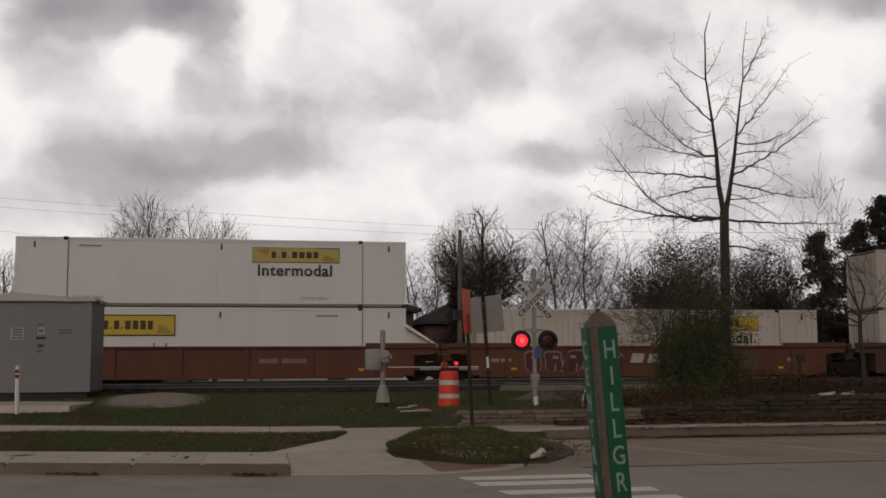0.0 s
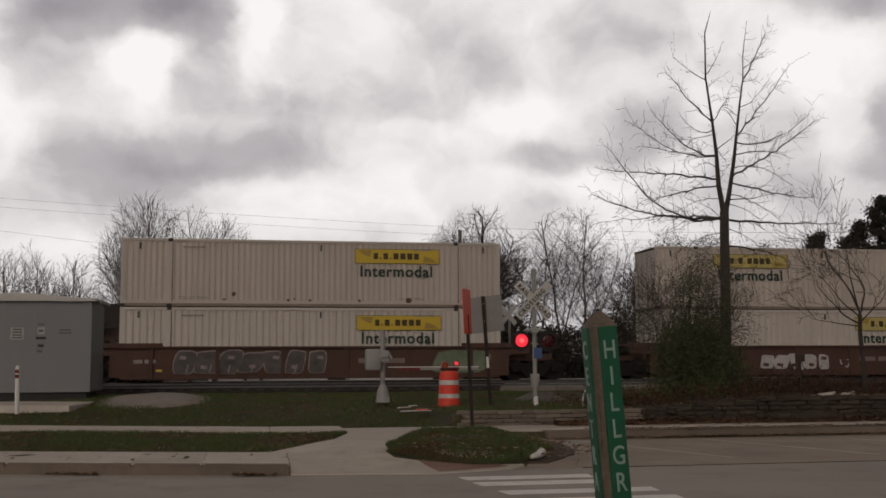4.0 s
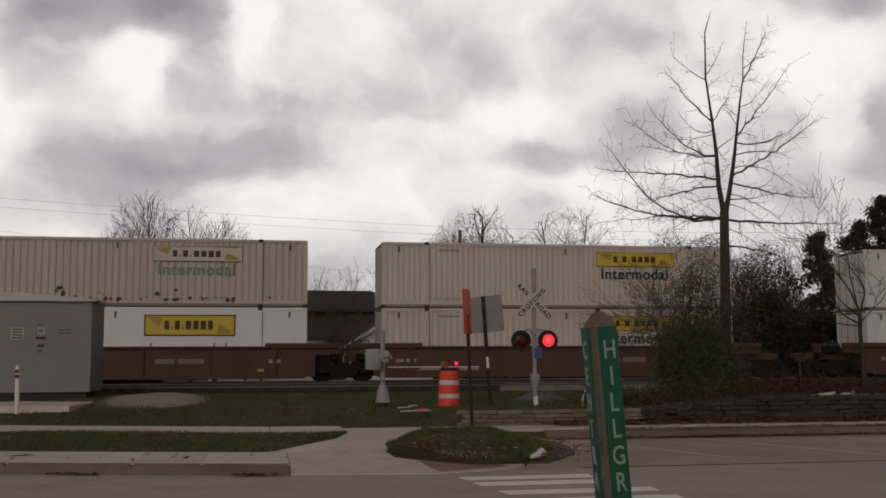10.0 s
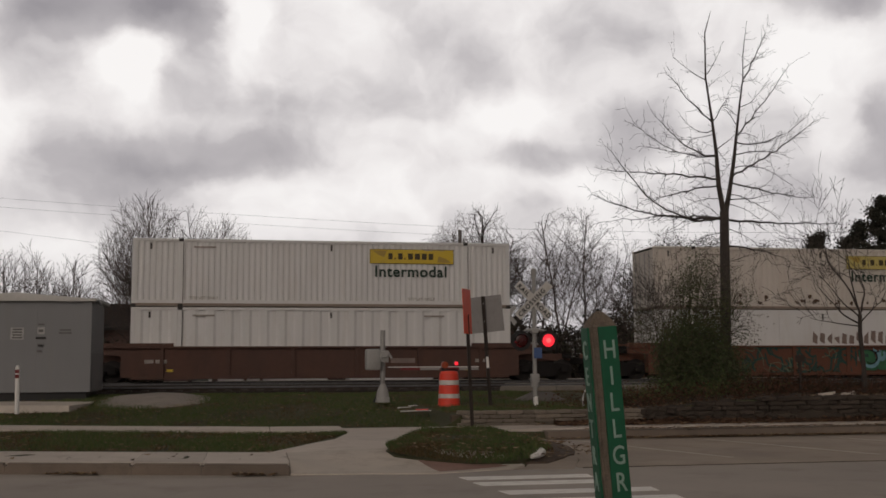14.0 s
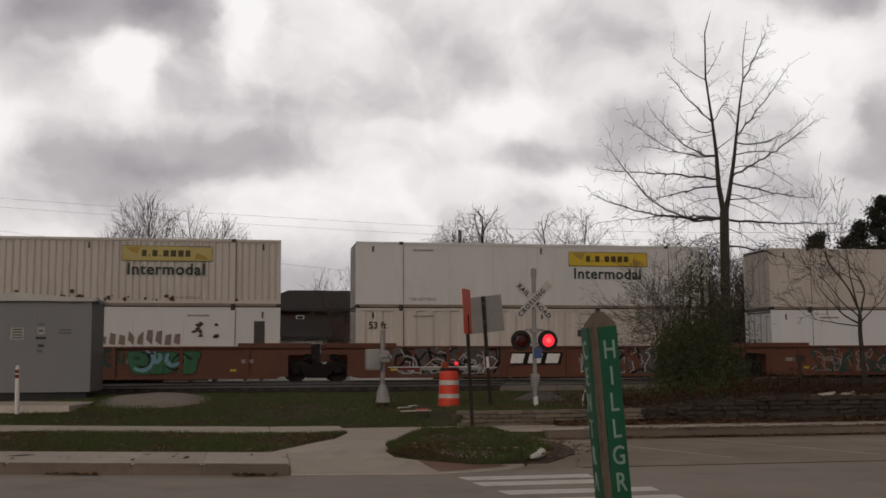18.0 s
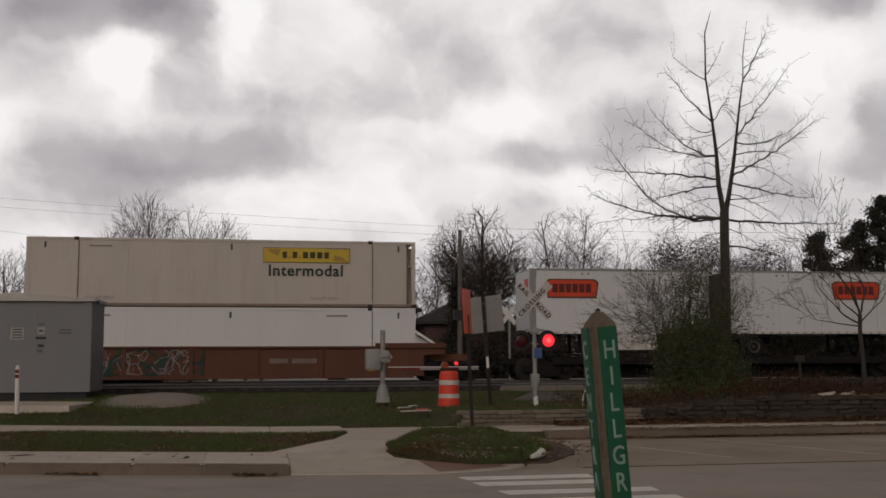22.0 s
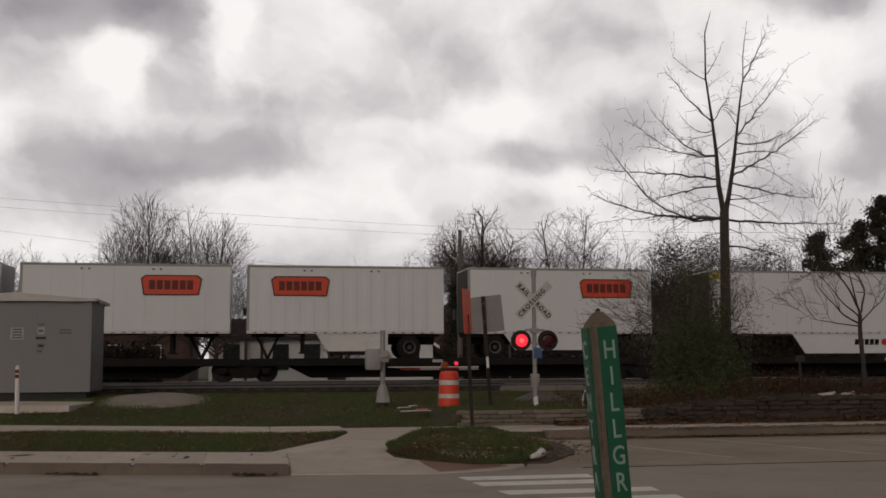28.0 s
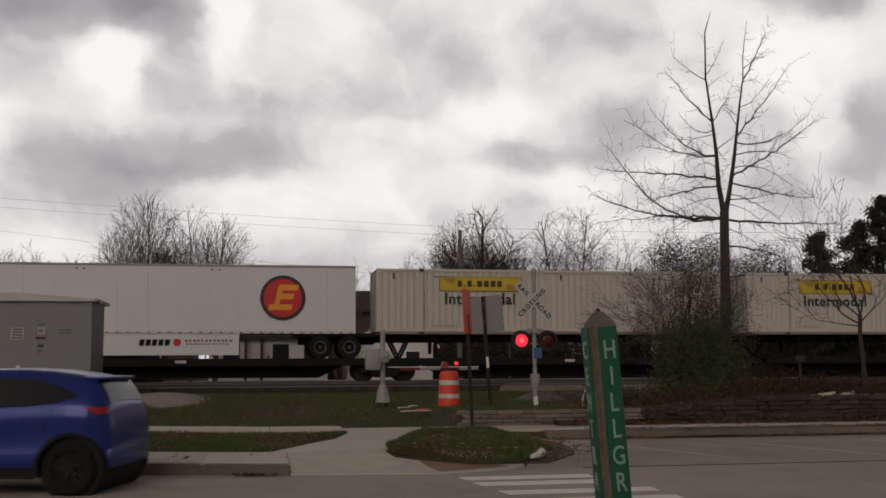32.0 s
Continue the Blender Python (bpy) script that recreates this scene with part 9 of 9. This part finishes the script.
def leaf_drift(x0, x1, seed, count):
    """Leaves blown into a low heap against the foot of the wall."""
    rnd = random.Random(seed)
    vs, fs = [], []
    for k in range(count):
        x, f = rnd.uniform(x0, x1), rnd.random() ** 0.7
        thick = 0.6 + 0.4 * noise.noise(Vector((x * 0.8, 0, seed)))
        y, z = 21.92 + 0.5 * f, 0.2 + rnd.random() * 0.2 * f * f * thick
        r, t = rnd.uniform(0.03, 0.075), rnd.uniform(0, 6.28)
        c, d = r * math.cos(t), r * math.sin(t)
        i = len(vs)
        vs += [(x - c, y - d, z + rnd.uniform(0, 0.04)), (x + d * 0.6, y - c * 0.6, z), (x + c, y + d, z + rnd.uniform(0, 0.05)), (x - d * 0.6, y + c * 0.6, z + rnd.uniform(0, 0.03))]
        fs.append((i, i + 1, i + 2, i + 3))
    tagged(loose("leaf_drift", vs, fs, DRIFTLEAF, None, "brown leaves heaped along the foot of the wall"), "", "", "", "stuff")


DRIFTLEAF = islands("heaped_leaves", [(0.1, 0.055, 0.035), (0.065, 0.038, 0.025), (0.15, 0.09, 0.055), (0.05, 0.03, 0.02), (0.085, 0.05, 0.034)])
leaf_drift(6.4, 26.0, 64, 9000)
# rough bank beyond the stone wall: rubble and dry weeds
rnd = random.Random(63)
BANKDARK = surf("dark_weathered_block", (0.075, 0.058, 0.046), 0.95, var=0.35, big=1.2, fine=14, bump=0.7, depth=0.03, stain=(0.028, 0.024, 0.021), amount=0.6, vary=0.6)
bank_meshes = [me.copy() for me in stone_meshes]
for me in bank_meshes:
    me.materials.clear()
    me.materials.append(BANKDARK)
for k in range(70):
    x = rnd.uniform(8.5, 12.2)
    th = thing("bank_stone", pose(x, 22.56 + rnd.uniform(-0.05, 0.12), 0.2 + rnd.uniform(0, 0.24), rnd.uniform(-15, 15), rnd.uniform(-15, 15), rnd.uniform(0, 180)), "dark rough stone in the bank", "stone", "stones of the bank")
    hang("stone", bank_meshes[k % 10], th, "", Matrix.Diagonal((rnd.uniform(0.25, 0.6), rnd.uniform(0.15, 0.25), rnd.uniform(0.07, 0.14), 1)))
BANKWALL = thing("bank_wall", pose(0, 0, 0), "low brown weathered block wall", "wall", "", "structure")
for row in range(6):
    x = 8.5 + rnd.uniform(0, 0.3)
    while x < 30:
        w = rnd.uniform(0.22, 0.6)
        if 0.2 + 0.1 * row < land(x, 23.0) + 0.03:
            hang("block", bank_meshes[rnd.randrange(10)], BANKWALL, "", Matrix.LocRotScale((x + w / 2, 22.53 + rnd.uniform(-0.04, 0.04), 0.21 + 0.1 * row), Euler((0, rnd.uniform(-.04, .04), rnd.uniform(-.07, .07))), (w - 0.012, 0.26, 0.094)))
        x += w


def weeds(x, y, n, high, spread, seed, label, mat, leaf=0.028):
    """Low tangled weeds: thin bent stalks and small dry leaves in uneven tufts."""
    r2 = random.Random(seed)
    th = thing("dry_weeds", pose(x, y, land(x, y)), label, "weeds", "weeds along the bank")
    vs, fs, centers = [], [], []
    for k in range(n // 10):
        px, py, h, w = r2.gauss(0, spread), r2.gauss(0, spread * 0.6), high * r2.uniform(0.3, 1.0), r2.uniform(0.002, 0.005)
        lx, ly = r2.gauss(0, 0.5) * h, r2.gauss(0, 0.4) * h
        i = len(vs)
        vs += [(px - w, py, 0), (px + w, py, 0), (px + lx * 0.3 + w * 0.6, py + ly * 0.3, h * 0.6), (px + lx, py + ly, h), (px + lx * 0.3 - w * 0.6, py + ly * 0.3, h * 0.6)]
        fs.append((i, i + 1, i + 2, i + 3, i + 4))
        centers += [Vector((px + lx * q, py + ly * q, h * q)) for q in (0.3, 0.55, 0.8)]
    loose("stalks", vs, fs, mat, th, "thin dry stalks")
    vs, fs = leaf_cloud(centers, 0.12, n * 3, leaf, r2)
    loose("leaf_litter", [v if v.z > 0 else Vector((v.x, v.y, 0.0)) for v in vs], fs, mat, th, "small curled leaves")


weeds(12.6, 24.9, 800, 0.65, 0.5, 71, "reddish brown dry weeds beside the shrub", DRYWEED)
weeds(13.7, 25.0, 800, 0.65, 0.55, 72, "reddish brown dry weeds beside the shrub", DRYWEED)
weeds(9.7, 24.5, 420, 0.45, 0.5, 73, "pale green and straw weeds under the shrub", GRASSBLADE)
weeds(11.2, 24.4, 420, 0.5, 0.6, 74, "pale green and straw weeds under the shrub", GRASSBLADE)
weeds(15.4, 25.8, 700, 0.45, 0.8, 75, "low dry weeds along the bank", DRYWEED)
weeds(9.2, 23.6, 500, 0.35, 0.7, 76, "brown leaf litter and weeds on the bank", DRYWEED)
weeds(11.0, 23.5, 600, 0.35, 0.9, 77, "brown leaf litter and weeds on the bank", DRYWEED)
for k in range(9):
    weeds(8.6 + 1.1 * k, 24.2 + 0.9 * (k % 3), 520, 0.28, 0.8, 90 + k, "low brown weeds and leaf litter on the bank", DRYWEED)


# ---- everything that moves ----
RUN = ((0, 0.0), (1, 8.56), (2, 17.17), (3, 25.81), (4, 34.45), (6, 51.69), (8, 68.81), (10, 85.75), (12, 102.51), (14, 119.11), (16, 135.58),
       (18, 151.98), (20, 168.36), (22, 184.73), (24, 201.14), (26, 217.55), (28, 233.93), (30, 250.18), (32, 266.28))


def run_at(t):
    """How far the train has gone."""
    return lerp(RUN, t)


def lane(x, shift=0.0):
    """The line of the near wheels along the street."""
    x = max(-40.0, x)
    if x > 8.5:
        y = 12.22
    elif x > -4.0:
        y = 12.45 - 0.1 * (x - 4) + 0.011 * (x - 4) ** 2
    else:
        y = 13.954 - 0.276 * (x + 4)
    return y + 0.2 + shift


def car_pose(mid, half_base, width, shift):
    f, b = lane(mid - half_base, shift), lane(mid + half_base, shift)
    turn = 0.9 * math.degrees(math.atan2(b - f, 2 * half_base))
    c = Vector((mid, (f + b) / 2, 0)) + Matrix.Rotation(radians(turn), 3, "Z") @ Vector((0, width / 2, 0))
    return pose(c.x, c.y, 0.0, 0, 0, turn)


def suv_pose(x):
    """The grey car keeps a nearly straight line and swings gently with the bend."""
    y = 12.05 - 0.05 * min(4.0, max(0.0, x - 4.0)) - 0.12 * min(0.0, x + 4.0)
    turn = -4.0 + 3.0 * smooth(3.0, 9.0, x)
    c = Vector((x, y, 0)) + Matrix.Rotation(radians(turn), 3, "Z") @ Vector((0, 1.0, 0))
    return pose(c.x, c.y, 0.0, 0, 0, turn)


def motions():
    for th, u in MOVERS:
        m = th.matrix_basis.copy()
        walk(th, [(t, Matrix.Translation((-s, 0, 0)) @ m) for t, s in RUN])
    # train wheels turn while they are near the crossing
    for o, ax, z, r, parent, x in SPINNERS:
        u = next(q for th, q in MOVERS if th is parent) + x + ax
        lo = next((k / 10 for k in range(321) if u - run_at(k / 10) < 32), 32.0)
        hi = next((k / 10 for k in range(321) if u - run_at(k / 10) < -11), 32.0)
        if hi - lo < 0.3:
            walk(o, [(0.0, pose(ax, 0, z)), (32.0, pose(ax, 0, z))])
            continue
        rows, turn = ([(0.0, pose(ax, 0, z))] if lo > 0 else []), 0.0
        n = int((hi - lo) * 15)
        for k in range(n + 1):
            t = lo + k * 2 / 30
            turn = -math.degrees((run_at(t) - run_at(lo)) / r)
            rows.append((t, pose(ax, 0, z, 0, turn, 0)))
        if rows[-1][0] < 31.95:
            rows.append((32.0, rows[-1][1]))
        walk(o, rows)
    walk(SKY, [(0.0, pose(14, 0, 0)), (32.0, pose(-38, 0, 0))])
    # flashers: each lens turns its lit or its dark face forward, half a period apart
    for k, lens in enumerate(LENSES):
        m = lens.matrix_basis.copy()
        turn = 180 if k == 0 else 0
        rows = [(0.0, m @ pose(0, 0, 0, 0, 0, turn))]
        for i in range(62):
            t = 0.343 + 0.51235 * i
            late = math.ceil(t) - t
            if 0 < late < 0.1:
                t = math.ceil(t) - (0.1 if late >= 0.05 else 0.0)
            if t > 31.88:
                break
            for j in range(4):
                rows.append((t + j / 30, m @ pose(0, 0, 0, 0, 0, turn + 60 * j)))
            turn += 180
        rows.append((32.0, m @ pose(0, 0, 0, 0, 0, turn)))
        walk(lens, rows)
    # the grey car passes in the first seconds, the blue one in the last
    grey, blue = [], []
    for k in range(0, 25):
        t = k / 10
        grey.append((t, suv_pose(3.8 - (15.3 if t < 1.4 else 15.75) * (t - 1.4))))
    for t, x in ((3.0, -21.5), (3.6, -27.0), (4.4, -32.0), (5.4, -35.0), (6.5, -36.0), (32.0, -36.0)):
        grey.append((t, suv_pose(x)))
    for t, x in ((0.0, 70.0), (24.0, 70.0), (25.0, 67.0), (26.0, 57.5)):
        blue.append((t, car_pose(x, 1.31, 1.79, -0.45)))
    for k in range(270, 321):
        t = k / 10
        if k < 296 and k % 4:
            continue
        blue.append((t, car_pose(3.77 - 9.85 * (t - 31.3) - 1.45 * max(0.0, t - 31.78), 1.31, 1.79, -0.45)))
    walk(SUV, grey)
    walk(HATCH, blue)
    for wh, th, r in SPIN_CARS:
        m = wh.matrix_basis.copy()
        t0, t1, v = (0.0, 2.4, 15.9) if th is SUV else (30.0, 32.0, 9.85)
        rows = [(0.0, m)] if t0 > 0 else []
        for k in range(int((t1 - t0) * 30) + 1):
            rows.append((t0 + k / 30, m @ pose(0, 0, 0, 0, -math.degrees(v * k / 30 / r), 0)))
        if t1 < 32:
            rows.append((32.0, rows[-1][1]))
        walk(wh, rows)


motions()
